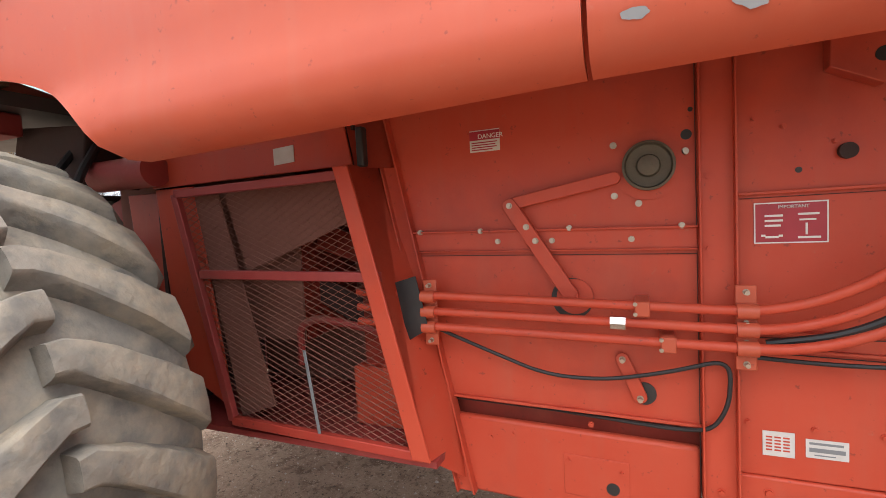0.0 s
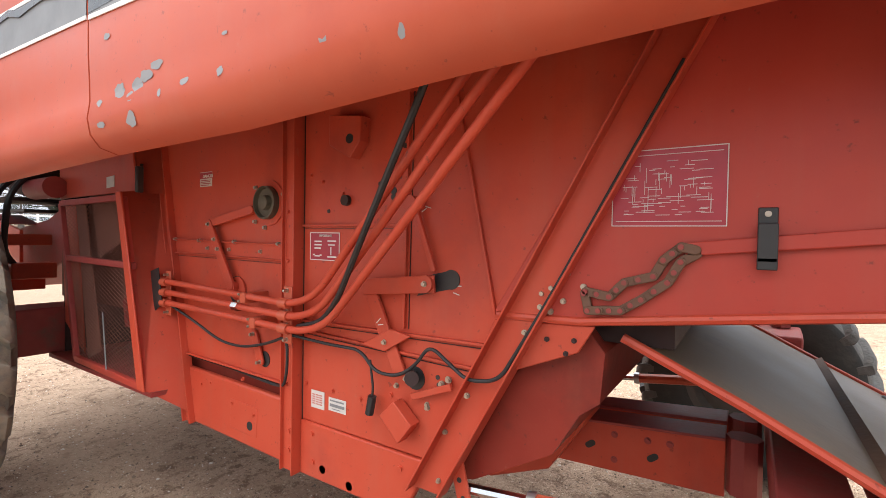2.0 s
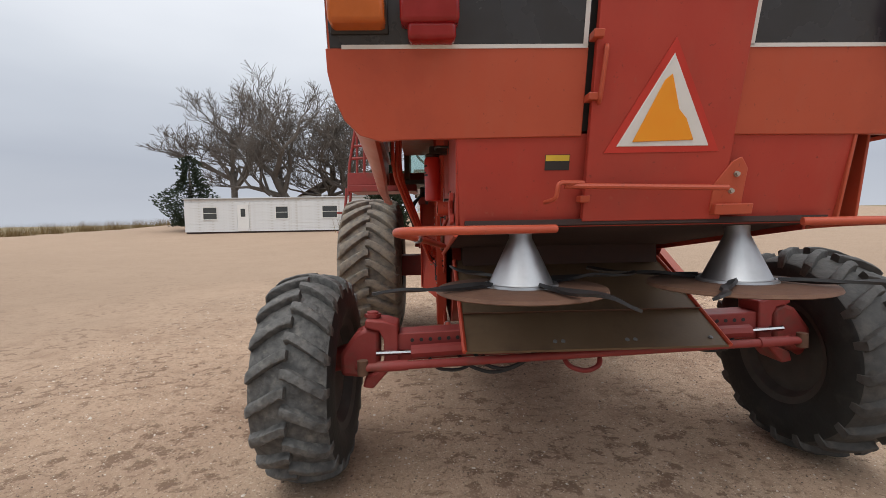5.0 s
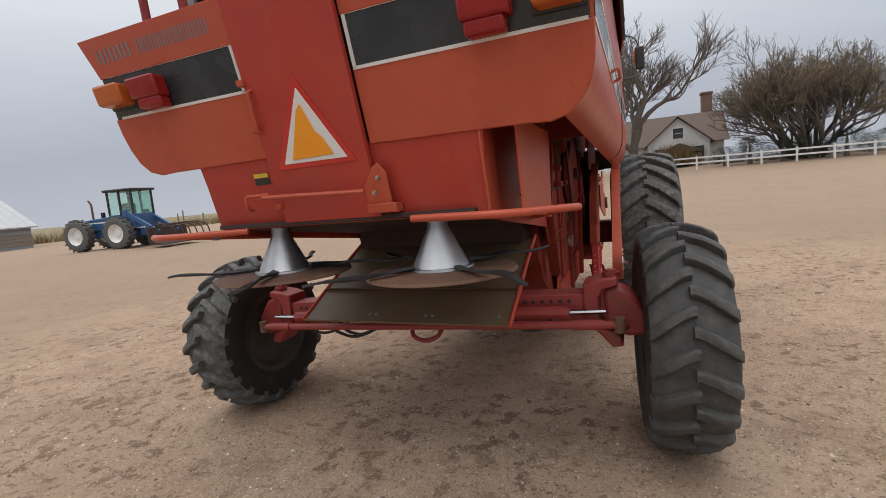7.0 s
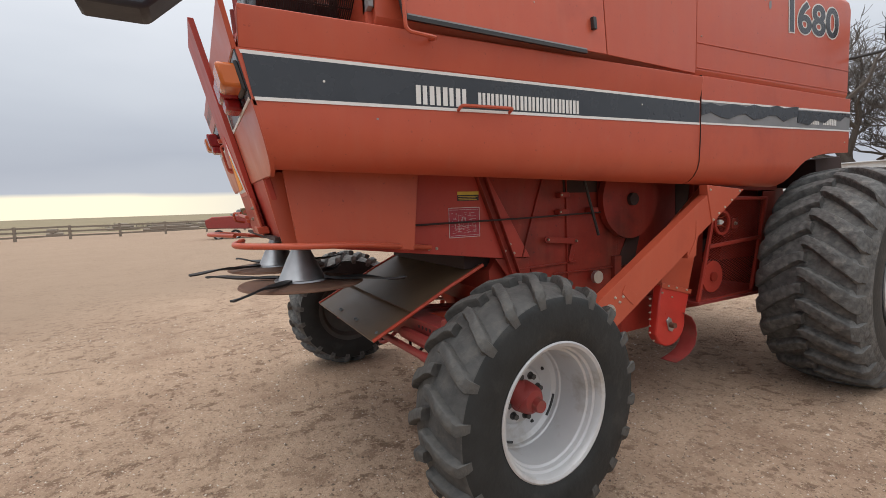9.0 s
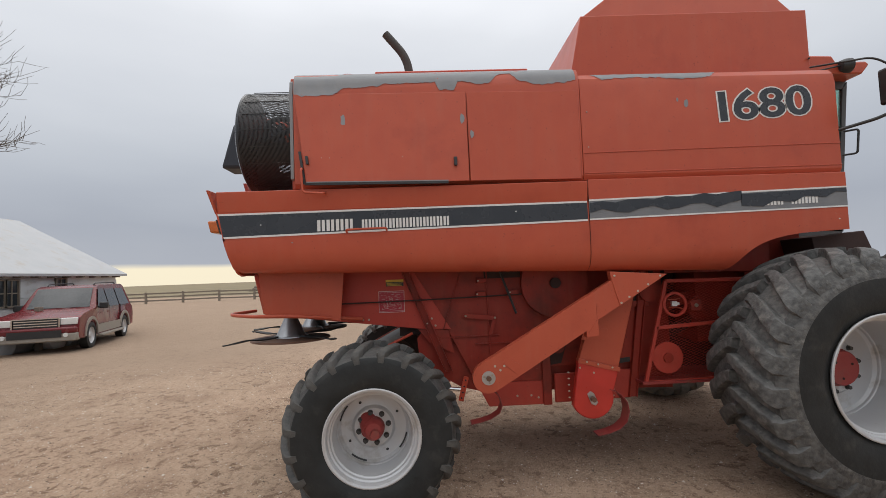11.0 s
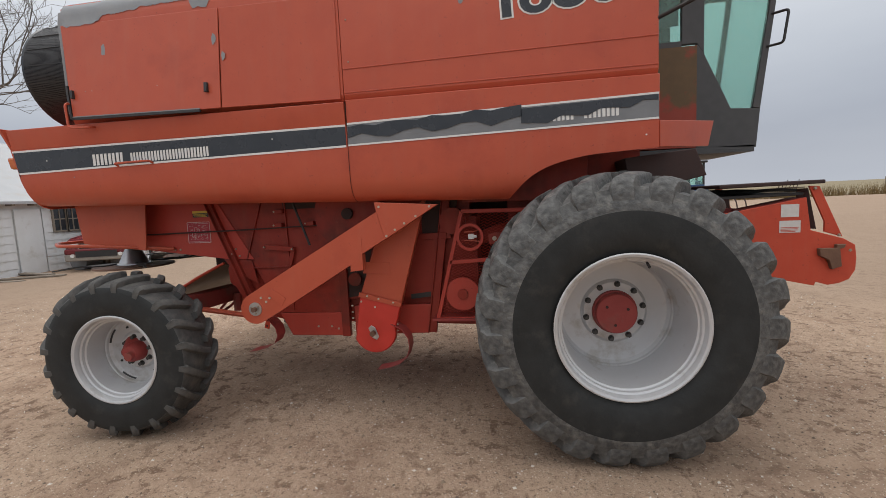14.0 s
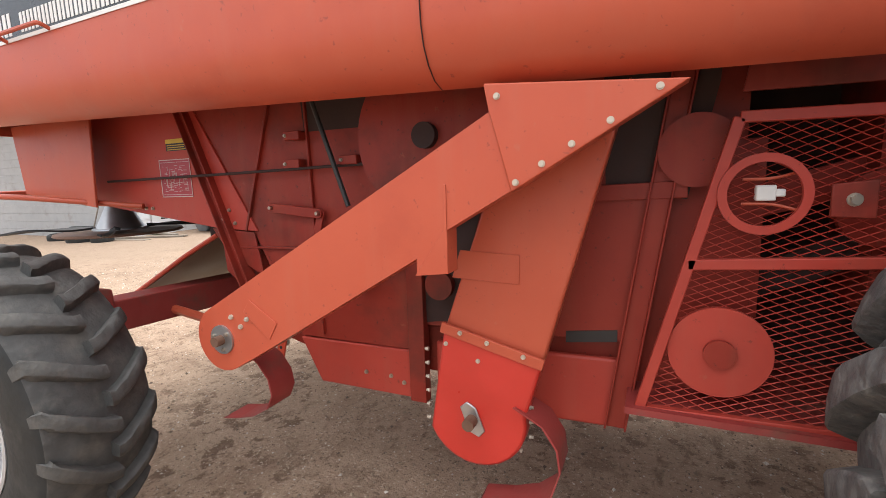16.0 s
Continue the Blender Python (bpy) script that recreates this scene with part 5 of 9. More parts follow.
def warning(x0, x1, z0, z1, y, turn, word="DANGER"):
    p = label_plate("warning_label", x0, x1, z0, z1, y, PAPER, LINES, DECAL_RED, "white warning label with a red heading")
    s = 1 if y > 0 else -1
    flat("heading_band", [(x0, z1 - (z1 - z0) * 0.46), (x1, z1 - (z1 - z0) * 0.46), (x1, z1 - 0.003), (x0, z1 - 0.003)], y + s * 0.0015, 0.0008, DECAL_RED, p, bevel=0)
    h = (z1 - z0) * 0.30
    lettering("heading", word, h, (x0 + (x1 - x0) * 0.28, y + s * 0.0028, z1 - (z1 - z0) * 0.40), (90, 0, 180 if s > 0 else 0), WHITE, p)


warning(-1.394, -1.487, 1.622, 1.686, LY, 180)
label_plate("paper_label", -2.133, -2.20, 0.795, 0.858, LY, PAPER, [(0.1 + 0.27 * c, 0.2 + 0.13 * r, 0.2, 0.06) for c in range(3) for r in range(5)], RED_IN, "worn white paper label")
label_plate("serial_plate", -2.222, -2.306, 0.802, 0.848, LY, PAPER, [(0.08, 0.15, 0.8, 0.12), (0.08, 0.45, 0.84, 0.22), (0.2, 0.8, 0.5, 0.06)], STRIPE_GREY, "worn white and silver serial plate")
random.seed(5)
DG = [(random.uniform(0.08, 0.8), random.uniform(0.15, 0.85), random.uniform(0.04, 0.14), 0.007) for _ in range(64)] + [(random.uniform(0.1, 0.9), random.uniform(0.15, 0.7), 0.004, random.uniform(0.04, 0.2)) for _ in range(40)] + [(0.04, 0.07, 0.92, 0.008), (0.04, 0.93, 0.92, 0.008)]
label_plate("diagram_plate", -3.172, -3.405, 1.447, 1.620, 0.713, DECAL_RED, DG, PAPER, "faded red diagram plate with thin white lines", 0.002)

# filter, wrench, chain and clips on the rear side sheet
g = new("oil_filter"); g.parent = combine
tagged(g, "red spin-on oil filter hanging from a black head")
bm = B()
lathe(bm, [(1.530, 0), (1.530, 0.034), (1.536, 0.041), (1.735, 0.041), (1.747, 0.036), (1.75, 0)], (-3.765, 0.785, 0), "z", 28)
part("can", bm, RED_NEW, g, "bright red filter can")
for z, a, n in ((1.700, 0.55, 5), (1.668, 0.42, 4), (1.654, 0.60, 6)):
    bm = B()
    rows = [[bm.verts.new((-3.765 + 0.0414 * math.sin(-0.30 + a * (k / n - 0.5) * 2), 0.785 + 0.0414 * math.cos(-0.30 + a * (k / n - 0.5) * 2), z + h)) for h in (0, 0.009)] for k in range(n + 1)]
    for p, q in zip(rows, rows[1:]):
        bm.faces.new((p[0], q[0], q[1], p[1]))
    part("print_bar", bm, DARK, g)
bm = B()
cyl(bm, (-3.765, 0.785, 1.748), (-3.765, 0.785, 1.765), 0.036, 20)
box(bm, -3.80, -3.73, 0.70, 0.80, 1.762, 1.80)
part("filter_head", bm, DARK, g, bevel=0.006)
cable("hose", [(-3.78, 0.77, 1.78), (-3.88, 0.77, 1.785), (-3.965, 0.74, 1.770), (-3.965, 0.68, 1.765)], 0.006, label="black hose into a round hole")
disc("hole", -3.965, 1.765, 0.711, 0.031, 0.002, BLACK)
g = tagged(new("wrench"), "long red spanner strapped to the red side sheet", "wrench")
flat("handle", [(-3.33, 1.382), (-3.33, 1.412), (-4.155, 1.497), (-4.155, 1.463)], 0.716, 0.012, RED_DEEP, g)
part("socket", cyl(B(), (-4.190, 0.715, 1.481), (-4.196, 0.775, 1.481), 0.029, 24), RED_IN, g, "open socket tube")
disc("socket_hole", -4.1965, 1.481, 0.7755, 0.020, 0.001, DARK, g)
flat("jaw", [(-4.150, 1.497), (-4.245, 1.503), (-4.298, 1.514), (-4.325, 1.538), (-4.372, 1.537), (-4.370, 1.506), (-4.329, 1.507), (-4.312, 1.476), (-4.334, 1.447), (-4.380, 1.459), (-4.382, 1.423), (-4.325, 1.413), (-4.285, 1.428), (-4.245, 1.446), (-4.150, 1.463)], 0.716, 0.016, RED_DEEP, g)
for x, z in ((-3.475, 1.42), (-4.07, 1.495)):
    bm = B()
    box(bm, x - 0.017, x + 0.017, 0.712, 0.716, z - 0.06, z + 0.065)
    box(bm, x - 0.017, x + 0.017, 0.712, 0.742, z - 0.045, z - 0.035)
    box(bm, x - 0.017, x + 0.017, 0.736, 0.742, z - 0.06, z + 0.028)
    box(bm, x - 0.017, x + 0.017, 0.712, 0.742, z + 0.024, z + 0.032)
    part("spring_clip", bm, BLACK, combine, "black rubber and steel spring clip", bevel=0.002)
    bolts("bolt", [(x, 0.717, z + 0.052)], (0, 1, 0), combine, 0.008, 0.008)
g = tagged(new("roller_chain"), "dull red roller chain draped on the side sheet", "chain")
for strand, yy in (([(-3.115, 1.285), (-3.125, 1.245), (-3.20, 1.252), (-3.244, 1.281), (-3.297, 1.323), (-3.322, 1.369), (-3.352, 1.388)], 0.716),
                   ([(-3.118, 1.290), (-3.174, 1.282), (-3.207, 1.317), (-3.268, 1.335), (-3.288, 1.372), (-3.322, 1.402), (-3.350, 1.396)], 0.716)):
    i = 0
    for (xa, za), (xb, zb) in zip(strand, strand[1:]):
        n = max(1, round(math.hypot(xb - xa, zb - za) / 0.030))
        for k in range(n):
            p = (xa + (xb - xa) * k / n, za + (zb - za) * k / n)
            q = (xa + (xb - xa) * (k + 1) / n, za + (zb - za) * (k + 1) / n)
            strap("link", p, q, yy + 0.005 * (i % 2), 0.021, 0.012, RUST, g)
            disc("roller", p[0], p[1], yy + 0.012, 0.006, 0.008, RED_DULL, g, seg=10)
            i += 1

# dark gaps between the side sheets
for p, q in (((-2.0855, 0.54), (-2.0855, 1.95)), ((-2.090, 1.4385), (-2.545, 1.4405)), ((-2.5695, 1.13), (-2.579, 1.86)), ((-1.19, 1.3125), (-1.995, 1.3055)), ((-2.09, 1.0925), (-2.86, 1.1055)),
             ((-2.09, 1.0575), (-2.84, 1.0325)), ((-1.31, 0.8555), (-1.995, 0.8405)), ((-1.995, 0.56), (-1.995, 1.9)), ((-3.285, 1.36), (-3.285, 1.80))):
    bm = B()
    d = Vector((q[0] - p[0], 0, q[1] - p[1])).normalized()
    bar(bm, (p[0], LY + 0.0004, p[1]), (q[0], LY + 0.0004, q[1]), 0.0016, 0.0055, (0, 1, 0))
    part("sheet_gap", bm, DARK, combine)

# left gate: frame, expanded metal, deep side plate
def expanded(bm, quad, y, px, pz, w=0.0017, t=0.0012):
    """Diamond mesh strands inside a quad of (x, z): top rear, top front, bottom front, bottom rear."""
    tr, tf, bf, br = quad
    def at(u, v):
        a = (tr[0] + (tf[0] - tr[0]) * u, tr[1] + (tf[1] - tr[1]) * u)
        b = (br[0] + (bf[0] - br[0]) * u, br[1] + (bf[1] - br[1]) * u)
        return (a[0] + (b[0] - a[0]) * v, a[1] + (b[1] - a[1]) * v)
    nz = int(abs(tr[1] - br[1]) / (pz / 2))
    nx = int(abs(tf[0] - tr[0]) / px) * 2
    for r in range(nz + 1):
        for c in range(nx):
            k = 0.5 if (c + r) % 2 else -0.5
            v0, v1 = (r + k) / nz, (r - k) / nz
            if min(v0, v1) < 0 or max(v0, v1) > 1:
                continue
            p, q = at(c / nx, v0), at((c + 1) / nx, v1)
            vs = []
            for x, z in (p, q):
                for dz, dy in ((-w / 2, -t), (w / 2, t)):
                    vs.append(bm.verts.new((x, y + dy, z + dz)))
            bm.faces.new((vs[0], vs[1], vs[3], vs[2]))
            vs2 = []
            for x, z in (p, q):
                for dz, dy in ((-w / 2, t), (w / 2, -t)):
                    vs2.append(bm.verts.new((x, y + dy, z + dz)))
            bm.faces.new((vs2[0], vs2[1], vs2[3], vs2[2]))


for sg in (1, -1):
    yy = 0.865 * sg
    g = new("screen_gate"); g.parent = combine
    tagged(g, "red framed gate of expanded metal in front of drives")
    A, F, C, D = (-1.045, 1.575), (-0.32, 1.565), (-0.52, 0.755), (-1.262, 0.735)
    M, N = (-1.15, 1.185 if sg < 0 else 1.265), (-0.42, 1.225 if sg < 0 else 1.275)
    for p, q in ((A, F), (F, C), (C, D), (D, A), (M, N)):
        bm = B()
        bar(bm, (p[0], yy, p[1]), (q[0], yy, q[1]), 0.024, 0.030, (0, 0, 1) if abs(p[0] - q[0]) > 0.4 else (1, 0, 0))
        part("frame_bar", bm, RED_DEEP if sg < 0 or p in (C, D) else RED_DULL, g, bevel=0.003)
    bm = B()
    expanded(bm, (A, F, C, D), yy - 0.012 * sg, 0.046, 0.0225, 0.0017 if sg > 0 else 0.0023)
    ob = part("expanded_metal", bm, RED_DEEP if sg < 0 else RUST_DUST, g, "diamond expanded-metal screen", smooth=0)
    # compartment behind the gate; near-black sheets stand for the shade inside it
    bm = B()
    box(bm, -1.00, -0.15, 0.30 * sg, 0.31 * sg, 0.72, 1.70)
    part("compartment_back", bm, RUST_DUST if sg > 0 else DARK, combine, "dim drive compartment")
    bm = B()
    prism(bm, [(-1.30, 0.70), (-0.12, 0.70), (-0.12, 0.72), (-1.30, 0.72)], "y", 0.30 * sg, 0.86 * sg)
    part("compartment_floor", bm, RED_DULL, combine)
    flat("upper_sheet", [(-1.04, 1.61), (-0.125, 1.60), (-0.10, 2.1), (-0.95, 2.1)], 0.80 * sg, 0.01, RED_IN if sg > 0 else RED_OILY_SHADED, label="dusty red sheet above the gate")
    flat("front_sheet", [(-0.46, 0.76), (-0.20, 0.9), (-0.14, 1.595), (-0.34, 1.595)], 0.80 * sg, 0.01, RED_IN if sg > 0 else RED_OILY_SHADED)
    # lid and front wall added to keep light out of the compartment
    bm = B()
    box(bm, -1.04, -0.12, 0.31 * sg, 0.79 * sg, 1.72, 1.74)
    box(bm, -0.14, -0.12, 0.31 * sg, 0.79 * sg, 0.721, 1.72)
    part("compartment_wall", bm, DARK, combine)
    # slanted inner belts seen through the screen
    for k, (p, q) in enumerate((((-1.15, 1.25), (-0.35, 1.50)), ((-1.1, 0.98), (-0.4, 1.33)))):
        strap("belt", p, q, 0.55 * sg, 0.10, 0.02, DARK if k else RED_OILY_SHADED, combine, "slanted drive belt guard", ends=False)

bm = B()
f = bm.faces.new([bm.verts.new(v) for v in ((-1.045, 0.80, 1.60), (-0.955, 0.80, 2.10), (-1.045, 0.70, 2.10), (-1.155, 0.70, 1.60))])
bmesh.ops.solidify(bm, geom=[f], thickness=0.006)
part("sheet_return", bm, RED_IN, combine, "dusty red folded return of the sheet above the gate")
flat("inner_sheet", [(-0.118, 0.85), (0.12, 0.85), (0.20, 1.60), (-0.118, 1.60)], 0.684, 0.008, RED_IN, label="red sheet ahead of the gate")
# dusty sheet, bent tube and block behind the left screen
flat("dusty_sheet", [(-0.34, 1.56), (-0.46, 1.56), (-0.66, 0.80), (-0.50, 0.74)], 0.80, 0.008, RUST_DUST, label="rusty dust-covered sheet behind the screen")
flat("dusty_sheet", [(-0.44, 1.595), (-1.02, 1.595), (-1.04, 1.45), (-0.54, 1.27)], 0.765, 0.008, RUST_DUST, label="dusty slanted sheet behind the screen")
cable("bent_tube", [(-0.70, 0.70, 0.92), (-0.72, 0.72, 1.07), (-0.80, 0.72, 1.10), (-1.14, 0.74, 1.06)], 0.014, RED_DULL, "bent red tube behind the screen", 0.04)
bm = B()
box(bm, -1.22, -0.92, 0.50, 0.70, 0.72, 0.93)
part("drive_block", bm, RED_IN, combine, "red block low in the compartment", bevel=0.01)
# left gate side plate and top latch
bm = B()
vs = [(-1.05, 0.88, 1.60), (-1.275, 0.88, 0.735), (-1.335, 0.71, 0.60), (-1.30, 0.71, 0.90), (-1.07, 0.71, 1.62)]
f = [bm.verts.new(v) for v in vs]
bm.faces.new(f)
bmesh.ops.solidify(bm, geom=bm.faces[:], thickness=0.006)
part("gate_side_plate", bm, RED_IN, combine, "red slanted gate side plate")
flat("gate_edge", [(-1.02, 1.60), (-1.075, 1.60), (-1.295, 0.73), (-1.235, 0.73)], 0.880, 0.010, RED_IN, bevel=0.004)
flat("access_hole", [(-1.165, 1.24), (-1.235, 1.26), (-1.27, 1.10), (-1.20, 1.06)], 0.80, 0.003, BLACK, bevel=0)
flat("label", [(-0.82, 1.640), (-0.735, 1.635), (-0.735, 1.690), (-0.82, 1.695)], 0.811, 0.002, PAPER, label="faded pale paper label", bevel=0)
bm = B()
box(bm, -1.095, -1.07, 0.80, 0.83, 1.60, 1.72)
part("black_tag", bm, BLACK, combine, "black rubber latch", bevel=0.005)
strap("steel_strap", (-0.86, 1.03), (-0.90, 0.76), 0.875, 0.012, 0.003, STRIPE_GREY, combine, "thin grey steel strap", ends=False)

# grey bare patches on the left skirt
def chip(x, z, sx, sz, sg, seed, mat=PRIMER):
    rnd = random.Random(seed)
    bm = B()
    k = 22
    rim = []
    for i in range(k):
        a = 2 * math.pi * i / k
        f = 0.95 + 0.34 * noise.noise(Vector((math.cos(a) * 1.4 + seed * 3.1, math.sin(a) * 1.4, seed))) + rnd.uniform(-0.05, 0.05)
        px, pz = x + math.cos(a) * sx * f, z + math.sin(a) * sz * f
        rim.append((px, pz))
    c = bm.verts.new((x, sg * (skirt_y(z, x) + 0.0016), z))
    ring = [bm.verts.new((px, sg * (skirt_y(pz, px) + 0.0016), pz)) for px, pz in rim]
    for i in range(k):
        bm.faces.new((c, ring[i], ring[(i + 1) % k]))
    part("bare_patch", bm, mat, combine, smooth=60)


for i, (x, z, a, b) in enumerate(((-1.965, 1.800, 0.034, 0.040), (-2.02, 1.775, 0.022, 0.022), (-2.055, 1.800, 0.034, 0.034), (-2.10, 1.820, 0.040, 0.030), (-2.15, 1.840, 0.036, 0.022), (-2.018, 1.722, 0.030, 0.030),
                                   (-1.852, 1.780, 0.020, 0.018), (-1.862, 1.722, 0.026, 0.014), (-2.728, 1.765, 0.012, 0.022), (-2.267, 1.773, 0.022, 0.018), (-2.408, 1.770, 0.014, 0.018),
                                   (-2.161, 1.762, 0.010, 0.016), (-1.901, 1.970, 0.022, 0.016), (-2.432, 1.862, 0.012, 0.010), (-2.911, 1.749, 0.010, 0.018),
                                   (-3.35, 1.80, 0.008, 0.035), (-3.62, 1.83, 0.012, 0.02))):
    chip(x, z, a * 0.82, b * 0.62, 1, 40 + i)
for i, (x, z, a, b) in enumerate(((-4.05, 1.95, 0.006, 0.005), (-2.2, 2.04, 0.02, 0.008))):
    chip(x, z, a, b, -1, 80 + i)

# ---------------------------------------------------------------- combine: right side details
RY = -0.703
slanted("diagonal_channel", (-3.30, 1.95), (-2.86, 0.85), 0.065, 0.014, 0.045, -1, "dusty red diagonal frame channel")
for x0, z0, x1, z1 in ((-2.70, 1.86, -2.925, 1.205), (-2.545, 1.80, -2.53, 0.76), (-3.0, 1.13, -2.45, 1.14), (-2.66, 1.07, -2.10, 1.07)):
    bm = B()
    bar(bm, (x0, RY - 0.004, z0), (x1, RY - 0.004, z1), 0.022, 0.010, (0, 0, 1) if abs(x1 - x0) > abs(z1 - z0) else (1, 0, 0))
    part("rib", bm, RED_OILY_SHADED, combine, bevel=0.0015)
cable("rod", [(-3.86, -0.73, 1.452), (-2.95, -0.76, 1.463), (-2.25, -0.74, 1.478)], 0.006, DARK, "thin dark steel rod")
cable("rod", [(-2.46, -0.78, 1.75), (-2.31, -0.78, 1.32)], 0.010, BLACK, "black control rod")
for x, z in ((-2.60, 1.605), (-2.61, 1.492), (-2.33, 1.497)):
    bm = B()
    box(bm, x - 0.03, x + 0.05, RY, RY - 0.05, z - 0.018, z + 0.018)
    part("small_bracket", bm, RED_OILY_SHADED, combine, bevel=0.003)
    bolts("bolt", [(x - 0.02, RY - 0.05, z)], (0, -1, 0), combine, 0.010, 0.010)
g = new("control_lever"); g.parent = combine
tagged(g, "red control lever linkage with bolts")
strap("lever", (-2.74, 1.312), (-2.49, 1.288), RY - 0.03, 0.040, 0.012, RED_OILY_SHADED, g)
strap("link", (-2.485, 1.288), (-2.525, 1.16), RY - 0.02, 0.034, 0.010, RED_OILY_SHADED, g)
bolts("bolt", [(-2.735, RY - 0.04, 1.312), (-2.487, RY - 0.04, 1.289)], (0, -1, 0), g, 0.014, 0.02)
disc("fan_cover", -1.97, 1.563, -0.72, 0.285, 0.05, RED_OILY_SHADED, combine, "round red fan drive cover", seg=48)
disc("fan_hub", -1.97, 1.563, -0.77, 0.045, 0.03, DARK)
disc("pulley", -2.28, 1.84, -0.70, 0.11, 0.05, RED_OILY_SHADED, combine, "dusty red pulley")
disc("tension_pulley", -2.30, 1.02, -0.74, 0.045, 0.03, STEEL, combine, "steel tension pulley")
# flat near-black sheets laid on the side sheet where recesses are in shade
flat("drive_opening", [(-2.56, 1.62), (-2.25, 1.62), (-2.24, 1.90), (-2.58, 1.90)], -0.703, 0.003, DARK, label="dark sheet standing for the shaded opening behind the drives", bevel=0)
flat("drive_opening", [(-2.055, 0.86), (-1.93, 0.88), (-1.87, 1.06), (-1.80, 1.29), (-1.94, 1.29), (-2.07, 1.045)], -0.703, 0.003, DARK, label="dark sheet standing for the shaded opening behind the shields", bevel=0)
disc("idler_pulley", -1.96, 1.02, -0.71, 0.055, 0.03, RED_OILY_SHADED)
flat("drive_opening", [(-1.38, 1.36), (-1.15, 1.33), (-1.08, 1.66), (-1.06, 2.0), (-1.40, 2.0)], -0.703, 0.003, DARK, label="dark sheet standing for the shaded recess above the beam", bevel=0)
label_plate("diagram_plate", -3.463, -3.247, 1.365, 1.545, -0.713, DECAL_RED, DG, PAPER, "white line diagram printed on the red sheet", 0.003)
label_plate("caution_label", -3.40, -3.25, 1.585, 1.640, -0.713, BLACK, [(0.0, 0.0, 1.0, 0.36), (0.05, 0.5, 0.9, 0.06), (0.05, 0.68, 0.8, 0.06), (0.05, 0.86, 0.85, 0.06)], YELLOW, "small black and yellow caution label")
bolts("bolt", [(-3.06, -0.714, 1.26), (-3.02, -0.714, 1.30), (-2.99, -0.714, 1.24), (-3.55, -0.714, 1.31), (-3.60, -0.714, 1.31), (-2.32, -0.712, 0.62), (-2.20, -0.712, 0.62), (-2.14, -0.712, 0.60)], (0, -1, 0), combine, 0.012, 0.010)
flat("gusset", [(-2.88, 1.20), (-3.14, 1.215), (-3.05, 1.10), (-2.84, 1.00)], -0.705, 0.010, RED_OILY_SHADED, label="red gusset plate")
for x in (-2.06,):
    bm = B()
    box(bm, x - 0.04, x + 0.03, -0.69, -0.735, 0.54, 1.15)
    part("upright_post", bm, RED_OILY_SHADED, combine, "dusty red upright post", bevel=0.003)
slanted("corner_channel", (-1.12, 1.80), (-1.30, 0.57), 0.070, 0.012, 0.035, -1, "dusty red slanted corner channel")
flat("slot", [(-1.50, 0.845), (-1.335, 0.865), (-1.335, 0.905), (-1.50, 0.885)], RY + 0.001, 0.003, BLACK, bevel=0)
bm = B()
bar(bm, (-1.15, RY - 0.01, 1.36), (-1.45, RY - 0.01, 1.35), 0.02, 0.05)
part("cross_rail", bm, RED_OILY_SHADED, combine, bevel=0.002)

WORN_BOLT = material("worn_bolt_head", (0.50, 0.44, 0.36), 0.45, metal=0.3, bump=0.05)
g = new("belt_shield"); g.parent = combine
tagged(g, "angled orange-red belt shield with a round lower end")
arm = [(-2.40, 0.872), (-1.84, 1.213), (-1.84, 1.165), (-1.745, 1.178), (-1.745, 1.298), (-1.567, 1.405), (-1.622, 1.600), (-2.68, 0.985)]
low = [(-2.616 + 0.115 * math.cos(radians(a)), 0.878 + 0.115 * math.sin(radians(a))) for a in range(118, 306, 12)]
flat("body", low + arm[:-1] + [(-2.67, 0.980)], -1.09, 0.065, RED, g, bevel=0.006)
flat("upper_plate", [(-1.567, 1.400), (-1.175, 1.642), (-1.635, 1.668), (-1.622, 1.598)], -1.096, 0.066, RED, g, bevel=0.004)
flat("seam_plate", [(-2.43, 0.930), (-2.395, 0.905), (-2.36, 0.965), (-2.47, 1.035), (-2.50, 0.99)], -1.153, 0.004, RED, g, bevel=0.001)
flat("tab", [(-1.845, 1.165), (-1.745, 1.178), (-1.745, 1.42), (-1.752, 1.42), (-1.752, 1.30)], -1.156, 0.003, RED, g, bevel=0.001)
disc("bearing_plate", -2.612, 0.878, -1.152, 0.052, 0.008, STEEL, g, "worn steel bearing plate")
disc("shaft_end", -2.612, 0.878, -1.160, 0.018, 0.03, RUST, g)
bolts("bolt", [(-2.612 + 0.035 * math.cos(a), -1.160, 0.878 + 0.035 * math.sin(a)) for a in (0.7, 2.8, 4.9)], (0, -1, 0), g, 0.010, 0.010)
bolts("bolt", [(-1.60, -1.163, 1.635), (-1.555, -1.163, 1.425), (-1.49, -1.163, 1.470), (-1.42, -1.163, 1.515), (-1.335, -1.163, 1.565), (-1.235, -1.163, 1.630), (-2.56, -1.156, 0.965), (-2.52, -1.156, 0.935), (-2.49, -1.156, 0.965)], (0, -1, 0), g, 0.0115, 0.008, WORN_BOLT)
g = new("elevator_shield"); g.parent = combine
tagged(g, "orange-red elevator shield with a bright red rounded cap")
flat("upper_cover", [(-1.70, 1.36), (-1.30, 1.66), (-1.53, 0.848), (-1.852, 0.932)], -0.86, 0.065, RED, g, bevel=0.008)
flat("patch_plate", [(-1.82, 1.10), (-1.60, 1.09), (-1.60, 1.18), (-1.79, 1.19)], -0.926, 0.003, RED, g, bevel=0.001)
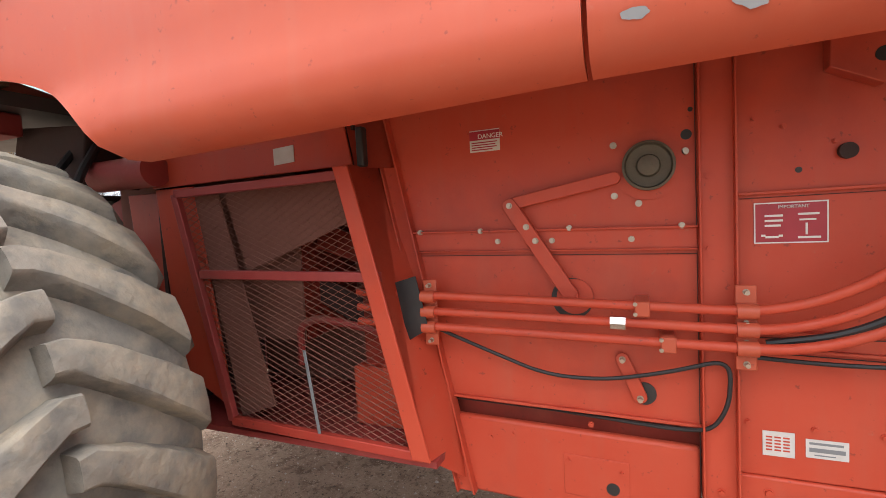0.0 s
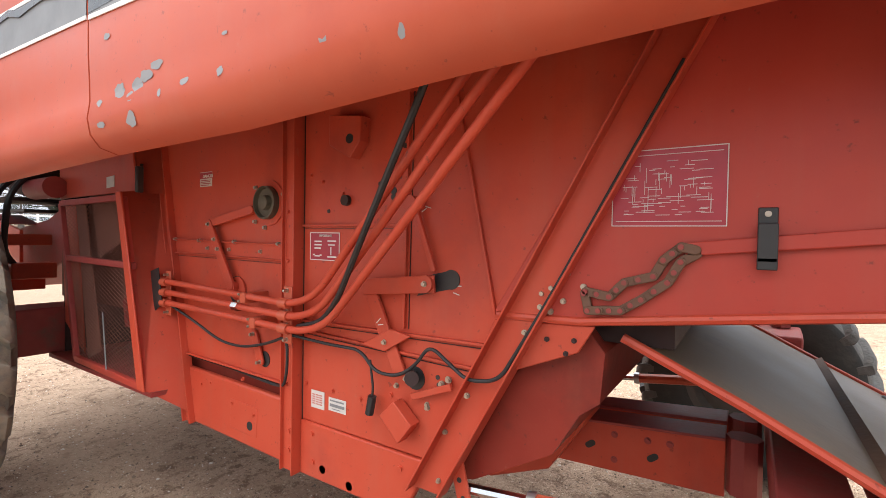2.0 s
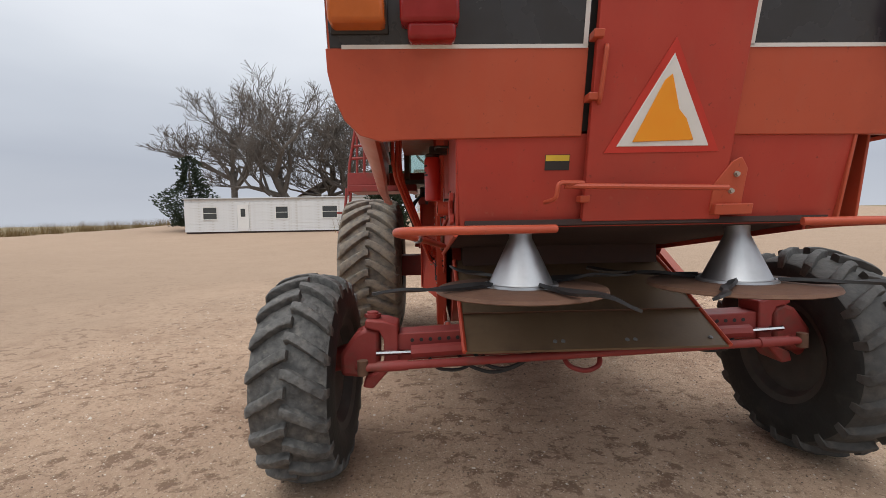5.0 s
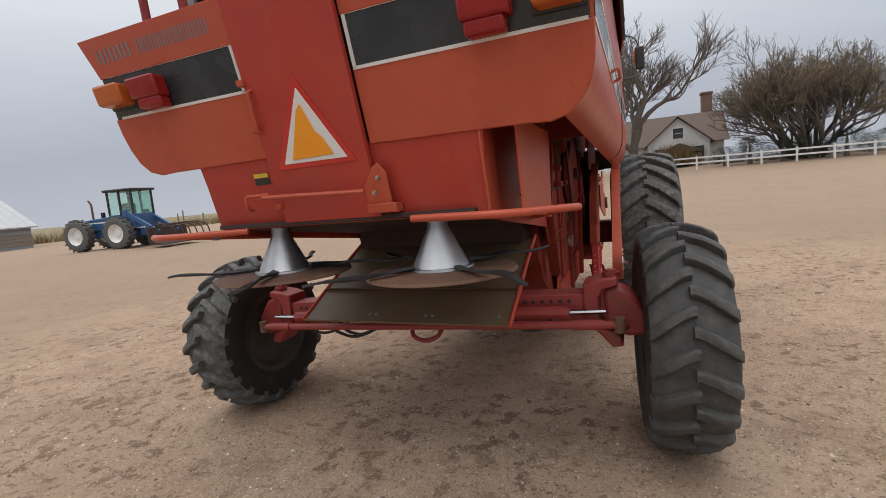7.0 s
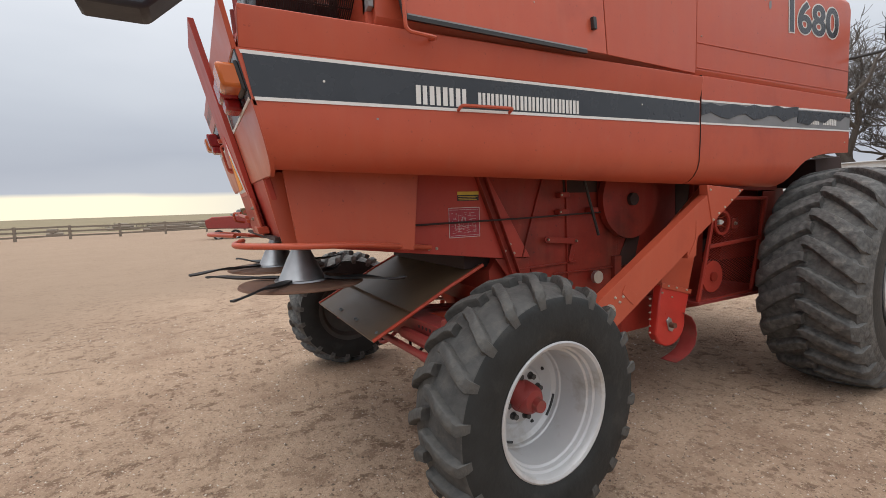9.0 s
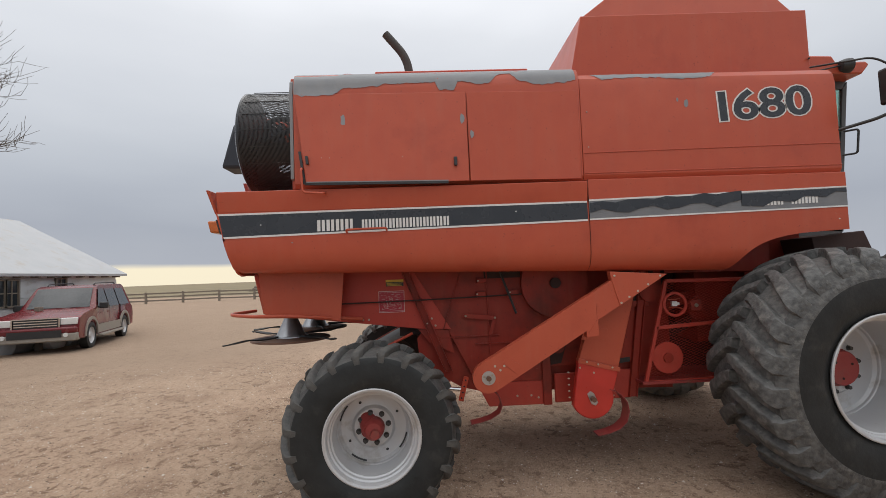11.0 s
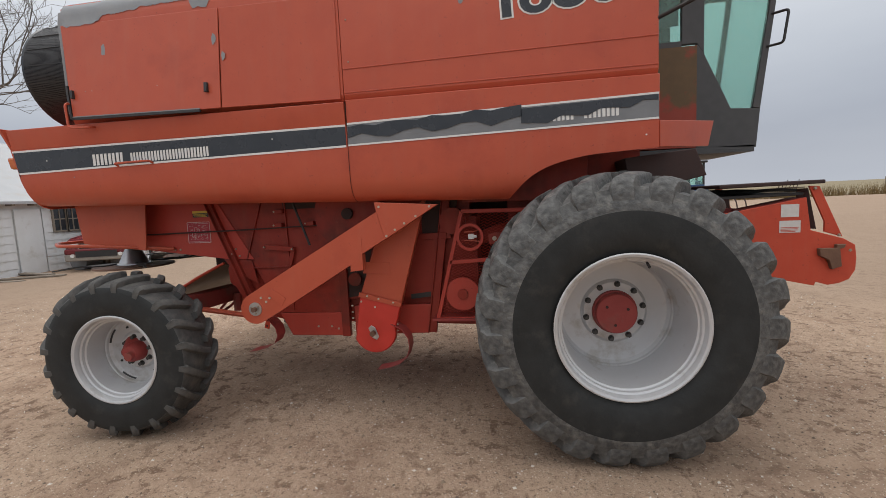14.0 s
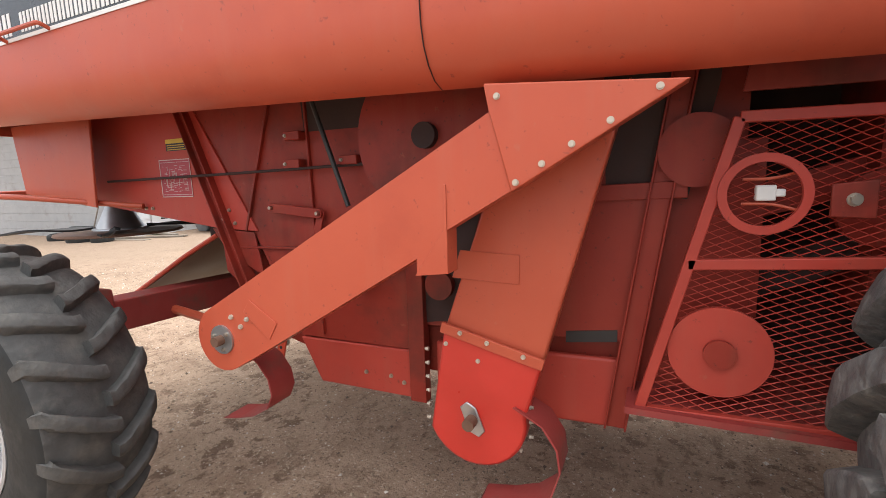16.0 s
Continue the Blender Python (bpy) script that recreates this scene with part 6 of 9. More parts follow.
cap = [(-1.852, 0.935), (-1.53, 0.850)] + [(-1.752 + 0.172 * math.cos(radians(a)), 0.640 + 0.172 * math.sin(radians(a))) for a in range(10, -172, -14)]
flat("end_cap", cap, -0.87, 0.068, RED_NEW, g, "bright red rounded end cap", bevel=0.01)
bm = B()
bar(bm, (-1.858, -0.942, 0.937), (-1.525, -0.942, 0.850), 0.012, 0.035)
part("lip", bm, RED, g, bevel=0.002)
flat("bearing_flange", [(-1.80, 0.67), (-1.775, 0.692), (-1.745, 0.675), (-1.715, 0.60), (-1.735, 0.575), (-1.77, 0.59)], -0.938, 0.008, STEEL, g, "worn steel bearing flange")
disc("shaft_end", -1.758, 0.632, -0.946, 0.020, 0.04, RUST, g)
bolts("bolt", [(-1.79, -0.951, 0.925), (-1.70, -0.951, 0.902), (-1.585, -0.951, 0.872), (-1.735, -0.94, 0.835), (-1.845, -0.94, 0.88)], (0, -1, 0), g, 0.010, 0.008, WORN_BOLT)
for sx in (-1, 1):
    bolts("bolt", [(-1.752 + sx * 0.178, -0.905, 0.64 + 0.05 * k) for k in range(-1, 5)], (sx, 0, 0), g, 0.009, 0.012, WORN_BOLT)
bolts("bolt", [(-1.752 + 0.178 * math.cos(radians(a)), -0.905, 0.640 + 0.178 * math.sin(radians(a))) for a in (-35, -70, -105, -140)], (0, 0, -1), g, 0.009, 0.010, WORN_BOLT)


def bent(name, path, y0, y1, skew, mat, label):
    """A strip of sheet bent along a path of (x, z), its width along y."""
    bm = B()
    rows = []
    for i, (x, z) in enumerate(path):
        rows.append([bm.verts.new((x + o, y + skew * i, z + o * 0.4)) for o in (0, 0.006) for y in (y0, y1)])
    for p, q in zip(rows, rows[1:]):
        for i, j in ((0, 1), (1, 3), (3, 2), (2, 0)):
            bm.faces.new((p[i], p[j], q[j], q[i]))
    bm.faces.new(rows[0]); bm.faces.new(rows[-1][::-1])
    part(name, bm, mat, combine, label, smooth=50)


bent("bent_door", [(-2.64, 0.79), (-2.57, 0.755), (-2.52, 0.70), (-2.505, 0.64), (-2.53, 0.585), (-2.60, 0.545), (-2.68, 0.525), (-2.75, 0.515)], -1.05, -0.93, -0.004, RED_DULL, "bent rusty red clean-out door")
bent("bent_door", [(-1.62, 0.70), (-1.53, 0.655), (-1.485, 0.59), (-1.475, 0.52), (-1.50, 0.44), (-1.56, 0.39), (-1.65, 0.36), (-1.74, 0.345)], -0.95, -0.82, -0.004, RED_DULL, "bent rusty red clean-out door")
# right gate furniture
g = new("access_ring"); g.parent = combine
tagged(g, "red ring opening with a white latch")
bm = B()
lathe(bm, [(0, 0.082), (0.016, 0.082), (0.016, 0.104), (0, 0.104), (0, 0.082)], (-0.985, -0.872, 1.378), "y", 40, -1)
part("ring", bm, RED_DEEP, g)
bm = B()
box(bm, -1.0, -0.955, -0.84, -0.87, 1.36, 1.40)
box(bm, -0.96, -0.935, -0.85, -0.868, 1.37, 1.39)
part("latch", bm, WHITE, g, "white plastic latch", bevel=0.004)
for dz in (-0.028, 0.036):
    cable("latch_wire", [(-1.03, -0.862, 1.38 + dz), (-0.96, -0.862, 1.38 + dz), (-0.90, -0.862, 1.378 + dz * 1.6)], 0.004, RED, "red wire", 0.03, g)
disc("drive_disc", -1.06, 0.905, -0.80, 0.130, 0.02, RED_DEEP, combine, "round red pulley behind the screen", seg=40)
disc("drive_disc", -1.13, 1.47, -0.71, 0.105, 0.03, RED_OILY_SHADED, combine, "dusty red pulley", seg=40)
disc("drive_hub", -1.06, 0.905, -0.82, 0.040, 0.016, RED_OILY_SHADED)
disc("drive_disc", -0.70, 1.30, -0.68, 0.10, 0.03, RED_OILY_SHADED, combine, "dusty red pulley", seg=40)
flat("nut_plate", [(-0.845, 1.29), (-0.755, 1.285), (-0.755, 1.38), (-0.845, 1.37)], -0.828, 0.010, RED_OILY_SHADED)
bolts("bolt", [(-0.80, -0.838, 1.332)], (0, -1, 0), combine, 0.022, 0.02)

# the belt shield leans in towards its upper end; the gate stands nearer to the hull
for ob in list(combine.children_recursive):
    if ob.type != "MESH":
        continue
    top = ob.parent.name.split(".")[0]
    if top == "belt_shield":
        if ob.location.length > 0.01:
            ob.location += min(1.0, max(0.0, (ob.location.x + 2.6) / 1.3)) * Vector((0, 0.045, -0.033))
        else:
            for v in ob.data.vertices:
                v.co += min(1.0, max(0.0, (v.co.x + 2.6) / 1.3)) * Vector((0, 0.045, -0.033))
for ob in list(combine.children):
    kind = ob.name.split(".")[0]
    if kind in ("screen_gate", "access_ring"):
        kids = [c for c in ob.children if c.type == "MESH"]
        if kids and kids[0].data.vertices[0].co.y + kids[0].location.y < 0:
            ob.location += Vector((0, 0.04, -0.03))

# side panel writing, doors, latches
def word_bars(name, x0, z0, n, w, h, gap, y, mat, slope=0.0, lean=0.0, parent=combine):
    """Plain upright blocks in place of a maker's lettering."""
    s = 1 if y > 0 else -1
    for i in range(n):
        if i in gap:
            continue
        a = x0 + (i * w) * (1 if s < 0 else -1)
        b = a + w * 0.80 * (1 if s < 0 else -1)
        za, zb = z0 + slope * i * w, z0 + slope * (i + 1) * w
        for u0, u1 in ((0.0, 0.42), (0.62, 1.0)):
            p, q = a + (b - a) * u0, a + (b - a) * u1
            part(name, prism(B(), [(p, za), (q, zb), (q + lean, zb + h), (p + lean, za + h)], "y", y, y + s * 0.0016), mat, parent, smooth=0)


for sg in (-1, 1):
    x0 = -3.86 if sg < 0 else -2.87
    yy = 1.1685 * sg
    word_bars("brand_block", x0, 2.028 if sg < 0 else 2.045, 4, 0.070, 0.085, (), yy, WHITE, 0.01 if sg < 0 else -0.01)
    word_bars("brand_block", x0 - sg * 0.335, 2.034 if sg < 0 else 2.040, 13, 0.0515, 0.072, (), yy, WHITE, 0.012 if sg < 0 else -0.012)
word_bars("series_block", -0.515, 2.110, 10, 0.056, 0.052, (5,), -1.1685, WHITE, 0.02)
word_bars("series_block", 0.03, 2.135, 10, 0.056, 0.052, (5,), 1.1685, WHITE, -0.02)
for sg, at, turn in ((-1, (-0.760, -1.1425, 2.800), (90, -3.2, 0)), (1, (0.065, 1.1425, 2.810), (90, 3.2, 180))):
    s = 0.325
    lettering("model_number_outline", "1680", s, at, turn, WHITE, combine, 0, 0.0165, 0.0008, 1.34, -6)
    lettering("model_number", "1680", s, (at[0], at[1] + sg * 0.0018, at[2]), turn, STRIPE, combine, 0, 0.0070, 0.0008, 1.34, -6)

for sg in (-1, 1):
    yy = 1.141 * sg
    # engine door: proud sheet with a slanting lower edge
    flat("engine_door", [(-4.02, 2.370), (-2.85, 2.395), (-2.70, 2.400), (-2.70, 3.08), (-4.02, 3.09)], yy, 0.010, RED, label="faded red engine access door")
    flat("engine_door", [(-2.692, 2.400), (-1.82, 2.415), (-1.82, 3.07), (-2.692, 3.08)], yy, 0.008, RED, label="faded red engine access door")
    # black strip along the door edge, the shade of the gap as colour
    bm = B()
    bar(bm, (-4.03, 1.150 * sg, 2.362), (-2.86, 1.150 * sg, 2.388), 0.016, 0.018)
    bar(bm, (-4.03, 1.150 * sg, 2.362), (-4.035, 1.150 * sg, 2.62), 0.016, 0.018, (1, 0, 0))
    part("door_seal", bm, BLACK, combine, "black strip standing for the shaded gap at the door edge")
    bm = B()
    bar(bm, (-4.02, 1.154 * sg, 2.3745), (-2.86, 1.154 * sg, 2.4005), 0.008, 0.007)
    part("door_edge", bm, PRIMER, combine, "bare grey lower door edge")
    for x, z in ((-3.98, 2.55), (-2.80, 2.545)):
        bm = B()
        box(bm, x - 0.012, x + 0.012, 1.150 * sg, 1.175 * sg, z - 0.035, z + 0.03)
        part("door_latch", bm, BLACK, combine, "small black latch", bevel=0.003)
    bolts("bolt", [(-3.85, 1.150 * sg, 2.57), (-3.78, 1.150 * sg, 2.57), (-3.2, 1.150 * sg, 2.58)], (0, sg, 0), combine, 0.007, 0.006)
    # pressed lines on the forward panel
    for z0, z1 in ((2.575, 2.600), (2.415, 2.425)):
        bm = B()
        bar(bm, (-1.79, 1.141 * sg, z0), (0.28, 1.141 * sg, z1), 0.008, 0.008)
        part("pressed_line", bm, RED, combine, bevel=0.002)
    bolts("bolt", [(-1.75, 1.142 * sg, z) for z in (2.62, 2.9)], (0, sg, 0), combine, 0.007, 0.006)
    # torn film on the forward stripe: dark waves over the bleached base
    wave = [(-1.775 + 0.1 * k, 2.10 + 0.02 * k * 0.1 * 1.9 + 0.022 * math.sin(k * 1.7) + 0.012 * math.sin(k * 3.1)) for k in range(13)]
    top = [(-1.775 + 0.1 * k, 2.175 + 0.0045 * k + 0.010 * math.sin(k * 2.3)) for k in range(13)]
    if sg > 0:  # nearly all bleached here: a thin dark edge is left
        wave = [(x, b - 0.022 + 0.004 * math.sin(11 * x)) for x, b in top]
    flat("torn_film", [(x, min(a, b - 0.014)) for (x, a), (_, b) in zip(wave, top)] + top[::-1], 1.1685 * sg, 0.004, STRIPE, label="peeling charcoal stripe film", bevel=0)
    w2 = [(-0.58 + 0.085 * k, 2.10 + 0.010 * k + 0.018 * math.sin(k * 2.1 + 1)) for k in range(11)]
    t2 = [(0.27, 2.232), (-0.58, 2.208)]
    if sg > 0:
        t2 = [(x, z + 0.014 + 0.005 * math.sin(13 * x)) for x, z in w2[::-1]]
    flat("torn_film", w2 + t2, 1.1685 * sg, 0.004, STRIPE, label="peeling charcoal stripe film", bevel=0)
    flat("pinstripe", [(-1.78, 2.190), (0.275, 2.236), (0.275, 2.248), (-1.78, 2.203)], 1.1665 * sg, 0.003, WHITE, bevel=0)
    flat("pinstripe", [(-1.78, 2.043), (0.275, 2.083), (0.275, 2.095), (-1.78, 2.055)], 1.1665 * sg, 0.003, WHITE, bevel=0)
    # small grab handle on the stripe, rear corner grab handle
    cable("grab_handle", [(-3.64, 1.167 * sg, 2.012), (-3.64, 1.205 * sg, 2.030), (-3.34, 1.205 * sg, 2.035), (-3.34, 1.167 * sg, 2.020)], 0.008, RED, "small red grab handle", 0.03)
    ho = 1.20 if sg > 0 else 1.262
    cable("grab_handle", [(-3.95, 1.12 * sg, 2.50), (-3.95, ho * sg, 2.49), (-3.94, ho * sg, 2.31), (-3.79, ho * sg, 2.30), (-3.79, 1.17 * sg, 2.32)], 0.009, RED, "bent red grab handle", 0.03)
    bolts("bolt", [(-4.28, 1.168 * sg, 2.09), (-2.35, 1.168 * sg, 2.13), (0.2, 1.166 * sg, 1.99)], (0, sg, 0), combine, 0.007, 0.006, WHITE)
    # corner extension under the cab
    bm = B()
    vs = [bm.verts.new(v) for v in ((0.285, 1.155 * sg, 1.91), (0.80, 0.52 * sg, 1.945), (0.85, 0.48 * sg, 2.135), (0.285, 1.155 * sg, 2.075))]
    vs += [bm.verts.new((v.co.x - 0.012, v.co.y - 0.012 * sg, v.co.z)) for v in vs]
    for f in ((0, 1, 2, 3), (7, 6, 5, 4), (0, 4, 5, 1), (1, 5, 6, 2), (2, 6, 7, 3), (3, 7, 4, 0)):
        bm.faces.new([vs[i] for i in f])
    part("corner_extension", bm, RED, combine, "red corner plate under the cab", bevel=0.003)


# flaked paint along the top edge: ragged grey strips following the rounded shoulder
def shoulder_y(z, low=False):
    line = [(3.235, 1.03), (3.215, 1.09), (3.17, 1.125), (3.10, 1.14), (2.4, 1.14)] if low else [(3.29, 1.03), (3.26, 1.09), (3.205, 1.125), (3.12, 1.14), (2.4, 1.14)]
    for (z1, y1), (z0, y0) in zip(line, line[1:]):
        if z0 <= z <= z1:
            return y0 + (y1 - y0) * (z - z0) / (z1 - z0)
    return 1.14


FLAKE = [(-4.025, 3.10), (-3.97, 3.070), (-3.72, 3.075), (-3.66, 3.13), (-3.50, 3.135), (-3.30, 3.16), (-3.10, 3.165), (-2.92, 3.17), (-2.915, 3.10), (-2.78, 3.10), (-2.76, 3.17), (-2.68, 3.165), (-2.60, 3.14), (-2.52, 3.15),
         (-2.46, 3.20), (-2.40, 3.235), (-2.34, 3.235), (-2.28, 3.17), (-2.15, 3.13), (-1.95, 3.135), (-1.825, 3.16)]
FLAKE2 = [(-1.69, 3.21), (-1.60, 3.16), (-1.45, 3.17), (-1.30, 3.175), (-1.0, 3.155), (-0.86, 3.15), (-0.74, 3.17), (-0.66, 3.215)]


for sg in (-1, 1):
    rnd = random.Random(9)
    for keys in (FLAKE, FLAKE2):
        bm = B()
        x0, x1 = keys[0][0], keys[-1][0]
        n = int((x1 - x0) / 0.016)
        cols = []
        for i in range(n + 1):
            x = x0 + (x1 - x0) * i / n
            low = between(keys, x) + 0.016 * noise.noise(Vector((x * 17, sg, 0))) + 0.008 * noise.noise(Vector((x * 60, sg, 3)))
            top = 3.2898 if keys is FLAKE else 3.222 + 0.012 * noise.noise(Vector((x * 11, 2, 0)))
            low = min(low, top - 0.004)
            cols.append([bm.verts.new((x, sg * ((max(shoulder_y(z), 1.152) if z < 3.09 and x < -1.8 else shoulder_y(z, keys is FLAKE2)) + 0.0035), z + 0.002)) for z in [top + (low - top) * f for f in (0, 0.2, 0.4, 0.6, 0.8, 1)]])
        for a, b in zip(cols, cols[1:]):
            for j in range(5):
                bm.faces.new((a[j], b[j], b[j + 1], a[j + 1]))
        part("flaked_strip", bm, PRIMER, combine, "grey bare strip where paint has flaked", smooth=40)
    for x, z, a, b in ((-3.65, 2.87, 0.024, 0.06), (-2.735, 2.87, 0.022, 0.045), (-2.665, 2.75, 0.022, 0.034), (-0.95, 2.95, 0.018, 0.04), (-1.02, 2.98, 0.010, 0.02)):
        bm = B()
        yy = (1.1565 if x < -1.8 else 1.142) * sg
        rim = [bm.verts.new((x + math.cos(k * 0.6283) * a * rnd.uniform(0.6, 1.1), yy, z + math.sin(k * 0.6283) * b * rnd.uniform(0.6, 1.1))) for k in range(10)]
        bm.faces.new(rim)
        part("bare_patch", bm, PRIMER, combine, smooth=0)


# the right engine door hangs ajar at its lower edge
for ob in list(combine.children):
    if ob.type != "MESH" or ob.name.split(".")[0] not in ("engine_door", "door_seal", "door_edge", "door_latch", "bolt", "bare_patch"):
        continue
    centre = ob.matrix_basis @ (sum((v.co for v in ob.data.vertices), Vector()) / len(ob.data.vertices))
    if centre.y > -1.13 or not (2.34 < centre.z < 3.0) or centre.x > -1.8:
        continue
    if ob.data.users > 1:
        ob.data = ob.data.copy()
    inv = ob.matrix_basis.inverted()
    for v in ob.data.vertices:
        p = ob.matrix_basis @ v.co
        f = min(1.0, max(0.0, (3.05 - p.z) / 0.67))
        q = p + f * Vector((0.10 * min(1.0, max(0.0, (-3.6 - p.x) / 0.42)), -between(((-4.02, 0.084), (-2.76, 0.074), (-1.82, 0.0)), p.x), between(((-4.02, 0.015), (-2.76, -0.030), (-1.82, -0.045)), p.x)))
        v.co = inv @ q


# the left skin stands further out towards the front
SKIN = ("rear_skirt", "front_skirt", "shoulder", "stripe", "stripe_backing", "pinstripe", "engine_cover", "tank_side_panel", "engine_door", "door_seal", "door_latch", "pressed_line", "torn_film",
        "grab_handle", "brand_block", "series_block", "model_number", "model_number_outline", "corner_extension", "flaked_strip", "bare_patch", "bolt")


def stand_out(p):
    low = 0.008 + 0.034 * (p.x + 4.5) - 0.04 * max(0.0, -1.79 - p.x) / 2.81 + 0.055 * min(1.0, max(0.0, (1.80 - p.z) / 0.14)) * min(1.0, (p.x + 4.5) / 2.7)
    high = 0.120 + 0.041 * (p.x + 1.79)
    f = min(1.0, max(0.0, (p.z - 2.25) / 0.15))
    return (low * (1 - f) + high * f) * min(1.0, max(0.0, (p.y - 0.25) / 0.85))


for ob in list(combine.children):
    if ob.type != "MESH" or ob.name.split(".")[0] not in SKIN:
        continue
    at = ob.matrix_basis.translation
    mid = at if at.length > 0.01 else sum((v.co for v in ob.data.vertices), Vector()) / len(ob.data.vertices)
    if mid.y < 0.45 or mid.z < 1.5 or (ob.name.startswith("bolt") and mid.y < 1.1):
        continue
    if at.length > 0.01:
        far = ob.matrix_basis @ ob.data.vertices[len(ob.data.vertices) // 2].co
        ob.location.y += stand_out(far if ob.name.startswith("model") else at)
    else:
        for v in ob.data.vertices:
            out = stand_out(v.co)
            v.co.y += out
            if v.co.z < 1.92:
                v.co.z += between(((-4.5, 0.045), (-3.5, 0.050), (-2.7, 0.048), (-1.8, 0.015), (-1.0, 0.010)), v.co.x) * min(1.0, (1.92 - v.co.z) / 0.15)
                v.co.z -= 0.46 * out * min(1.0, max(0.25, 0.25 + 0.75 * (-1.79 - v.co.x) / 0.8)) * min(1.0, (1.92 - v.co.z) / 0.22)

# ---------------------------------------------------------------- combine: rear details
def rear_box_part(name, y0, y1, z0, z1, deep, mat, label="", bevel=0.012, parent=combine):
    """A block standing out of the leaning rear face."""
    bm = B()
    vs = []
    for y in (y0, y1):
        for z in (z0, z1):
            vs += [bm.verts.new((rx(z), y, z)), bm.verts.new((rx(z) - deep, y, z))]
    for f in ((0, 1, 3, 2), (4, 6, 7, 5), (0, 4, 5, 1), (2, 3, 7, 6), (0, 2, 6, 4), (1, 5, 7, 3)):
        bm.faces.new([vs[i] for i in f])
    return part(name, bm, mat, parent, label, bevel=bevel)


for sg in (-1, 1):
    a, c = (0.705, 0.890) if sg > 0 else (0.742, 0.918)
    lamp = rear_box_part("tail_lamp", a * sg, c * sg, 2.050, 2.140, 0.075, REDLENS, "dark red tail lamp")
    rear_box_part("lower_lens", (a + 0.010) * sg, (c - 0.022) * sg, 2.004, 2.054, 0.066, REDLENS, "", parent=lamp)
    a, c = (0.938, 1.112) if sg > 0 else (0.985, 1.145)
    rear_box_part("turn_lamp", a * sg, c * sg, 2.045, 2.138, 0.085, AMBER, "amber turn lamp", 0.014)
    rear_box_part("lamp_base", (a - 0.008) * sg, (c + 0.004) * sg, 2.036, 2.145, 0.016, BLACK, "", 0.004)
word_bars_y = [(1.085 - 0.062 * i, 0.062) for i in range(4)] + [(0.80 - 0.037 * i, 0.037) for i in range(12)]
for y, w in word_bars_y:
    z0, z1 = 2.245, 2.305
    bm = B()
    bm.faces.new([bm.verts.new((rx(z) - 0.0075, yy, z)) for yy, z in ((y, z0), (y - w * 0.22, z0), (y - w * 0.22, z1), (y, z1))])
    bm.faces.new([bm.verts.new((rx(z) - 0.0075, yy, z)) for yy, z in ((y - w * 0.53, z0), (y - w * 0.75, z0), (y - w * 0.75, z1), (y - w * 0.53, z1))])
    part("brand_block", bm, STRIPE_GREY, combine, smooth=0)
cable("door_handle", [(rx(1.995) - 0.01, 0.215, 1.995), (rx(1.99) - 0.05, 0.225, 1.99), (rx(1.83) - 0.05, 0.235, 1.825), (rx(1.82) - 0.01, 0.225, 1.82)], 0.008, RED, "bent red door handle", 0.02)
for z in (2.025, 1.838, 1.50):
    rear_box_part("door_hinge", 0.236, 0.272, z - 0.012, z + 0.012, 0.050, RED, "small red door hinge", 0.003)
cable("hook_handle", [(-4.49, 0.40, 1.49), (-4.55, 0.375, 1.50), (-4.56, 0.37, 1.555), (-4.52, 0.27, 1.555)], 0.008, RED, "small red hook", 0.02)
cable("cross_bar", [(-4.53, 0.34, 1.545), (-4.53, -0.24, 1.53)], 0.010, RED, "thin red bar across the rear door")
rear_sheet("door_bracket", [(-0.215, 1.45), (-0.215, 1.545), (-0.27, 1.625), (-0.30, 1.64), (-0.33, 1.60), (-0.33, 1.45)], RED, 0.036, 0.012, "red triangular door bracket")
rear_box_part("hitch_box", -0.36, -0.22, 1.435, 1.475, 0.06, RED, "red lower bracket", 0.004)
bolts("bolt", [(-4.50, -0.29, 1.58), (-4.50, -0.27, 1.52)], (-1, 0, 0), combine, 0.014, 0.012)
p = rear_sheet("caution_label", [(0.303, 1.606), (0.303, 1.660), (0.392, 1.660), (0.392, 1.606)], BLACK, -0.008, 0.002, "black and yellow caution label", 0)
rear_sheet("label_band", [(0.305, 1.638), (0.305, 1.658), (0.390, 1.658), (0.390, 1.638)], YELLOW, -0.0065, 0.001, "", 0)
# triangle: red painted surround
rear_sheet("triangle_surround", [(0.198, 1.657), (-0.212, 1.659), (-0.008, 2.018)], RED_NEW, 0.0335, 0.003, "overpainted red border", 0)
# near-black floor and block, standing for shade under the rear housing
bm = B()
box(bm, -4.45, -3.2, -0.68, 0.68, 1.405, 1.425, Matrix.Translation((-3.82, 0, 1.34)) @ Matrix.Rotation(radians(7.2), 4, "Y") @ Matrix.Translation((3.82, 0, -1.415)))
part("housing_floor", bm, DARK, combine, "underside of the rear housing, near black for shade")
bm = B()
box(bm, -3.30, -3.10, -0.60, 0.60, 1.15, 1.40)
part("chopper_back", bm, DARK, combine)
# spreader drive
for sg in (-1, 1):
    part("spreader_shaft", cyl(B(), (-4.28, 0.445 * sg, 1.36), (-4.28, 0.445 * sg, 1.43), 0.03, 16), DARK, combine)
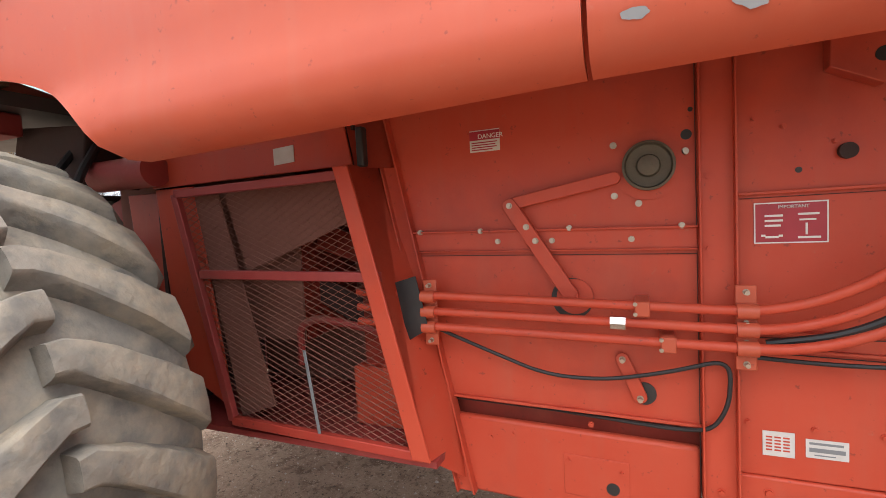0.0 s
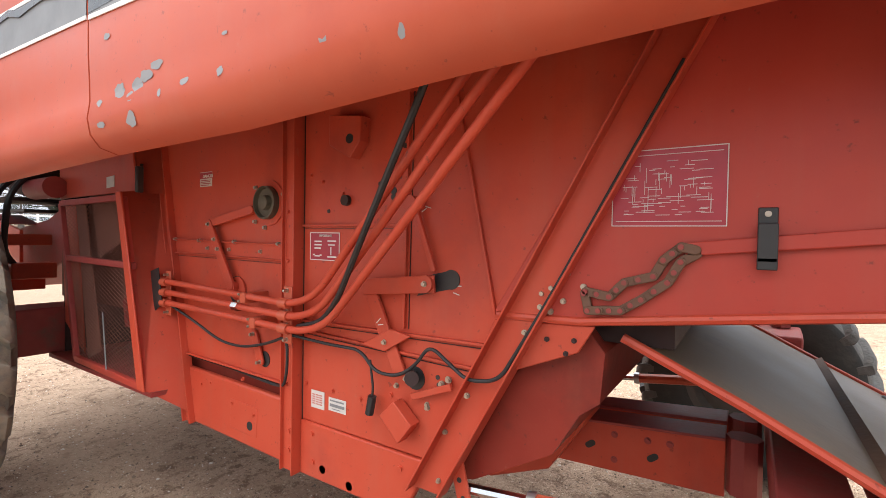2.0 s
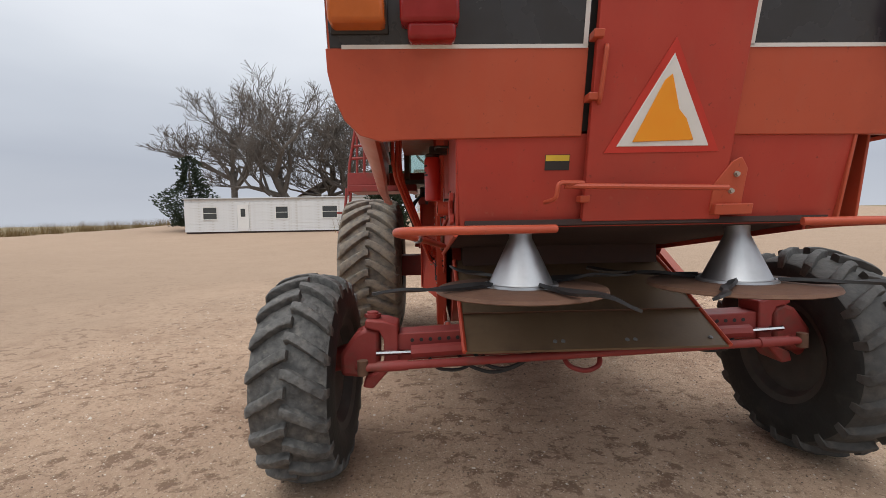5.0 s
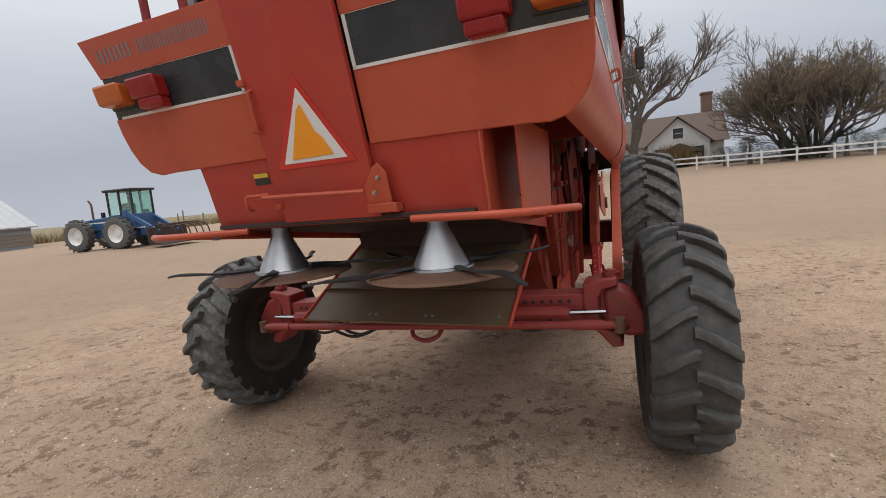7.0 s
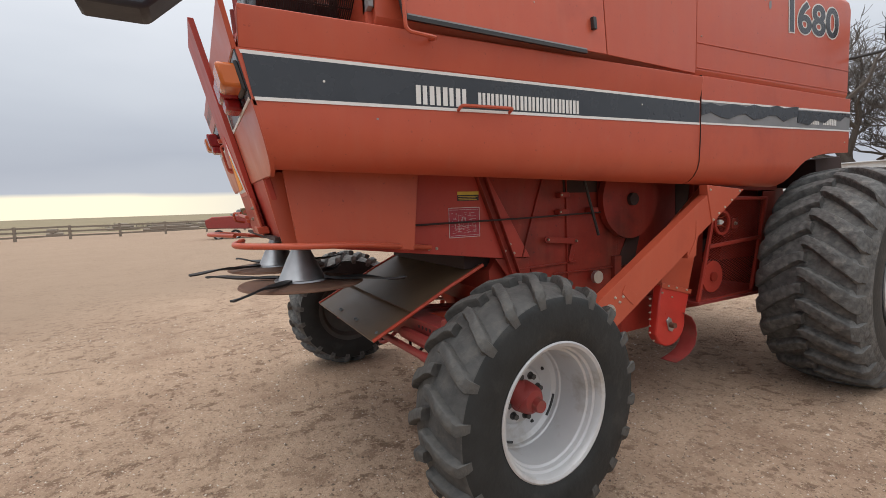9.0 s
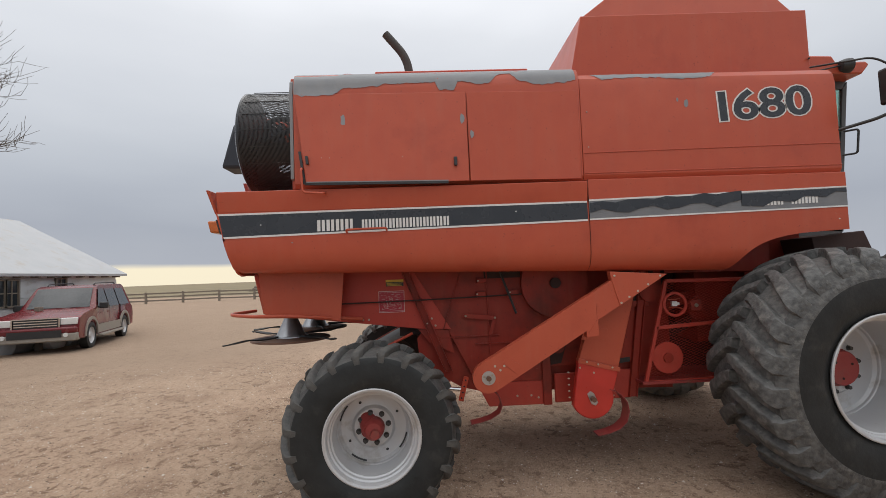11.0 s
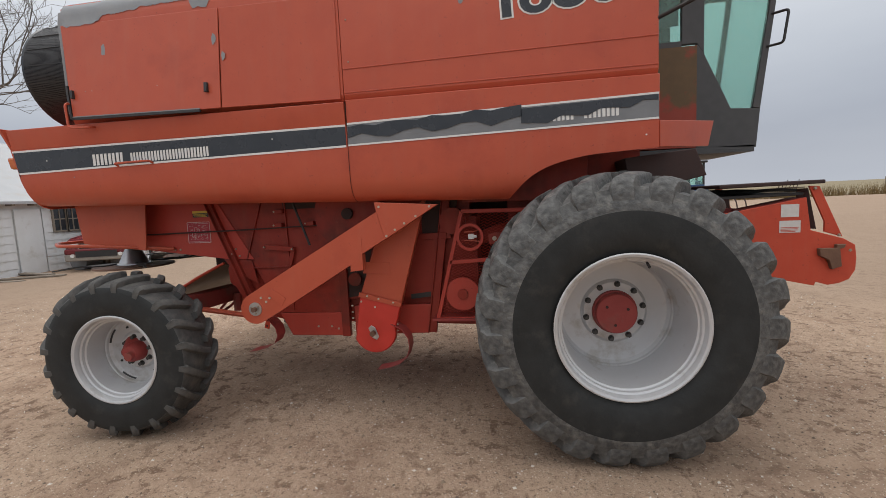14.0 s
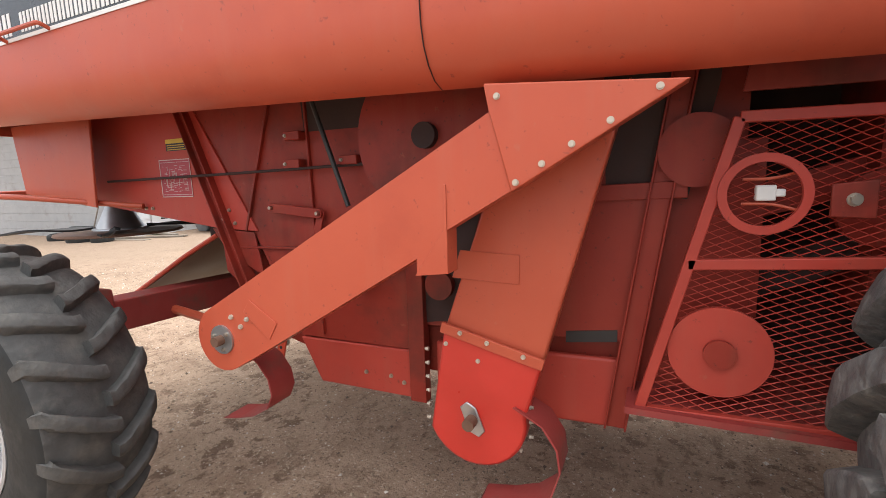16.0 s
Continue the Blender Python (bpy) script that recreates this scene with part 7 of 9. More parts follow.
# holes on the axle beam, bolts on the deflector
hole_me = None
for sg in (-1, 1):
    for k in range(6):
        for h in (0.036, -0.036):
            y = (0.665 + 0.049 * k) * sg
            at = Vector((AX - 0.0755, y, axle_z(y) + h))
            if hole_me is None:
                hole_me = part("axle_hole", cyl(B(), (0, 0, 0), (-0.0015, 0, 0), 0.0105, 14), BLACK, combine)
                hole_me.location = at
            else:
                o = new("axle_hole", hole_me.data)
                o.parent = combine
                o.location = at
for sg in (-1, 1):
    flat("axle_bracket", [(-2.845, 0.577), (-3.40, 0.60), (-3.40, 0.79), (-2.93, 0.752)], 0.105 * sg, 0.016, RED_IN, label="red axle bracket with slotted holes", bevel=0.004)
    bm = B()
    prism(bm, [(-2.93, 0.752), (-3.40, 0.79), (-3.40, 0.80), (-2.93, 0.762)], "y", 0.02 * sg, 0.15 * sg)
    part("bracket_flange", bm, RED_DULL, combine, bevel=0.002)
    for x, z in ((-2.975, 0.665), (-3.187, 0.67)):
        strap("bracket_slot", (x - 0.008, z + 0.006), (x + 0.008, z - 0.006), 0.1215 * sg, 0.022, 0.001, BLACK)
    bolts("bolt", [(x, 0.121 * sg, z) for x, z in ((-3.06, 0.72), (-3.17, 0.725), (-3.24, 0.73), (-3.06, 0.63))], (0, sg, 0), combine, 0.016, 0.008, RED_DULL)
    cable("pivot_pipe", [(-3.45, 0.10 * sg, 0.80), (-3.45, 0.10 * sg, 0.62)], 0.05, RED_DULL, "red axle pivot")
    cable("drag_rod", [(-2.76, 0.69 * sg, 0.688), (-3.00, 0.69 * sg, 0.716)], 0.015, CHROME, "worn chrome cylinder rod")
    cable("drag_cylinder", [(-2.985, 0.69 * sg, 0.714), (-3.52, 0.69 * sg, 0.782)], 0.024, RED, "red steering cylinder")
    part("rod_collar", cyl(B(), (-2.972, 0.69 * sg, 0.7125), (-2.996, 0.69 * sg, 0.7155), 0.028, 14), STEEL, combine, "steel cylinder collar")
    strap("perforated_strap", (-2.745, 0.80), (-2.80, 0.60), 0.703 * sg, 0.044, 0.010, RED_IN, combine, "red perforated strap", ends=False)
    for f in (0.15, 0.4, 0.65, 0.88):
        disc("strap_hole", -2.745 - 0.055 * f, 0.80 - 0.20 * f, 0.7135 * sg, 0.008, 0.001, BLACK, seg=10)
    y1, y2, y3 = 1.10 * sg, 0.90 * sg, 0.54 * sg
    cable("steering_rod", [(-3.705, y1, axle_z(y1) - 0.012), (-3.705, y2, axle_z(y2) - 0.016)], 0.014, CHROME, "chrome steering rod")
    cable("steering_cylinder", [(-3.705, 0.915 * sg, axle_z(y2) - 0.016), (-3.705, y3, axle_z(y3) - 0.012)], 0.036, RED_DULL, "dull red steering cylinder")
    cable("hose", [(-3.71, 0.82 * sg, axle_z(y2) - 0.05), (-3.74, 0.78 * sg, axle_z(y2) - 0.10), (-3.72, 0.66 * sg, axle_z(y2) - 0.12), (-3.66, 0.52 * sg, axle_z(y2) - 0.06)], 0.009)
bolts("bolt", [(-3.90, y, 0.829) for y in (0.2, 0.16, -0.16, -0.2, -0.58)], (-0.45, 0, 0.89), combine, 0.014, 0.006, STRIPE_GREY)
for y0, zl, y1 in ((0.69, 0.612, 0.27), (0.60, 0.632, 0.24)):
    cable("hose", [(-3.68, y0, 0.745), (-3.71, y0 - 0.07, 0.66), (-3.70, (y0 + y1) / 2, zl - 0.006), (-3.70, y1 + 0.05, zl + 0.045), (-3.64, y1 - 0.06, 0.735)], 0.010)
cable("tow_loop", [(-3.56, 0.08, 0.72), (-3.66, 0.07, 0.625), (-3.68, -0.03, 0.596), (-3.66, -0.12, 0.625), (-3.56, -0.13, 0.72)], 0.014, RED_DULL, "bent red loop")
# rear sheet seam of deflector and side strip
bm = B()
bar(bm, (-3.70, -0.64, 0.935), (-3.70, 0.64, 0.935), 0.03, 0.004, (0.45, 0, 0.89))
part("deflector_seam", bm, RUST, combine)

# added panel behind the right skirt, stops sky showing through the hull
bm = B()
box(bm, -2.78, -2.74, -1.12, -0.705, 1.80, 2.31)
part("inner_bulkhead", bm, RED_OILY_SHADED, combine, "added dark red panel that blocks sky behind the right skirt")
# rotary screen cage and frame behind the engine door
bm = B()
box(bm, -4.06, -4.0, -1.10, -0.15, 2.36, 3.24)
part("screen_frame", bm, RED, combine, "red frame of the air screen", bevel=0.01)
bm = B()
for k in range(20):
    a = 2 * math.pi * k / 20
    bar(bm, (-4.06, -0.66 + 0.424 * math.cos(a), 2.85 + 0.424 * math.sin(a)), (-4.45, -0.66 + 0.424 * math.cos(a), 2.85 + 0.424 * math.sin(a)), 0.006, 0.006, (0, math.cos(a), math.sin(a)))
part("screen_ribs", bm, BLACK, combine, "thin ribs of the screen drum")
# roof hatch, cap
bm = B()
box(bm, -3.43, -2.12, -0.80, 0.80, 3.27, 3.415)
part("roof_hatch", bm, RED_IN, combine, "dusty red roof hatch", bevel=0.01)
part("breather_cap", cyl(B(), (-3.66, -0.7, 3.28), (-3.66, -0.7, 3.40), 0.10, 24), RED_IN, combine, "round red breather cap")
# unloading auger with rubber spout on the left rear
g = new("unloading_auger"); g.parent = combine
tagged(g, "red unloading auger tube with a black rubber spout")
bm = B()
tube(bm, rounded([(0.2, 1.0, 3.52), (-5.02, 0.98, 3.475), (-5.20, 0.98, 3.30)], 0.16, 6), 0.165, 24)
part("tube", bm, RED, g, "red auger tube")
bm = B()
prism(bm, [(-5.275, 3.53), (-5.20, 3.56), (-4.69, 3.52), (-4.69, 3.285), (-5.0, 3.0), (-5.42, 3.01)], "y", 0.795, 1.165)
part("spout", bm, TARP, g, "dark tarpaulin spout with eyelets", bevel=0.035)
bolts("eyelet", [(-5.14 + 0.125 * k, 0.795, 3.515 - 0.008 * k) for k in range(4)], (0, -1, 0), g, 0.022, 0.005, WHITE)
bolts("eyelet", [(-5.14 + 0.125 * k, 0.790, 3.515 - 0.008 * k) for k in range(4)], (0, -1, 0), g, 0.011, 0.002, BLACK)
for x, y in ((-4.35, 0.80), (-4.35, 1.08)):
    cable("cradle_leg", [(x, y, 2.34), (x - 0.06, 0.98 + (y - 0.98) * 0.9, 3.18)], 0.022, RED_DULL, "red auger cradle leg")
cable("cradle_brace", [(-4.50, 0.70, 2.75), (-4.42, 0.62, 2.86), (-4.37, 0.80, 2.88), (-4.37, 1.1, 2.88)], 0.016, RED_DULL, "red auger cradle brace")

# ---------------------------------------------------------------- combine: cab, platform, feeder
cab = new("cab"); cab.parent = combine
tagged(cab, "black framed operator cab with green tinted glass and red roof")
CY0, CY1 = 0.12, 1.10
for y0, y1 in ((CY0, CY0 + 0.05), (CY1 - 0.05, CY1)):
    for poly in ([(0.93, 1.985), (1.415, 1.965), (1.44, 2.29), (1.21, 2.305), (0.99, 2.78), (0.93, 2.87)],
                 [(0.81, 2.87), (0.93, 2.87), (0.99, 2.78), (0.99, 3.52), (0.81, 3.52)],
                 [(1.38, 2.30), (1.44, 2.29), (1.595, 3.60), (1.535, 3.52), (1.49, 3.10)],
                 [(0.28, 3.52), (1.535, 3.52), (1.595, 3.62), (0.28, 3.64)]):
        part("frame", prism(B(), poly, "y", y0, y1), CABGREY, cab, bevel=0.004)
    g0 = (y0 + y1) / 2
    part("side_window", prism(B(), [(1.215, 2.31), (1.38, 2.305), (1.49, 3.10), (1.53, 3.515), (0.995, 3.515), (0.995, 2.79)], "y", g0 - 0.003, g0 + 0.003), GLASS, cab, "green tinted side window", smooth=0)
    part("rear_window", prism(B(), [(0.30, 2.90), (0.805, 2.90), (0.805, 3.515), (0.30, 3.515)], "y", g0 - 0.003, g0 + 0.003), GLASS, cab, "green tinted rear quarter window", smooth=0)
    part("window_sill", prism(B(), [(0.28, 2.85), (0.81, 2.85), (0.81, 2.90), (0.28, 2.90)], "y", y0, y1), CABGREY, cab, bevel=0.004)
    part("corner_panel", prism(B(), [(0.28, 2.0), (0.93, 1.99), (0.93, 2.85), (0.28, 2.85)], "y", y0 - 0.01, y1 + 0.01), BROWN, cab, "brown cover panel with red overspray")
part("sun_shade", prism(B(), [(1.00, 3.51), (1.52, 3.51), (1.505, 3.425), (1.02, 3.20), (1.00, 3.20)], "y", CY0 + 0.06, CY0 + 0.07), CABGREY, cab, "dark shade behind the upper window")
part("sun_shade", prism(B(), [(0.30, 3.51), (0.80, 3.51), (0.80, 3.05), (0.30, 3.0)], "y", CY0 + 0.06, CY0 + 0.07), CABGREY, cab, "dark shade behind the upper window")
bm = B()
prism(bm, [(1.400, 1.97), (1.412, 1.97), (1.590, 3.58), (1.578, 3.58)], "y", CY0 + 0.05, CY1 - 0.05)
part("windscreen", bm, GLASS, cab, "large green tinted windscreen", smooth=0)
bm = B()
box(bm, 0.29, 1.40, CY0, CY1, 1.93, 1.985)
part("cab_floor", bm, CABGREY, cab)
bm = B()
prism(bm, [(0.26, 3.64), (0.26, 3.78), (0.34, 3.825), (1.26, 3.80), (1.30, 3.73), (1.62, 3.735), (1.66, 3.70), (1.575, 3.60)], "y", CY0 - 0.20, CY1 + 0.06)
part("roof", bm, RED, cab, "red cab roof with a front visor", bevel=0.015)
bm = B()
lathe(bm, [(0, 0.0), (0.0, 0.05), (0.05, 0.07), (0.10, 0.075), (0.10, 0)], (1.32, -0.10, 3.68), "x", 20)
part("work_lamp", bm, BLACK, combine, "black round work lamp")
for sg in (-1, 1):
    m = new("mirror"); m.parent = combine
    tagged(m, "black mirror on a bent tube arm")
    bm = B()
    box(bm, 0.465, 0.505, 1.30 * sg, 1.41 * sg, 2.83, 3.11)
    part("mirror_head", bm, BLACK, m, "black mirror housing", bevel=0.02)
    bm = B()
    box(bm, 0.504, 0.509, 1.31 * sg, 1.40 * sg, 2.85, 3.09)
    part("mirror_glass", bm, CHROME, m, "mirror glass")
    cable("arm", [(0.27, 1.12 * sg, 2.70), (0.45, 1.30 * sg, 2.74), (0.58, 1.36 * sg, 2.80), (0.58, 1.36 * sg, 3.05)], 0.013, BLACK, "black tube arm", 0.06, m)
    cable("arm", [(0.25, 0.95 * sg, 3.30), (0.45, 1.30 * sg, 3.22), (0.58, 1.36 * sg, 3.10)], 0.008, BLACK, "thin black stay", 0.06, m)
    bm = B()
    box(bm, 0.60, 0.655, 1.28 * sg, 1.36 * sg, 2.92, 3.10)
    part("turn_lamp", bm, AMBER, combine, "amber lamp by the cab", bevel=0.012)
cable("grab_handle", [(1.51, 0.13, 3.05), (1.60, 0.04, 3.05), (1.565, 0.04, 2.79), (1.475, 0.13, 2.79)], 0.011, BLACK, "black grab handle by the cab door", 0.03)
cable("wire", [(0.25, -0.95, 3.38), (0.50, -0.6, 3.50), (0.75, -0.3, 3.50), (1.05, -0.12, 3.62), (1.32, -0.10, 3.68)], 0.008, HOSE, "loose black wire on the cab roof", 0.1)

# platform, rails and ladder at the left front
g = new("platform"); g.parent = combine
tagged(g, "dull red cab platform with tube railings and ladder")
bm = B()
box(bm, 0.40, 1.20, 0.95, 1.90, 1.84, 1.93)
part("floor", bm, RED_DULL, g, bevel=0.01)
bm = B()
box(bm, 0.40, 0.46, 1.35, 1.90, 1.93, 2.10)
part("kick_plate", bm, RED_DULL, g, bevel=0.006)
for pts in ([(0.45, 1.90, 1.80), (0.45, 1.88, 2.20), (0.45, 1.76, 2.82), (0.45, 1.42, 2.86)], [(0.45, 1.42, 1.95), (0.45, 1.40, 3.20), (0.60, 1.38, 3.25), (0.9, 1.38, 3.25)], [(0.45, 1.68, 1.95), (0.45, 1.66, 2.60), (0.45, 1.44, 2.64)],
            [(0.46, 1.86, 2.30), (0.46, 1.42, 2.32)], [(0.46, 1.84, 2.47), (0.46, 1.42, 2.49)], [(1.15, 1.88, 1.93), (1.15, 1.86, 2.85), (0.50, 1.80, 2.85)], [(0.60, 1.95, 1.90), (0.60, 2.02, 1.2), (0.60, 2.04, 0.65)], [(0.98, 1.95, 1.90), (0.98, 2.02, 1.2), (0.98, 2.04, 0.65)]):
    bm = B()
    tube(bm, rounded(pts, 0.09, 5), 0.020, 10)
    part("rail", bm, RED_DULL, g)
for z in (0.70, 0.98, 1.26, 1.54):
    bm = B()
    box(bm, 0.60, 0.98, 1.98, 2.10, z, z + 0.03)
    part("step", bm, RED_DULL, g, bevel=0.004)
# feeder house and header adapter
g = new("feeder_house"); g.parent = combine
tagged(g, "faded red feeder house with warning labels")
bm = B()
prism(bm, [(0.30, 1.62), (0.70, 1.50), (1.28, 1.44), (1.30, 1.10), (1.18, 0.99), (0.30, 1.25)], "y", -0.62, 0.62)
part("body", bm, RED_DULL, g, bevel=0.01)
for sg in (-1, 1):
    y0, y1 = 0.78 * sg, 0.80 * sg
    part("side_plate", prism(B(), [(0.60, 1.42), (0.925, 1.467), (1.3225, 1.540), (1.3545, 1.315), (1.5585, 1.251), (1.6285, 1.207), (1.640, 1.12), (1.6365, 1.035), (1.60, 0.97), (1.542, 0.944), (1.47, 0.932), (1.3955, 0.955), (1.388, 0.928), (1.2215, 0.964), (0.60, 1.12)], "y", y0, y1), RED_IN, g, bevel=0.003)
    part("brace", prism(B(), [(1.341, 1.617), (1.4065, 1.613), (1.5585, 1.262), (1.445, 1.30), (1.445, 1.37)], "y", y0 - 0.01 * sg, y1 - 0.012 * sg), RED_IN, g, bevel=0.003)
    part("top_lip", prism(B(), [(0.925, 1.467), (1.3225, 1.540), (1.3225, 1.534), (0.925, 1.461)], "y", 0.60 * sg, y0), RED_DULL, g)
    # flat dark sheet in place of the shaded throat opening
    part("mouth_sheet", prism(B(), [(1.325, 1.60), (1.40, 1.60), (1.46, 1.31), (1.345, 1.32)], "y", 0.66 * sg, 0.67 * sg), DARK, g, "dark sheet standing for shade in the feeder throat")
    part("pivot_bracket", prism(B(), [(1.395, 1.19), (1.50, 1.19), (1.50, 1.215), (1.555, 1.215), (1.545, 1.19), (1.52, 1.185), (1.535, 1.065), (1.475, 1.045), (1.455, 1.11), (1.40, 1.14)], "y", 0.80 * sg, 0.835 * sg), RUST, g, "rusty latch bracket", bevel=0.004)
    label_plate("warning_label", 1.166, 1.278, 1.410, 1.497, 0.801 * sg, PAPER, (), RED_DULL, "pale worn label", None, g)
    label_plate("warning_label", 1.158, 1.290, 1.302, 1.385, 0.801 * sg, PAPER, LINES, RED_IN, "white warning label with red heading", None, g)
    bolts("bolt", [(1.375, 0.798 * sg, 1.60), (1.53, 0.798 * sg, 1.275), (1.60, 0.80 * sg, 1.17)], (0, sg, 0), g, 0.014, 0.01)
bm = B()
bar(bm, (0.77, 0, 1.634), (1.43, 0, 1.643), 1.62, 0.026)
part("top_rail", bm, DARK, g, "dark slotted top rail", bevel=0.006)
bm = B()
bar(bm, (0.70, 0, 1.555), (1.33, 0, 1.565), 1.50, 0.022)
part("inner_rail", bm, BLACK, g, "dark inner rail", bevel=0.004)
for y in (-0.5, 0.1, 0.55):
    cable("hose", [(0.75, y, 1.60), (0.95, y - 0.1, 1.585), (1.15, y - 0.2, 1.60), (1.30, y - 0.22, 1.59)], 0.012, parent=g)
# cab support; the shade below the cab is put into its near-black colour
bm = B()
prism(bm, [(0.10, 1.86), (0.55, 1.90), (0.62, 1.72), (0.15, 1.62)], "y", -1.0, 0.9)
part("cab_support", bm, DARK, combine, "cab support frame, near black to stand for shade", bevel=0.006)
# couplers and hoses between the left drive wheel and the gate
bm = B()
cyl(bm, (-0.22, 0.86, 1.66), (0.10, 0.86, 1.66), 0.06, 20)
part("drum_roller", bm, RED_DULL, combine, "dull red drum")
for k in (0, 2):
    cable("hose", [(0.15 + 0.06 * k, 0.80, 1.85), (0.02 + 0.05 * k, 1.0 + 0.02 * k, 1.62), (0.12 + 0.05 * k, 1.0, 1.30), (0.32 + 0.03 * k, 0.88, 1.18)], 0.016)
for x, z, s in ((0.27, 1.17, 0.07), (0.33, 1.36, 0.05), (0.46, 1.08, 0.06)):
    bm = B()
    box(bm, x - s, x + s, 0.72, 0.94, z - s * 0.7, z + s * 0.7)
    cyl(bm, (x, 0.94, z), (x, 0.99, z), s * 0.45, 14)
    part("coupler_block", bm, RED_IN, combine, "red hydraulic coupler block", bevel=0.008)
cable("hose", [(0.62, 0.95, 1.15), (0.85, 1.05, 1.32), (1.2, 0.95, 1.30)], 0.014, YELLOW, "yellow striped hose")

# ---------------------------------------------------------------- buildings


def gz(x, y):
    return ground_height(x, y)


def local(thing, m):
    """Stand a thing built about its own origin at the pose m."""
    thing.matrix_basis = m
    return thing


def siding(parent, y_len, z0, z1, mat, step, x=0.0, openings=(), flip=1):
    """Lapped boards on a wall along local y, facing +x (flip 1) or -x; openings (y0, y1, z0, z1) are left out."""
    n = int((z1 - z0) / step)
    cuts = sorted({0.0, y_len} | {v for o in openings for v in o[:2]})
    mesh_by = {}
    for i in range(n):
        za, zb = z0 + i * step, min(z1, z0 + (i + 1) * step)
        for a, b in zip(cuts, cuts[1:]):
            mid = (a + b) / 2
            if any(o[0] <= mid <= o[1] and o[2] < (za + zb) / 2 < o[3] for o in openings):
                continue
            key = round(b - a, 3)
            if key not in mesh_by:
                bm = prism(B(), [(0, 0), (0.022 * flip, 0), (0.006 * flip, step * 1.02), (0, step * 1.02)], "y", 0, b - a)
                bm2 = bm
                me = bpy.data.meshes.new("board")
                bmesh.ops.recalc_face_normals(bm2, faces=bm2.faces)
                bm2.to_mesh(me); bm2.free()
                me.materials.append(mat)
                mesh_by[key] = me
            o = new("board", mesh_by[key])
            o.parent = parent
            o.location = (x, a, za)


def window(parent, x, y0, y1, z0, z1, flip=1, panes=(2, 2), frame=WHITE, axis="x"):
    w = new("window"); w.parent = parent
    t = 0.05
    def put(bm, a0, a1, b0, b1, c0, c1):
        return box(bm, a0, a1, b0, b1, c0, c1) if axis == "x" else box(bm, b0, b1, a0, a1, c0, c1)
    for a in ((y0 - t, y0, z0 - t, z1 + t), (y1, y1 + t, z0 - t, z1 + t), (y0, y1, z1, z1 + t), (y0, y1, z0 - t, z0)):
        part("frame", put(B(), x, x + 0.06 * flip, a[0], a[1], a[2], a[3]), frame, w)
    part("pane", put(B(), x, x + 0.015 * flip, y0, y1, z0, z1), DARKGLASS, w)
    for k in range(1, panes[0]):
        y = y0 + (y1 - y0) * k / panes[0]
        part("bar", put(B(), x, x + 0.035 * flip, y - 0.015, y + 0.015, z0, z1), frame, w)
    for k in range(1, panes[1]):
        z = z0 + (z1 - z0) * k / panes[1]
        part("bar", put(B(), x, x + 0.033 * flip, y0, y1, z - 0.015, z + 0.015), frame, w)
    return w


def gable_roof(parent, x0, x1, y0, y1, zw, zr, mat, over=0.3, along="y", thick=0.08):
    if along == "y":
        xm = (x0 + x1) / 2
        s = (zr - zw) / (x1 - xm)
        for a in (-1, 1):
            xe = xm + a * ((x1 - x0) / 2 + over)
            ze = zr - s * ((x1 - x0) / 2 + over)
            part("roof", prism(B(), [(xe, ze), (xm, zr), (xm, zr + thick), (xe, ze + thick)], "y", y0 - over, y1 + over), mat, parent)
    else:
        ym = (y0 + y1) / 2
        s = (zr - zw) / (y1 - ym)
        for a in (-1, 1):
            ye = ym + a * ((y1 - y0) / 2 + over)
            ze = zr - s * ((y1 - y0) / 2 + over)
            part("roof", prism(B(), [(ye, ze), (ym, zr), (ym, zr + thick), (ye, ze + thick)], "x", x0 - over, x1 + over), mat, parent)


GREYSIDE = material("grey_weathered_siding", (0.36, 0.36, 0.36), 0.8, second=(0.44, 0.44, 0.43), grain=4, bump=0.1, stain=(0.28, 0.26, 0.24))

# white shed with a metal roof
shed = empty("shed", "white board shed with a pale metal roof", "shed", at=(-14.8, 5.8, 0))
part("wall", box(B(), -7.6, -0.02, 0, 7.6, 0, 2.15), SIDING, shed)
part("gable", prism(B(), [(-7.6, 2.15), (-0.02, 2.15), (-3.8, 4.2)], "y", 0.0, 0.1), GREYSIDE, shed)
part("gable", prism(B(), [(-7.6, 2.15), (-0.02, 2.15), (-3.8, 4.2)], "y", 7.5, 7.6), SIDING, shed)
gable_roof(shed, -7.6, 0, 0, 7.6, 2.2, 4.25, ROOF_TIN, 0.25)
OPEN = [(2.05, 3.35, 1.2, 1.98), (4.7, 5.1, 1.55, 2.0), (0.9, 1.75, 0.0, 1.95)]
siding(shed, 7.6, 0.0, 2.15, SIDING, 0.24, 0.0, OPEN)
for k, (a, b) in enumerate(((2.08, 2.48), (2.52, 2.90), (2.94, 3.32))):
    window(shed, 0.0, a, b, 1.24, 1.94, 1, (2, 2), WOOD)
window(shed, 0.0, 4.72, 5.08, 1.58, 1.97, 1, (2, 1), WOOD)
part("door", box(B(), 0.0, 0.04, 0.95, 1.70, 0.03, 1.92), SIDING, shed, "plain white door")
for k in range(13):
    part("rafter_end", box(B(), -0.05, 0.22, 0.2 + 0.6 * k, 0.28 + 0.6 * k, 2.02, 2.10), WOOD, shed)
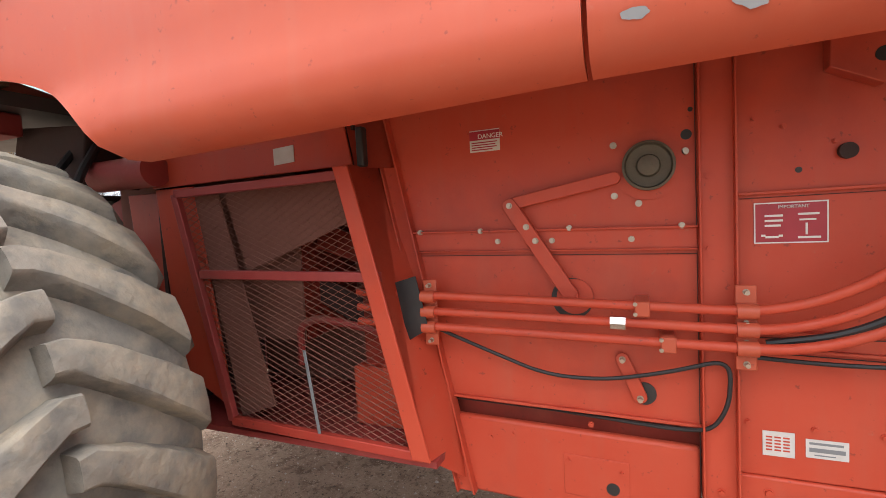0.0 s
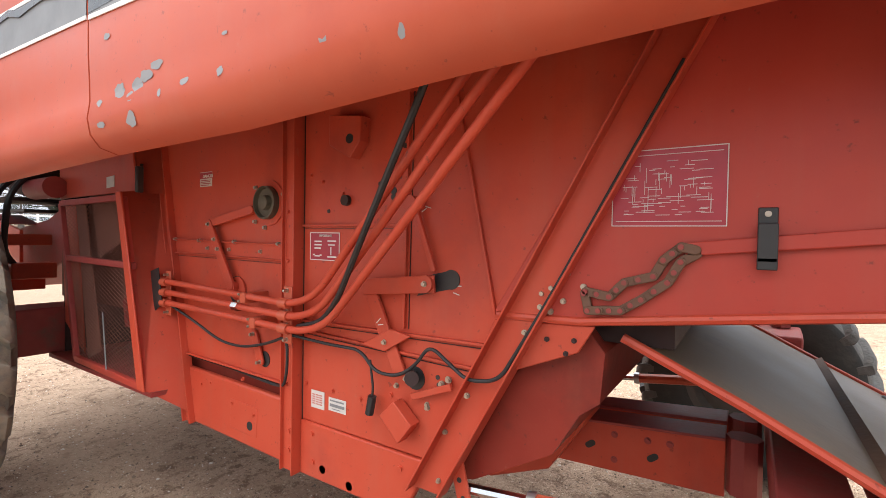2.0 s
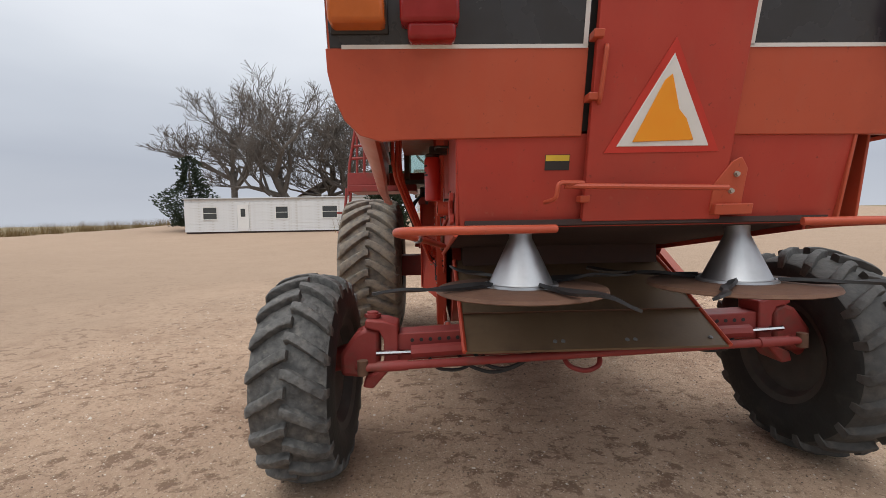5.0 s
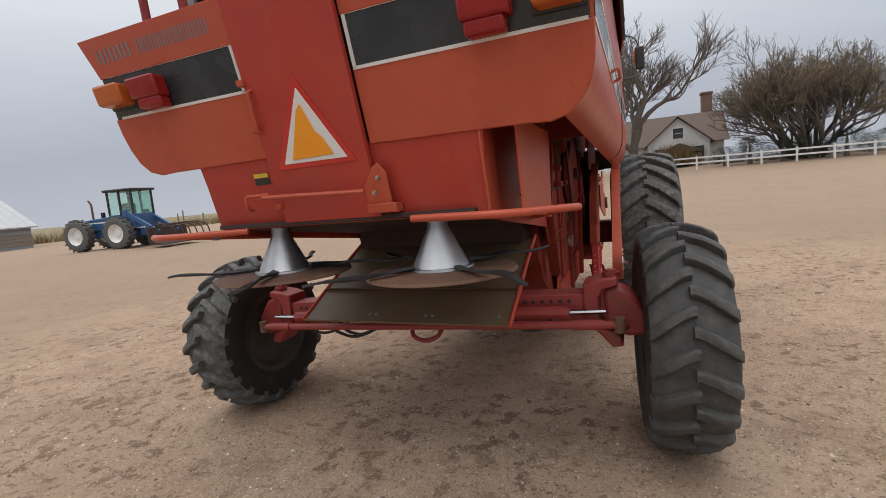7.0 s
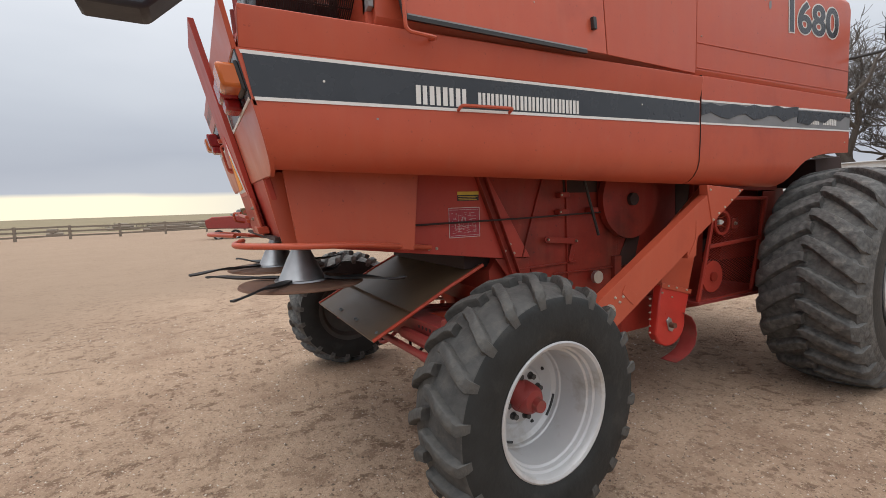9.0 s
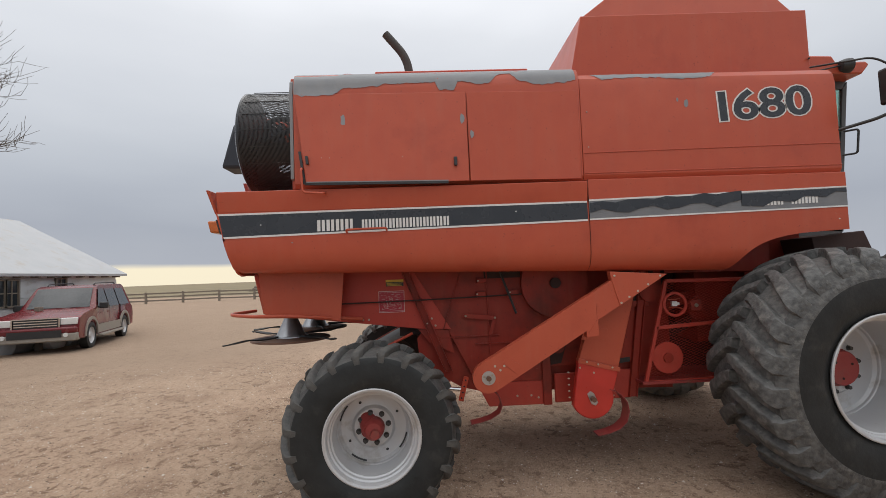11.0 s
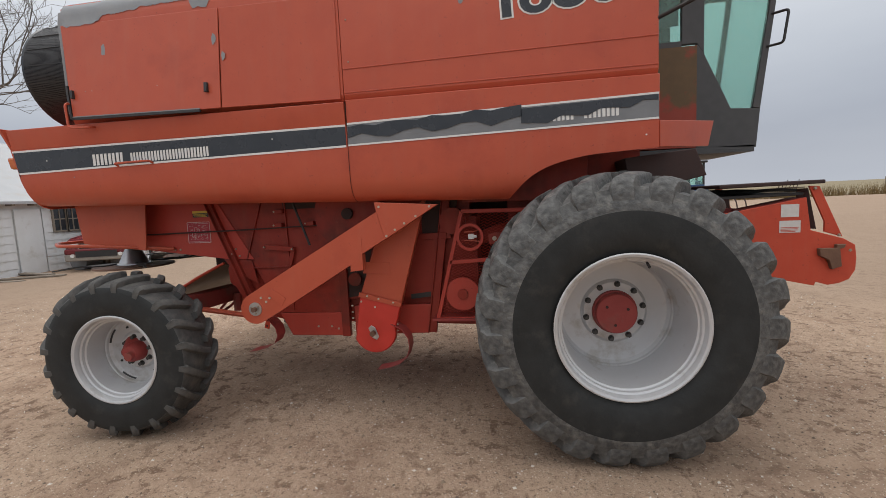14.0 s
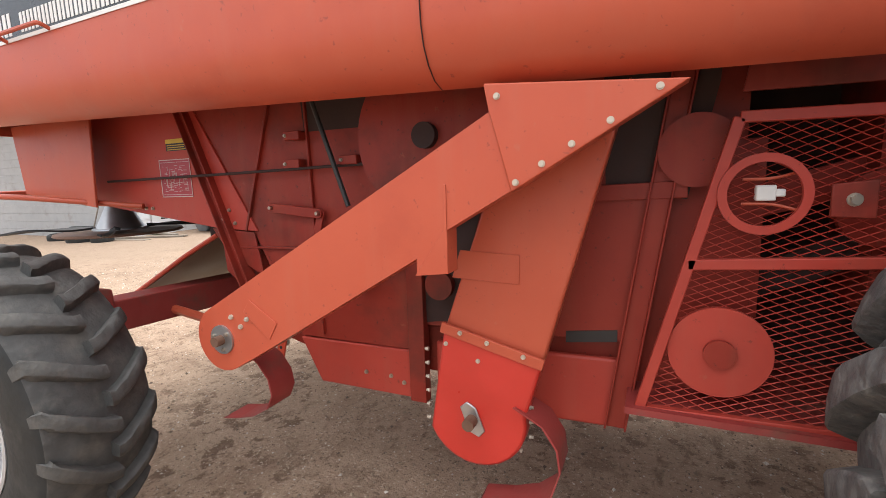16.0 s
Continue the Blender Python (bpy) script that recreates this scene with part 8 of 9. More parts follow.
for i in range(16):
    z = 0.24 * i
    half = 3.8 if z < 2.15 else 3.8 * max(0.0, (4.2 - z) / 2.05)
    if half > 0.2:
        part("gable_board", prism(B(), [(-3.8 - half, z), (-3.8 + half, z), (-3.8 + half, z + 0.235), (-3.8 - half, z + 0.235)], "y", -0.022, 0.0), GREYSIDE, shed)
for x, y, h in ((-13.6, 8.4, 1.2),):
    p = empty("post", "weathered wooden post in the dirt", "post", at=(x, y, 0))
    part("shaft", box(B(), -0.07, 0.07, -0.07, 0.07, -0.1, h), WOOD, p, bevel=0.01)
for k, (x, y, s, mt) in enumerate(((-15.9, 5.35, 0.17, RUST), (-13.9, 8.0, 0.3, STRIPE_GREY), (-13.7, 8.8, 0.34, WHITE), (-13.5, 9.4, 0.3, STEEL))):
    t = tagged(empty("drum", "old discarded drum lying by the shed wall", "drum", "drums by the shed", at=(x, y, s * 0.95)))
    bm = B()
    lathe(bm, [(-s, 0), (-s, s * 0.9), (-s * 0.95, s), (-0.03, s), (0, s * 1.03), (0.03, s), (s * 0.95, s), (s, s * 0.9), (s, 0)], (0, 0, 0), "y" if k % 2 else "x", 20)
    part("shell", bm, mt, t)
for x, y, r, tilt in ((-15.25, 5.05, 0.33, 4), (-15.2, 5.1, 0.30, -5), (-14.55, 5.2, 0.27, 8), (-16.4, 5.2, 0.34, 3)):
    up = 0.22 if (x, r) == (-15.2, 0.30) else 0.0
    t = empty("tyre", "old black tyre lying by the shed wall", "tyre", "old tyres by the shed", at=(x, y, 0.11 + up))
    t.rotation_euler = (radians(tilt), 0, 0)
    bm = B()
    lathe(bm, [(-0.08, r * 0.60), (-0.11, r * 0.78), (-0.08, r * 0.96), (0.0, r), (0.08, r * 0.96), (0.11, r * 0.78), (0.08, r * 0.60), (0.0, r * 0.55), (-0.08, r * 0.60)], (0, 0, 0), "z", 28)
    part("carcass", bm, RUBBER, t, smooth=50)
for k, (x, y, l, a) in enumerate(((-14.2, 5.6, 1.5, 8), (-13.9, 6.1, 1.9, 25), (-14.1, 6.6, 1.4, -12))):
    t = empty("plank", "grey weathered plank lying by the shed", "plank", "planks by the shed", at=(x, y, 0.03 + 0.03 * k))
    t.rotation_euler = (0, 0, radians(a))
    part("board", box(B(), -l / 2, l / 2, -0.09, 0.09, -0.02, 0.02), WOOD, t, bevel=0.004)
for x, z0, x1, z1 in ((-15.6, 0.0, -15.2, 1.3), (-14.6, 0.0, -14.95, 0.8)):
    t = empty("broom", "old broom leaning on the shed", "broom", at=(x, 5.5, 0))
    bm = B()
    tube(bm, [(0, 0, z0), (x1 - x, 0.2, z1)], 0.018, 8)
    part("stick", bm, WOOD, t)
    part("head", box(B(), x1 - x - 0.09, x1 - x + 0.09, 0.16, 0.24, z1, z1 + 0.1), BLACK, t)

# long trailer house
tr = empty("trailer_house", "long white trailer house with ribbed siding", "trailer house", at=(29.7, 3.0, 0.45))
part("wall", box(B(), 0.02, 4.0, 0, 16, 0.35, 2.78), SIDING, tr)
part("skirting", box(B(), 0.06, 3.9, 0.05, 15.95, -0.4, 0.35), DARK, tr, "dark skirting")
part("roof", box(B(), -0.12, 4.1, -0.1, 16.1, 2.78, 2.88), ROOF_TIN, tr, bevel=0.03)
DO = [(1.6, 2.5, 0.35, 2.4), (11.2, 12.1, 0.35, 2.4)]
siding(tr, 16, 0.35, 2.75, SIDING, 0.20, 0.0, DO + [(4.6, 5.7, 1.3, 2.2), (8.3, 9.2, 1.3, 2.2), (13.6, 14.6, 1.3, 2.2)], -1)
for a, b in ((4.6, 5.7), (8.3, 9.2), (13.6, 14.6)):
    window(tr, 0.0, a, b, 1.3, 2.2, -1, (1, 2))
for a, b, *_ in DO:
    d = part("door", box(B(), -0.03, 0.02, a + 0.03, b - 0.03, 0.38, 2.36), WHITE, tr, "plain white door")
    part("door_window", box(B(), -0.04, -0.03, a + 0.28, b - 0.28, 1.45, 2.05), DARKGLASS, d)
part("step", box(B(), -1.0, 0.0, 11.1, 12.2, -0.35, 0.1), SIDING, tr, bevel=0.02)
for k in range(4):
    part("vent", cyl(B(), (1.5, 2 + 4 * k, 2.88), (1.5, 2 + 4 * k, 3.1), 0.09, 10), ROOF_TIN, tr)

# farmhouse
hs = empty("farmhouse", "white farmhouse with brown shingle roofs and a chimney", "house", at=(56, -5.5, 2.2))
part("wall", box(B(), 0, 8, -5.0, 7.5, -0.5, 2.9), SIDING, hs)
part("gable", prism(B(), [(0, 2.9), (8, 2.9), (4, 6.0)], "y", -5.0, 7.5), SIDING, hs)
gable_roof(hs, 0, 8, -5.0, 7.5, 2.9, 6.2, SHINGLE, 0.5, "y")
part("wall", box(B(), -3.5, 0.5, -3.2, 3.0, -0.5, 2.6), SIDING, hs)
part("gable", prism(B(), [(-3.2, 2.6), (3.0, 2.6), (-0.1, 5.2)], "x", -3.5, 0.5), SIDING, hs)
gable_roof(hs, -3.5, 4.0, -3.2, 3.0, 2.6, 5.3, SHINGLE, 0.4, "x")
window(hs, -3.5, -0.6, 0.4, 3.0, 4.1, -1, (1, 2))
window(hs, -3.5, -2.6, -1.6, 0.6, 2.0, -1, (1, 2))
window(hs, -3.5, 1.3, 2.3, 0.6, 2.0, -1, (1, 2))
window(hs, 0.0, 4.4, 5.4, 0.6, 2.0, -1, (1, 2))
part("porch", box(B(), -5.0, -3.5, -2.2, 2.0, -0.5, 1.2), WOOD, hs)
part("porch_roof", prism(B(), [(-2.5, 1.4), (2.3, 1.4), (-0.1, 2.4)], "x", -5.2, -3.4), SHINGLE, hs)
ch = part("chimney", box(B(), 4.6, 5.6, -4.5, -3.35, 3.0, 8.5), BRICK, hs, bevel=0.02)
part("chimney_cap", box(B(), 4.5, 5.7, -4.6, -3.25, 8.5, 8.7), BRICK, ch)
o = empty("outbuilding", "brown board outbuilding with a row of windows", "outbuilding", at=(43, -27.4, 1.7))
part("wall", box(B(), 0, 4, -8, 2.5, -0.7, 2.75), WOOD, o)
part("roof", box(B(), -0.3, 4.3, -8.3, 2.8, 2.75, 2.95), SHINGLE, o)
for k in range(6):
    window(o, 0.0, -6 + k * 1.2, -5.2 + k * 1.2, 1.1, 1.9, -1, (2, 1))
o = empty("cottage", "small house with a brown hipped roof behind the trailer", "house", at=(48, 5.0, 1.9))
part("wall", box(B(), 0, 6, 3, 10, -0.5, 2.6), SIDING, o)
gable_roof(o, 0, 6, 3, 10, 2.6, 4.6, SHINGLE, 0.4, "x")

BLUEGREY = material("blue_grey_barn_boards", (0.24, 0.27, 0.30), 0.85, second=(0.30, 0.33, 0.35), grain=3, bump=0.2, stretch=(4, 4, 0.3))
# barn and fuel tank
barn = empty("barn", "grey weathered barn with a pale tin roof", "barn")
part("wall", box(B(), 0, 10.6, -3.6, 9, -0.3, 1.75), BLUEGREY, barn)
for x in (0.0, 10.45):
    part("gable", prism(B(), [(-3.6, 1.75), (9, 1.75), (9, 2.75), (4.5, 6.25)], "x", x, x + 0.15), BLUEGREY, barn)
part("roof", prism(B(), [(4.5, 6.42), (-4.0, 1.72), (-4.0, 1.62), (4.5, 6.28)], "x", -0.35, 10.95), ROOF_TIN, barn, "weathered pale tin roof slope")
part("roof", prism(B(), [(4.5, 6.42), (9.45, 2.60), (9.45, 2.48), (4.5, 6.28)], "x", -0.35, 10.95), ROOF_TIN, barn)
for k in range(18):
    x = -0.3 + 0.63 * k
    part("roof_rib", prism(B(), [(4.45, 6.41), (-4.0, 1.735), (-4.0, 1.70), (4.45, 6.37)], "x", x, x + 0.03), ROOF_TIN, barn)
for z in (0.25, 0.55, 0.85, 1.15, 1.45):
    part("wall_board", box(B(), -0.02, 10.62, -3.635, -3.6, z, z + 0.27), WOOD if z < 1.0 else BLUEGREY, barn)
dm = part("dormer", prism(B(), [(4.5, 4.65), (5.5, 4.65), (5.5, 5.55), (5.0, 5.95), (4.5, 5.55)], "y", 1.7, 3.6), WOOD, barn, "small weathered roof dormer", bevel=0.01)
part("dormer_window", box(B(), 4.74, 5.26, 1.66, 1.70, 4.95, 5.5), SIDING, dm, "pale boarded dormer opening")
for sy in (-1, 1):
    part("dormer_roof", prism(B(), [(5.0, 5.96), (5.0, 6.04), (5.0 + 0.68 * sy, 5.50), (5.0 + 0.68 * sy, 5.42)], "y", 1.5, 3.8), SHINGLE, dm)
local(barn, pose(4.5, 46.0, 0.0, 0, 0, 1.5))
tk = empty("fuel_tank", "dull red fuel tank on a tall steel stand", "fuel tank", at=(5.0, 39.6, 0.15))
bm = B()
lathe(bm, [(-1.65, 0), (-1.65, 0.80), (-1.55, 0.93), (1.55, 0.93), (1.65, 0.80), (1.65, 0)], (0, 0, 3.33), "x", 32)
part("tank", bm, material("dull_red_tank", (0.26, 0.06, 0.045), 0.6, second=(0.32, 0.09, 0.07), bump=0.1, stain=(0.18, 0.07, 0.05)), tk)
for x in (-1.1, 1.1):
    for y in (-0.7, 0.7):
        part("leg", box(B(), x - 0.10, x + 0.10, y - 0.10, y + 0.10, -0.1, 2.42), WOOD, tk, "grey timber leg", bevel=0.01)
    part("cross_beam", box(B(), x - 0.09, x + 0.09, -0.95, 0.95, 2.42, 2.62), WOOD, tk, bevel=0.01)
    part("brace", tube(B(), [(x, -0.7, 0.4), (x, 0.7, 2.2)], 0.05, 6), WOOD, tk)
    part("brace", tube(B(), [(x, 0.7, 0.4), (x, -0.7, 2.2)], 0.05, 6), WOOD, tk)
for y in (-0.82, 0.82):
    for z in (0.55, 1.9):
        part("rail", box(B(), -1.5, 1.5, y - 0.03, y + 0.03, z, z + 0.14), WOOD, tk)
    part("brace", tube(B(), [(-1.1, y, 0.6), (1.1, y, 1.95)], 0.04, 6), RUST, tk)
part("ladder", tube(B(), [(1.8, -0.9, 0), (1.4, -0.8, 2.8)], 0.035, 6), RUST, tk)

# yard pole with a lamp
pl = empty("light_pole", "weathered utility pole with a yard lamp", "light pole", at=(-1.4, 25.7, 0))
part("pole", tube(B(), [(0, 0, -0.2), (0, 0, 8.1)], 0.14, 14, 0.10), WOOD, pl)
part("arm", tube(B(), rounded([(0, 0, 7.8), (0.30, -0.1, 7.95), (0.42, -0.12, 7.9)], 0.1), 0.025, 8), STEEL, pl)
bm = B()
lathe(bm, [(0, 0), (0, 0.09), (-0.12, 0.13), (-0.30, 0.14), (-0.32, 0.10), (-0.40, 0.05), (-0.40, 0)], (0.42, -0.12, 7.95), "z", 18)
part("lamp", bm, WHITE, pl, "white lamp housing")
# red machine in the yard
mc = empty("swather", "old red farm swather parked in the yard", "farm machine")
part("hood", prism(B(), [(-2.0, 0.7), (-2.1, 1.15), (-1.7, 1.35), (0.3, 1.4), (0.3, 0.6)], "y", -0.7, 0.7), RED_DULL, mc, bevel=0.05)
part("cab", prism(B(), [(0.3, 0.6), (0.3, 2.2), (1.6, 2.2), (1.5, 0.6)], "y", -0.7, 0.7), RED_DULL, mc, bevel=0.03)
part("cab_window", box(B(), 0.95, 1.45, -0.72, 0.72, 1.45, 2.05), DARKGLASS, mc)
part("cab_roof", box(B(), 0.2, 1.7, -0.8, 0.8, 2.2, 2.28), WHITE, mc)
for x, r in ((-1.4, 0.30), (-0.5, 0.30), (0.9, 0.40)):
    w = new("wheel"); w.parent = mc
    part("tyre", lathe(B(), [(-0.12, r * 0.6), (-0.13, r * 0.9), (-0.08, r), (0.08, r), (0.13, r * 0.9), (0.12, r * 0.6)], (x, -0.75, r), "y", 24), RUBBER, w)
    part("rim", lathe(B(), [(-0.06, 0), (-0.08, r * 0.6), (0.08, r * 0.6), (0.06, 0)], (x, -0.75, r), "y", 24), WHITE, w)
part("header", box(B(), 1.5, 2.5, -1.2, 0.8, 0.15, 0.60), RED_DULL, mc, bevel=0.04)
local(mc, pose(-2.2, 27.2, 0, 0, 0, -6))

# blue loader tractor
bt = empty("loader_tractor", "blue articulated loader tractor with cab and front loader", "tractor")
part("hood", prism(B(), [(-2.3, 0.95), (-2.3, 1.45), (0.1, 1.62), (0.1, 0.95)], "y", -0.42, 0.42), BLUE, bt, bevel=0.04)
for sy in (-1, 1):
    part("hood_stripe", box(B(), -2.1, -0.35, 0.418 * sy, 0.426 * sy, 1.30, 1.36), WHITE, bt, "white hood stripe")
part("chassis", box(B(), -2.2, 1.6, -0.35, 0.35, 0.55, 0.98), BLUE, bt, bevel=0.03)
part("cab_base", box(B(), 0.1, 1.6, -0.65, 0.65, 0.95, 1.65), BLUE, bt, bevel=0.03)
for x, y in ((0.14, -0.6), (0.14, 0.6), (0.85, -0.62), (0.85, 0.62), (1.55, -0.6), (1.55, 0.6)):
    part("cab_post", box(B(), x - 0.04, x + 0.04, y - 0.04, y + 0.04, 1.6, 2.8), BLACK, bt)
for y in (-0.6, 0.6):
    part("cab_glass", box(B(), 0.18, 1.51, y - 0.006, y + 0.006, 1.65, 2.75), GLASS, bt)
part("cab_glass", box(B(), 1.54, 1.552, -0.56, 0.56, 1.65, 2.75), GLASS, bt)
part("cab_roof", box(B(), 0.0, 1.7, -0.75, 0.75, 2.78, 2.90), BLACK, bt, bevel=0.04)
part("seat", box(B(), 0.5, 0.9, -0.25, 0.25, 1.6, 2.2), BLACK, bt, bevel=0.05)
part("exhaust", tube(B(), rounded([(-1.6, 0, 1.5), (-1.6, 0, 2.3), (-1.75, 0, 2.5)], 0.1), 0.05, 10), RUST, bt)
part("breather", cyl(B(), (-0.95, 0, 1.55), (-0.95, 0, 1.85), 0.10, 14), BLACK, bt)
for sx in (-1.7, 0.75):
    for sy in (-1, 1):
        w = new("wheel"); w.parent = bt
        bm = B()
        lathe(bm, [(-0.22, 0.45), (-0.24, 0.62), (-0.2, 0.74), (-0.08, 0.78), (0.08, 0.78), (0.2, 0.74), (0.24, 0.62), (0.22, 0.45)], (sx, 0.82 * sy, 0.76), "y", 36)
        for k in range(18):
            for s in (-1, 1):
                a = 2 * math.pi * (k + 0.25 * s) / 18
                m = Matrix.Translation((sx, 0.82 * sy, 0.76)) @ Matrix.Rotation(a, 4, "Y") @ Matrix.Translation((0.79, 0.11 * s, 0)) @ Matrix.Rotation(0.6 * s, 4, "X")
                box(bm, -0.03, 0.03, -0.12, 0.12, -0.03, 0.03, m)
        part("tyre", bm, RUBBER_WORN, w)
        part("rim", lathe(B(), [(0.10, 0), (0.10, 0.14), (0.05, 0.18), (0.05, 0.32), (0.20, 0.44), (0.22, 0.46), (-0.2, 0.46)], (sx, 0.82 * sy, 0.76), "y", 30, sy), WHITE, w)
for sy in (-0.6, 0.6):
    part("loader_arm", prism(B(), [(0.9, 1.65), (1.2, 1.78), (2.9, 0.75), (2.8, 0.5), (2.1, 1.0)], "y", sy - 0.07, sy + 0.07), BLUE, bt, bevel=0.015)
    part("loader_mast", box(B(), 0.95, 1.2, sy - 0.1, sy + 0.1, 0.8, 1.85), BLUE, bt, bevel=0.015)
    part("ram", tube(B(), [(1.3, sy, 0.95), (2.5, sy, 0.95)], 0.045, 8), CHROME, bt)
part("bucket", prism(B(), [(2.7, 0.9), (2.75, 0.12), (3.6, 0.06), (3.62, 0.10), (2.9, 0.25), (2.82, 0.9)], "y", -1.2, 1.2), DARK, bt, bevel=0.01)
for k in range(6):
    y = -1.1 + 0.44 * k
    part("grapple_tine", tube(B(), rounded([(2.8, y, 0.95), (3.5, y, 1.05), (4.2, y, 0.85), (4.35, y, 0.2)], 0.25), 0.03, 6), DARK, bt)
local(bt, pose(6.35, 18.2, 0.43, 0, 0, -80) @ Matrix.Scale(0.80, 4))

# maroon sport utility car in front of the shed
suv = empty("car", "dark red sport utility car parked by the shed", "car")
body = [(-2.55, 0.42), (-2.60, 0.80), (-2.52, 1.05), (-2.38, 1.12), (-2.05, 1.88), (-1.85, 1.93), (0.35, 1.90), (0.62, 1.84), (1.22, 1.20), (2.25, 1.08), (2.50, 0.98), (2.58, 0.70), (2.55, 0.40), (2.15, 0.36), (2.02, 0.66), (1.62, 0.82), (1.22, 0.66), (1.09, 0.36), (-1.02, 0.36), (-1.15, 0.66), (-1.55, 0.82), (-1.95, 0.66), (-2.08, 0.36)]
bm = B()
k = len(body)
rows = []
for y, s in ((-0.99, 0.98), (-0.90, 1.0), (0.90, 1.0), (0.99, 0.98)):
    row = []
    for x, z in body:
        tuck = 0.22 * max(0, (z - 1.12)) / 0.8
        row.append(bm.verts.new((x * s, math.copysign(abs(y) - tuck, y), z)))
    rows.append(row)
for a, b in zip(rows, rows[1:]):
    for i in range(k):
        bm.faces.new((a[i], a[(i + 1) % k], b[(i + 1) % k], b[i]))
bmesh.ops.triangulate(bm, faces=[bm.faces.new(rows[0]), bm.faces.new(rows[-1][::-1])])
part("body", bm, MAROON, suv, "dark red painted body", smooth=25)
for sy in (-1, 1):
    def glass_quad(x0, x1, x2, x3, z0=1.18, z1=1.78):
        bm = B()
        f = lambda z: sy * (0.99 - 0.22 * max(0, z - 1.12) / 0.8 + 0.006)
        vs = [bm.verts.new((x, f(z), z)) for x, z in ((x0, z0), (x1, z0), (x2, z1), (x3, z1))]
        bm.faces.new(vs)
        part("side_window", bm, DARKGLASS, suv, smooth=0)
    glass_quad(0.08, 1.05, 0.55, 0.08)
    glass_quad(-0.95, 0.0, 0.0, -0.90)
    glass_quad(-2.10, -1.05, -1.0, -1.85)
    part("side_trim", box(B(), -1.05, 1.12, 0.985 * sy, 1.01 * sy, 0.40, 0.66), TAUPE, suv, bevel=0.008)
    part("running_board", box(B(), -1.0, 1.05, 0.97 * sy, 1.13 * sy, 0.30, 0.36), TAUPE, suv, bevel=0.012)
    for xc in (1.60, -1.53):
        bm = B()
        ang = [math.pi * k / 12 for k in range(13)]
        ring = [(xc + math.cos(a) * q, 0.40 + math.sin(a) * q) for q, aa in ((0.55, ang), (0.46, ang[::-1])) for a in aa]
        bm = prism(bm, ring, "y", 0.975 * sy, 1.02 * sy)
        part("wheel_flare", bm, TAUPE, suv)
    part("fog_lamp", cyl(B(), (2.62, 0.72 * sy, 0.52), (2.70, 0.72 * sy, 0.52), 0.06, 14), WHITE, suv)
    part("door_line", box(B(), 0.03, 0.045, 0.991 * sy, 0.996 * sy, 0.66, 1.16), BLACK, suv)
    part("door_line", box(B(), -1.0, -0.985, 0.991 * sy, 0.996 * sy, 0.66, 1.16), BLACK, suv)
    part("door_handle", box(B(), 0.12, 0.30, 0.99 * sy, 1.015 * sy, 1.00, 1.04), MAROON, suv)
    part("headlamp", box(B(), 2.36, 2.585, 0.56 * sy, 0.95 * sy, 0.80, 0.985), WHITE, suv, "clear headlamp", bevel=0.02)
    part("mirror", box(B(), 0.85, 1.0, 0.99 * sy, 1.22 * sy, 1.15, 1.35), BLACK, suv, bevel=0.03)
    part("roof_rail", tube(B(), rounded([(-1.7, 0.62 * sy, 1.93), (-1.6, 0.62 * sy, 1.99), (0.2, 0.62 * sy, 1.97), (0.3, 0.62 * sy, 1.91)], 0.08), 0.02, 8), BLACK, suv)
    for x in (1.60, -1.53):
        w = new("wheel"); w.parent = suv
        part("tyre", lathe(B(), [(-0.10, 0.24), (-0.13, 0.30), (-0.11, 0.385), (0.11, 0.385), (0.13, 0.30), (0.10, 0.24)], (x, 0.88 * sy, 0.385), "y", 28), RUBBER, w)
        part("rim", lathe(B(), [(0.08, 0), (0.09, 0.06), (0.05, 0.10), (0.06, 0.22), (0.11, 0.245), (-0.1, 0.245)], (x, 0.88 * sy, 0.385), "y", 24, sy), RIM, w)
bm = B()
vs = [bm.verts.new(v) for v in ((1.20, -0.80, 1.225), (1.20, 0.80, 1.225), (0.66, 0.72, 1.815), (0.66, -0.72, 1.815))]
bm.faces.new(vs)
bmesh.ops.translate(bm, verts=bm.verts, vec=(0.01, 0, 0.008))
part("windscreen", bm, DARKGLASS, suv, smooth=0)
part("grille", box(B(), 2.50, 2.60, -0.52, 0.52, 0.72, 0.98), BLACK, suv, bevel=0.02)
for z in (0.78, 0.85, 0.92):
    part("grille_bar", box(B(), 2.59, 2.615, -0.50, 0.50, z, z + 0.025), CHROME, suv)
part("bumper", box(B(), 2.45, 2.68, -0.97, 0.97, 0.56, 0.74), MAROON, suv, bevel=0.05)
part("bumper_cladding", box(B(), 2.40, 2.67, -0.98, 0.98, 0.34, 0.57), TAUPE, suv, bevel=0.04)
for y0, y1, z0, z1 in ((-0.56, 0.56, 0.985, 1.01), (-0.56, 0.56, 0.70, 0.725), (-0.56, -0.53, 0.725, 0.985), (0.53, 0.56, 0.725, 0.985)):
    part("grille_frame", box(B(), 2.54, 2.625, y0, y1, z0, z1), CHROME, suv)
part("bumper_intake", box(B(), 2.66, 2.69, -0.62, 0.62, 0.46, 0.66), BLACK, suv)
local(suv, pose(-13.6, 9.7, 0.03, 0, 0, -73) @ Matrix.Scale(0.90, 4))

# ---------------------------------------------------------------- fences
wf = empty("white_fence", "white two-rail board fence", "fence")
pts = [Vector((44.6, 6 - 2.5 * k, 0)) if k < 5 else Vector((44.6 - 0.35 * (k - 4), 6 - 2.5 * k, 0)) for k in range(14)]
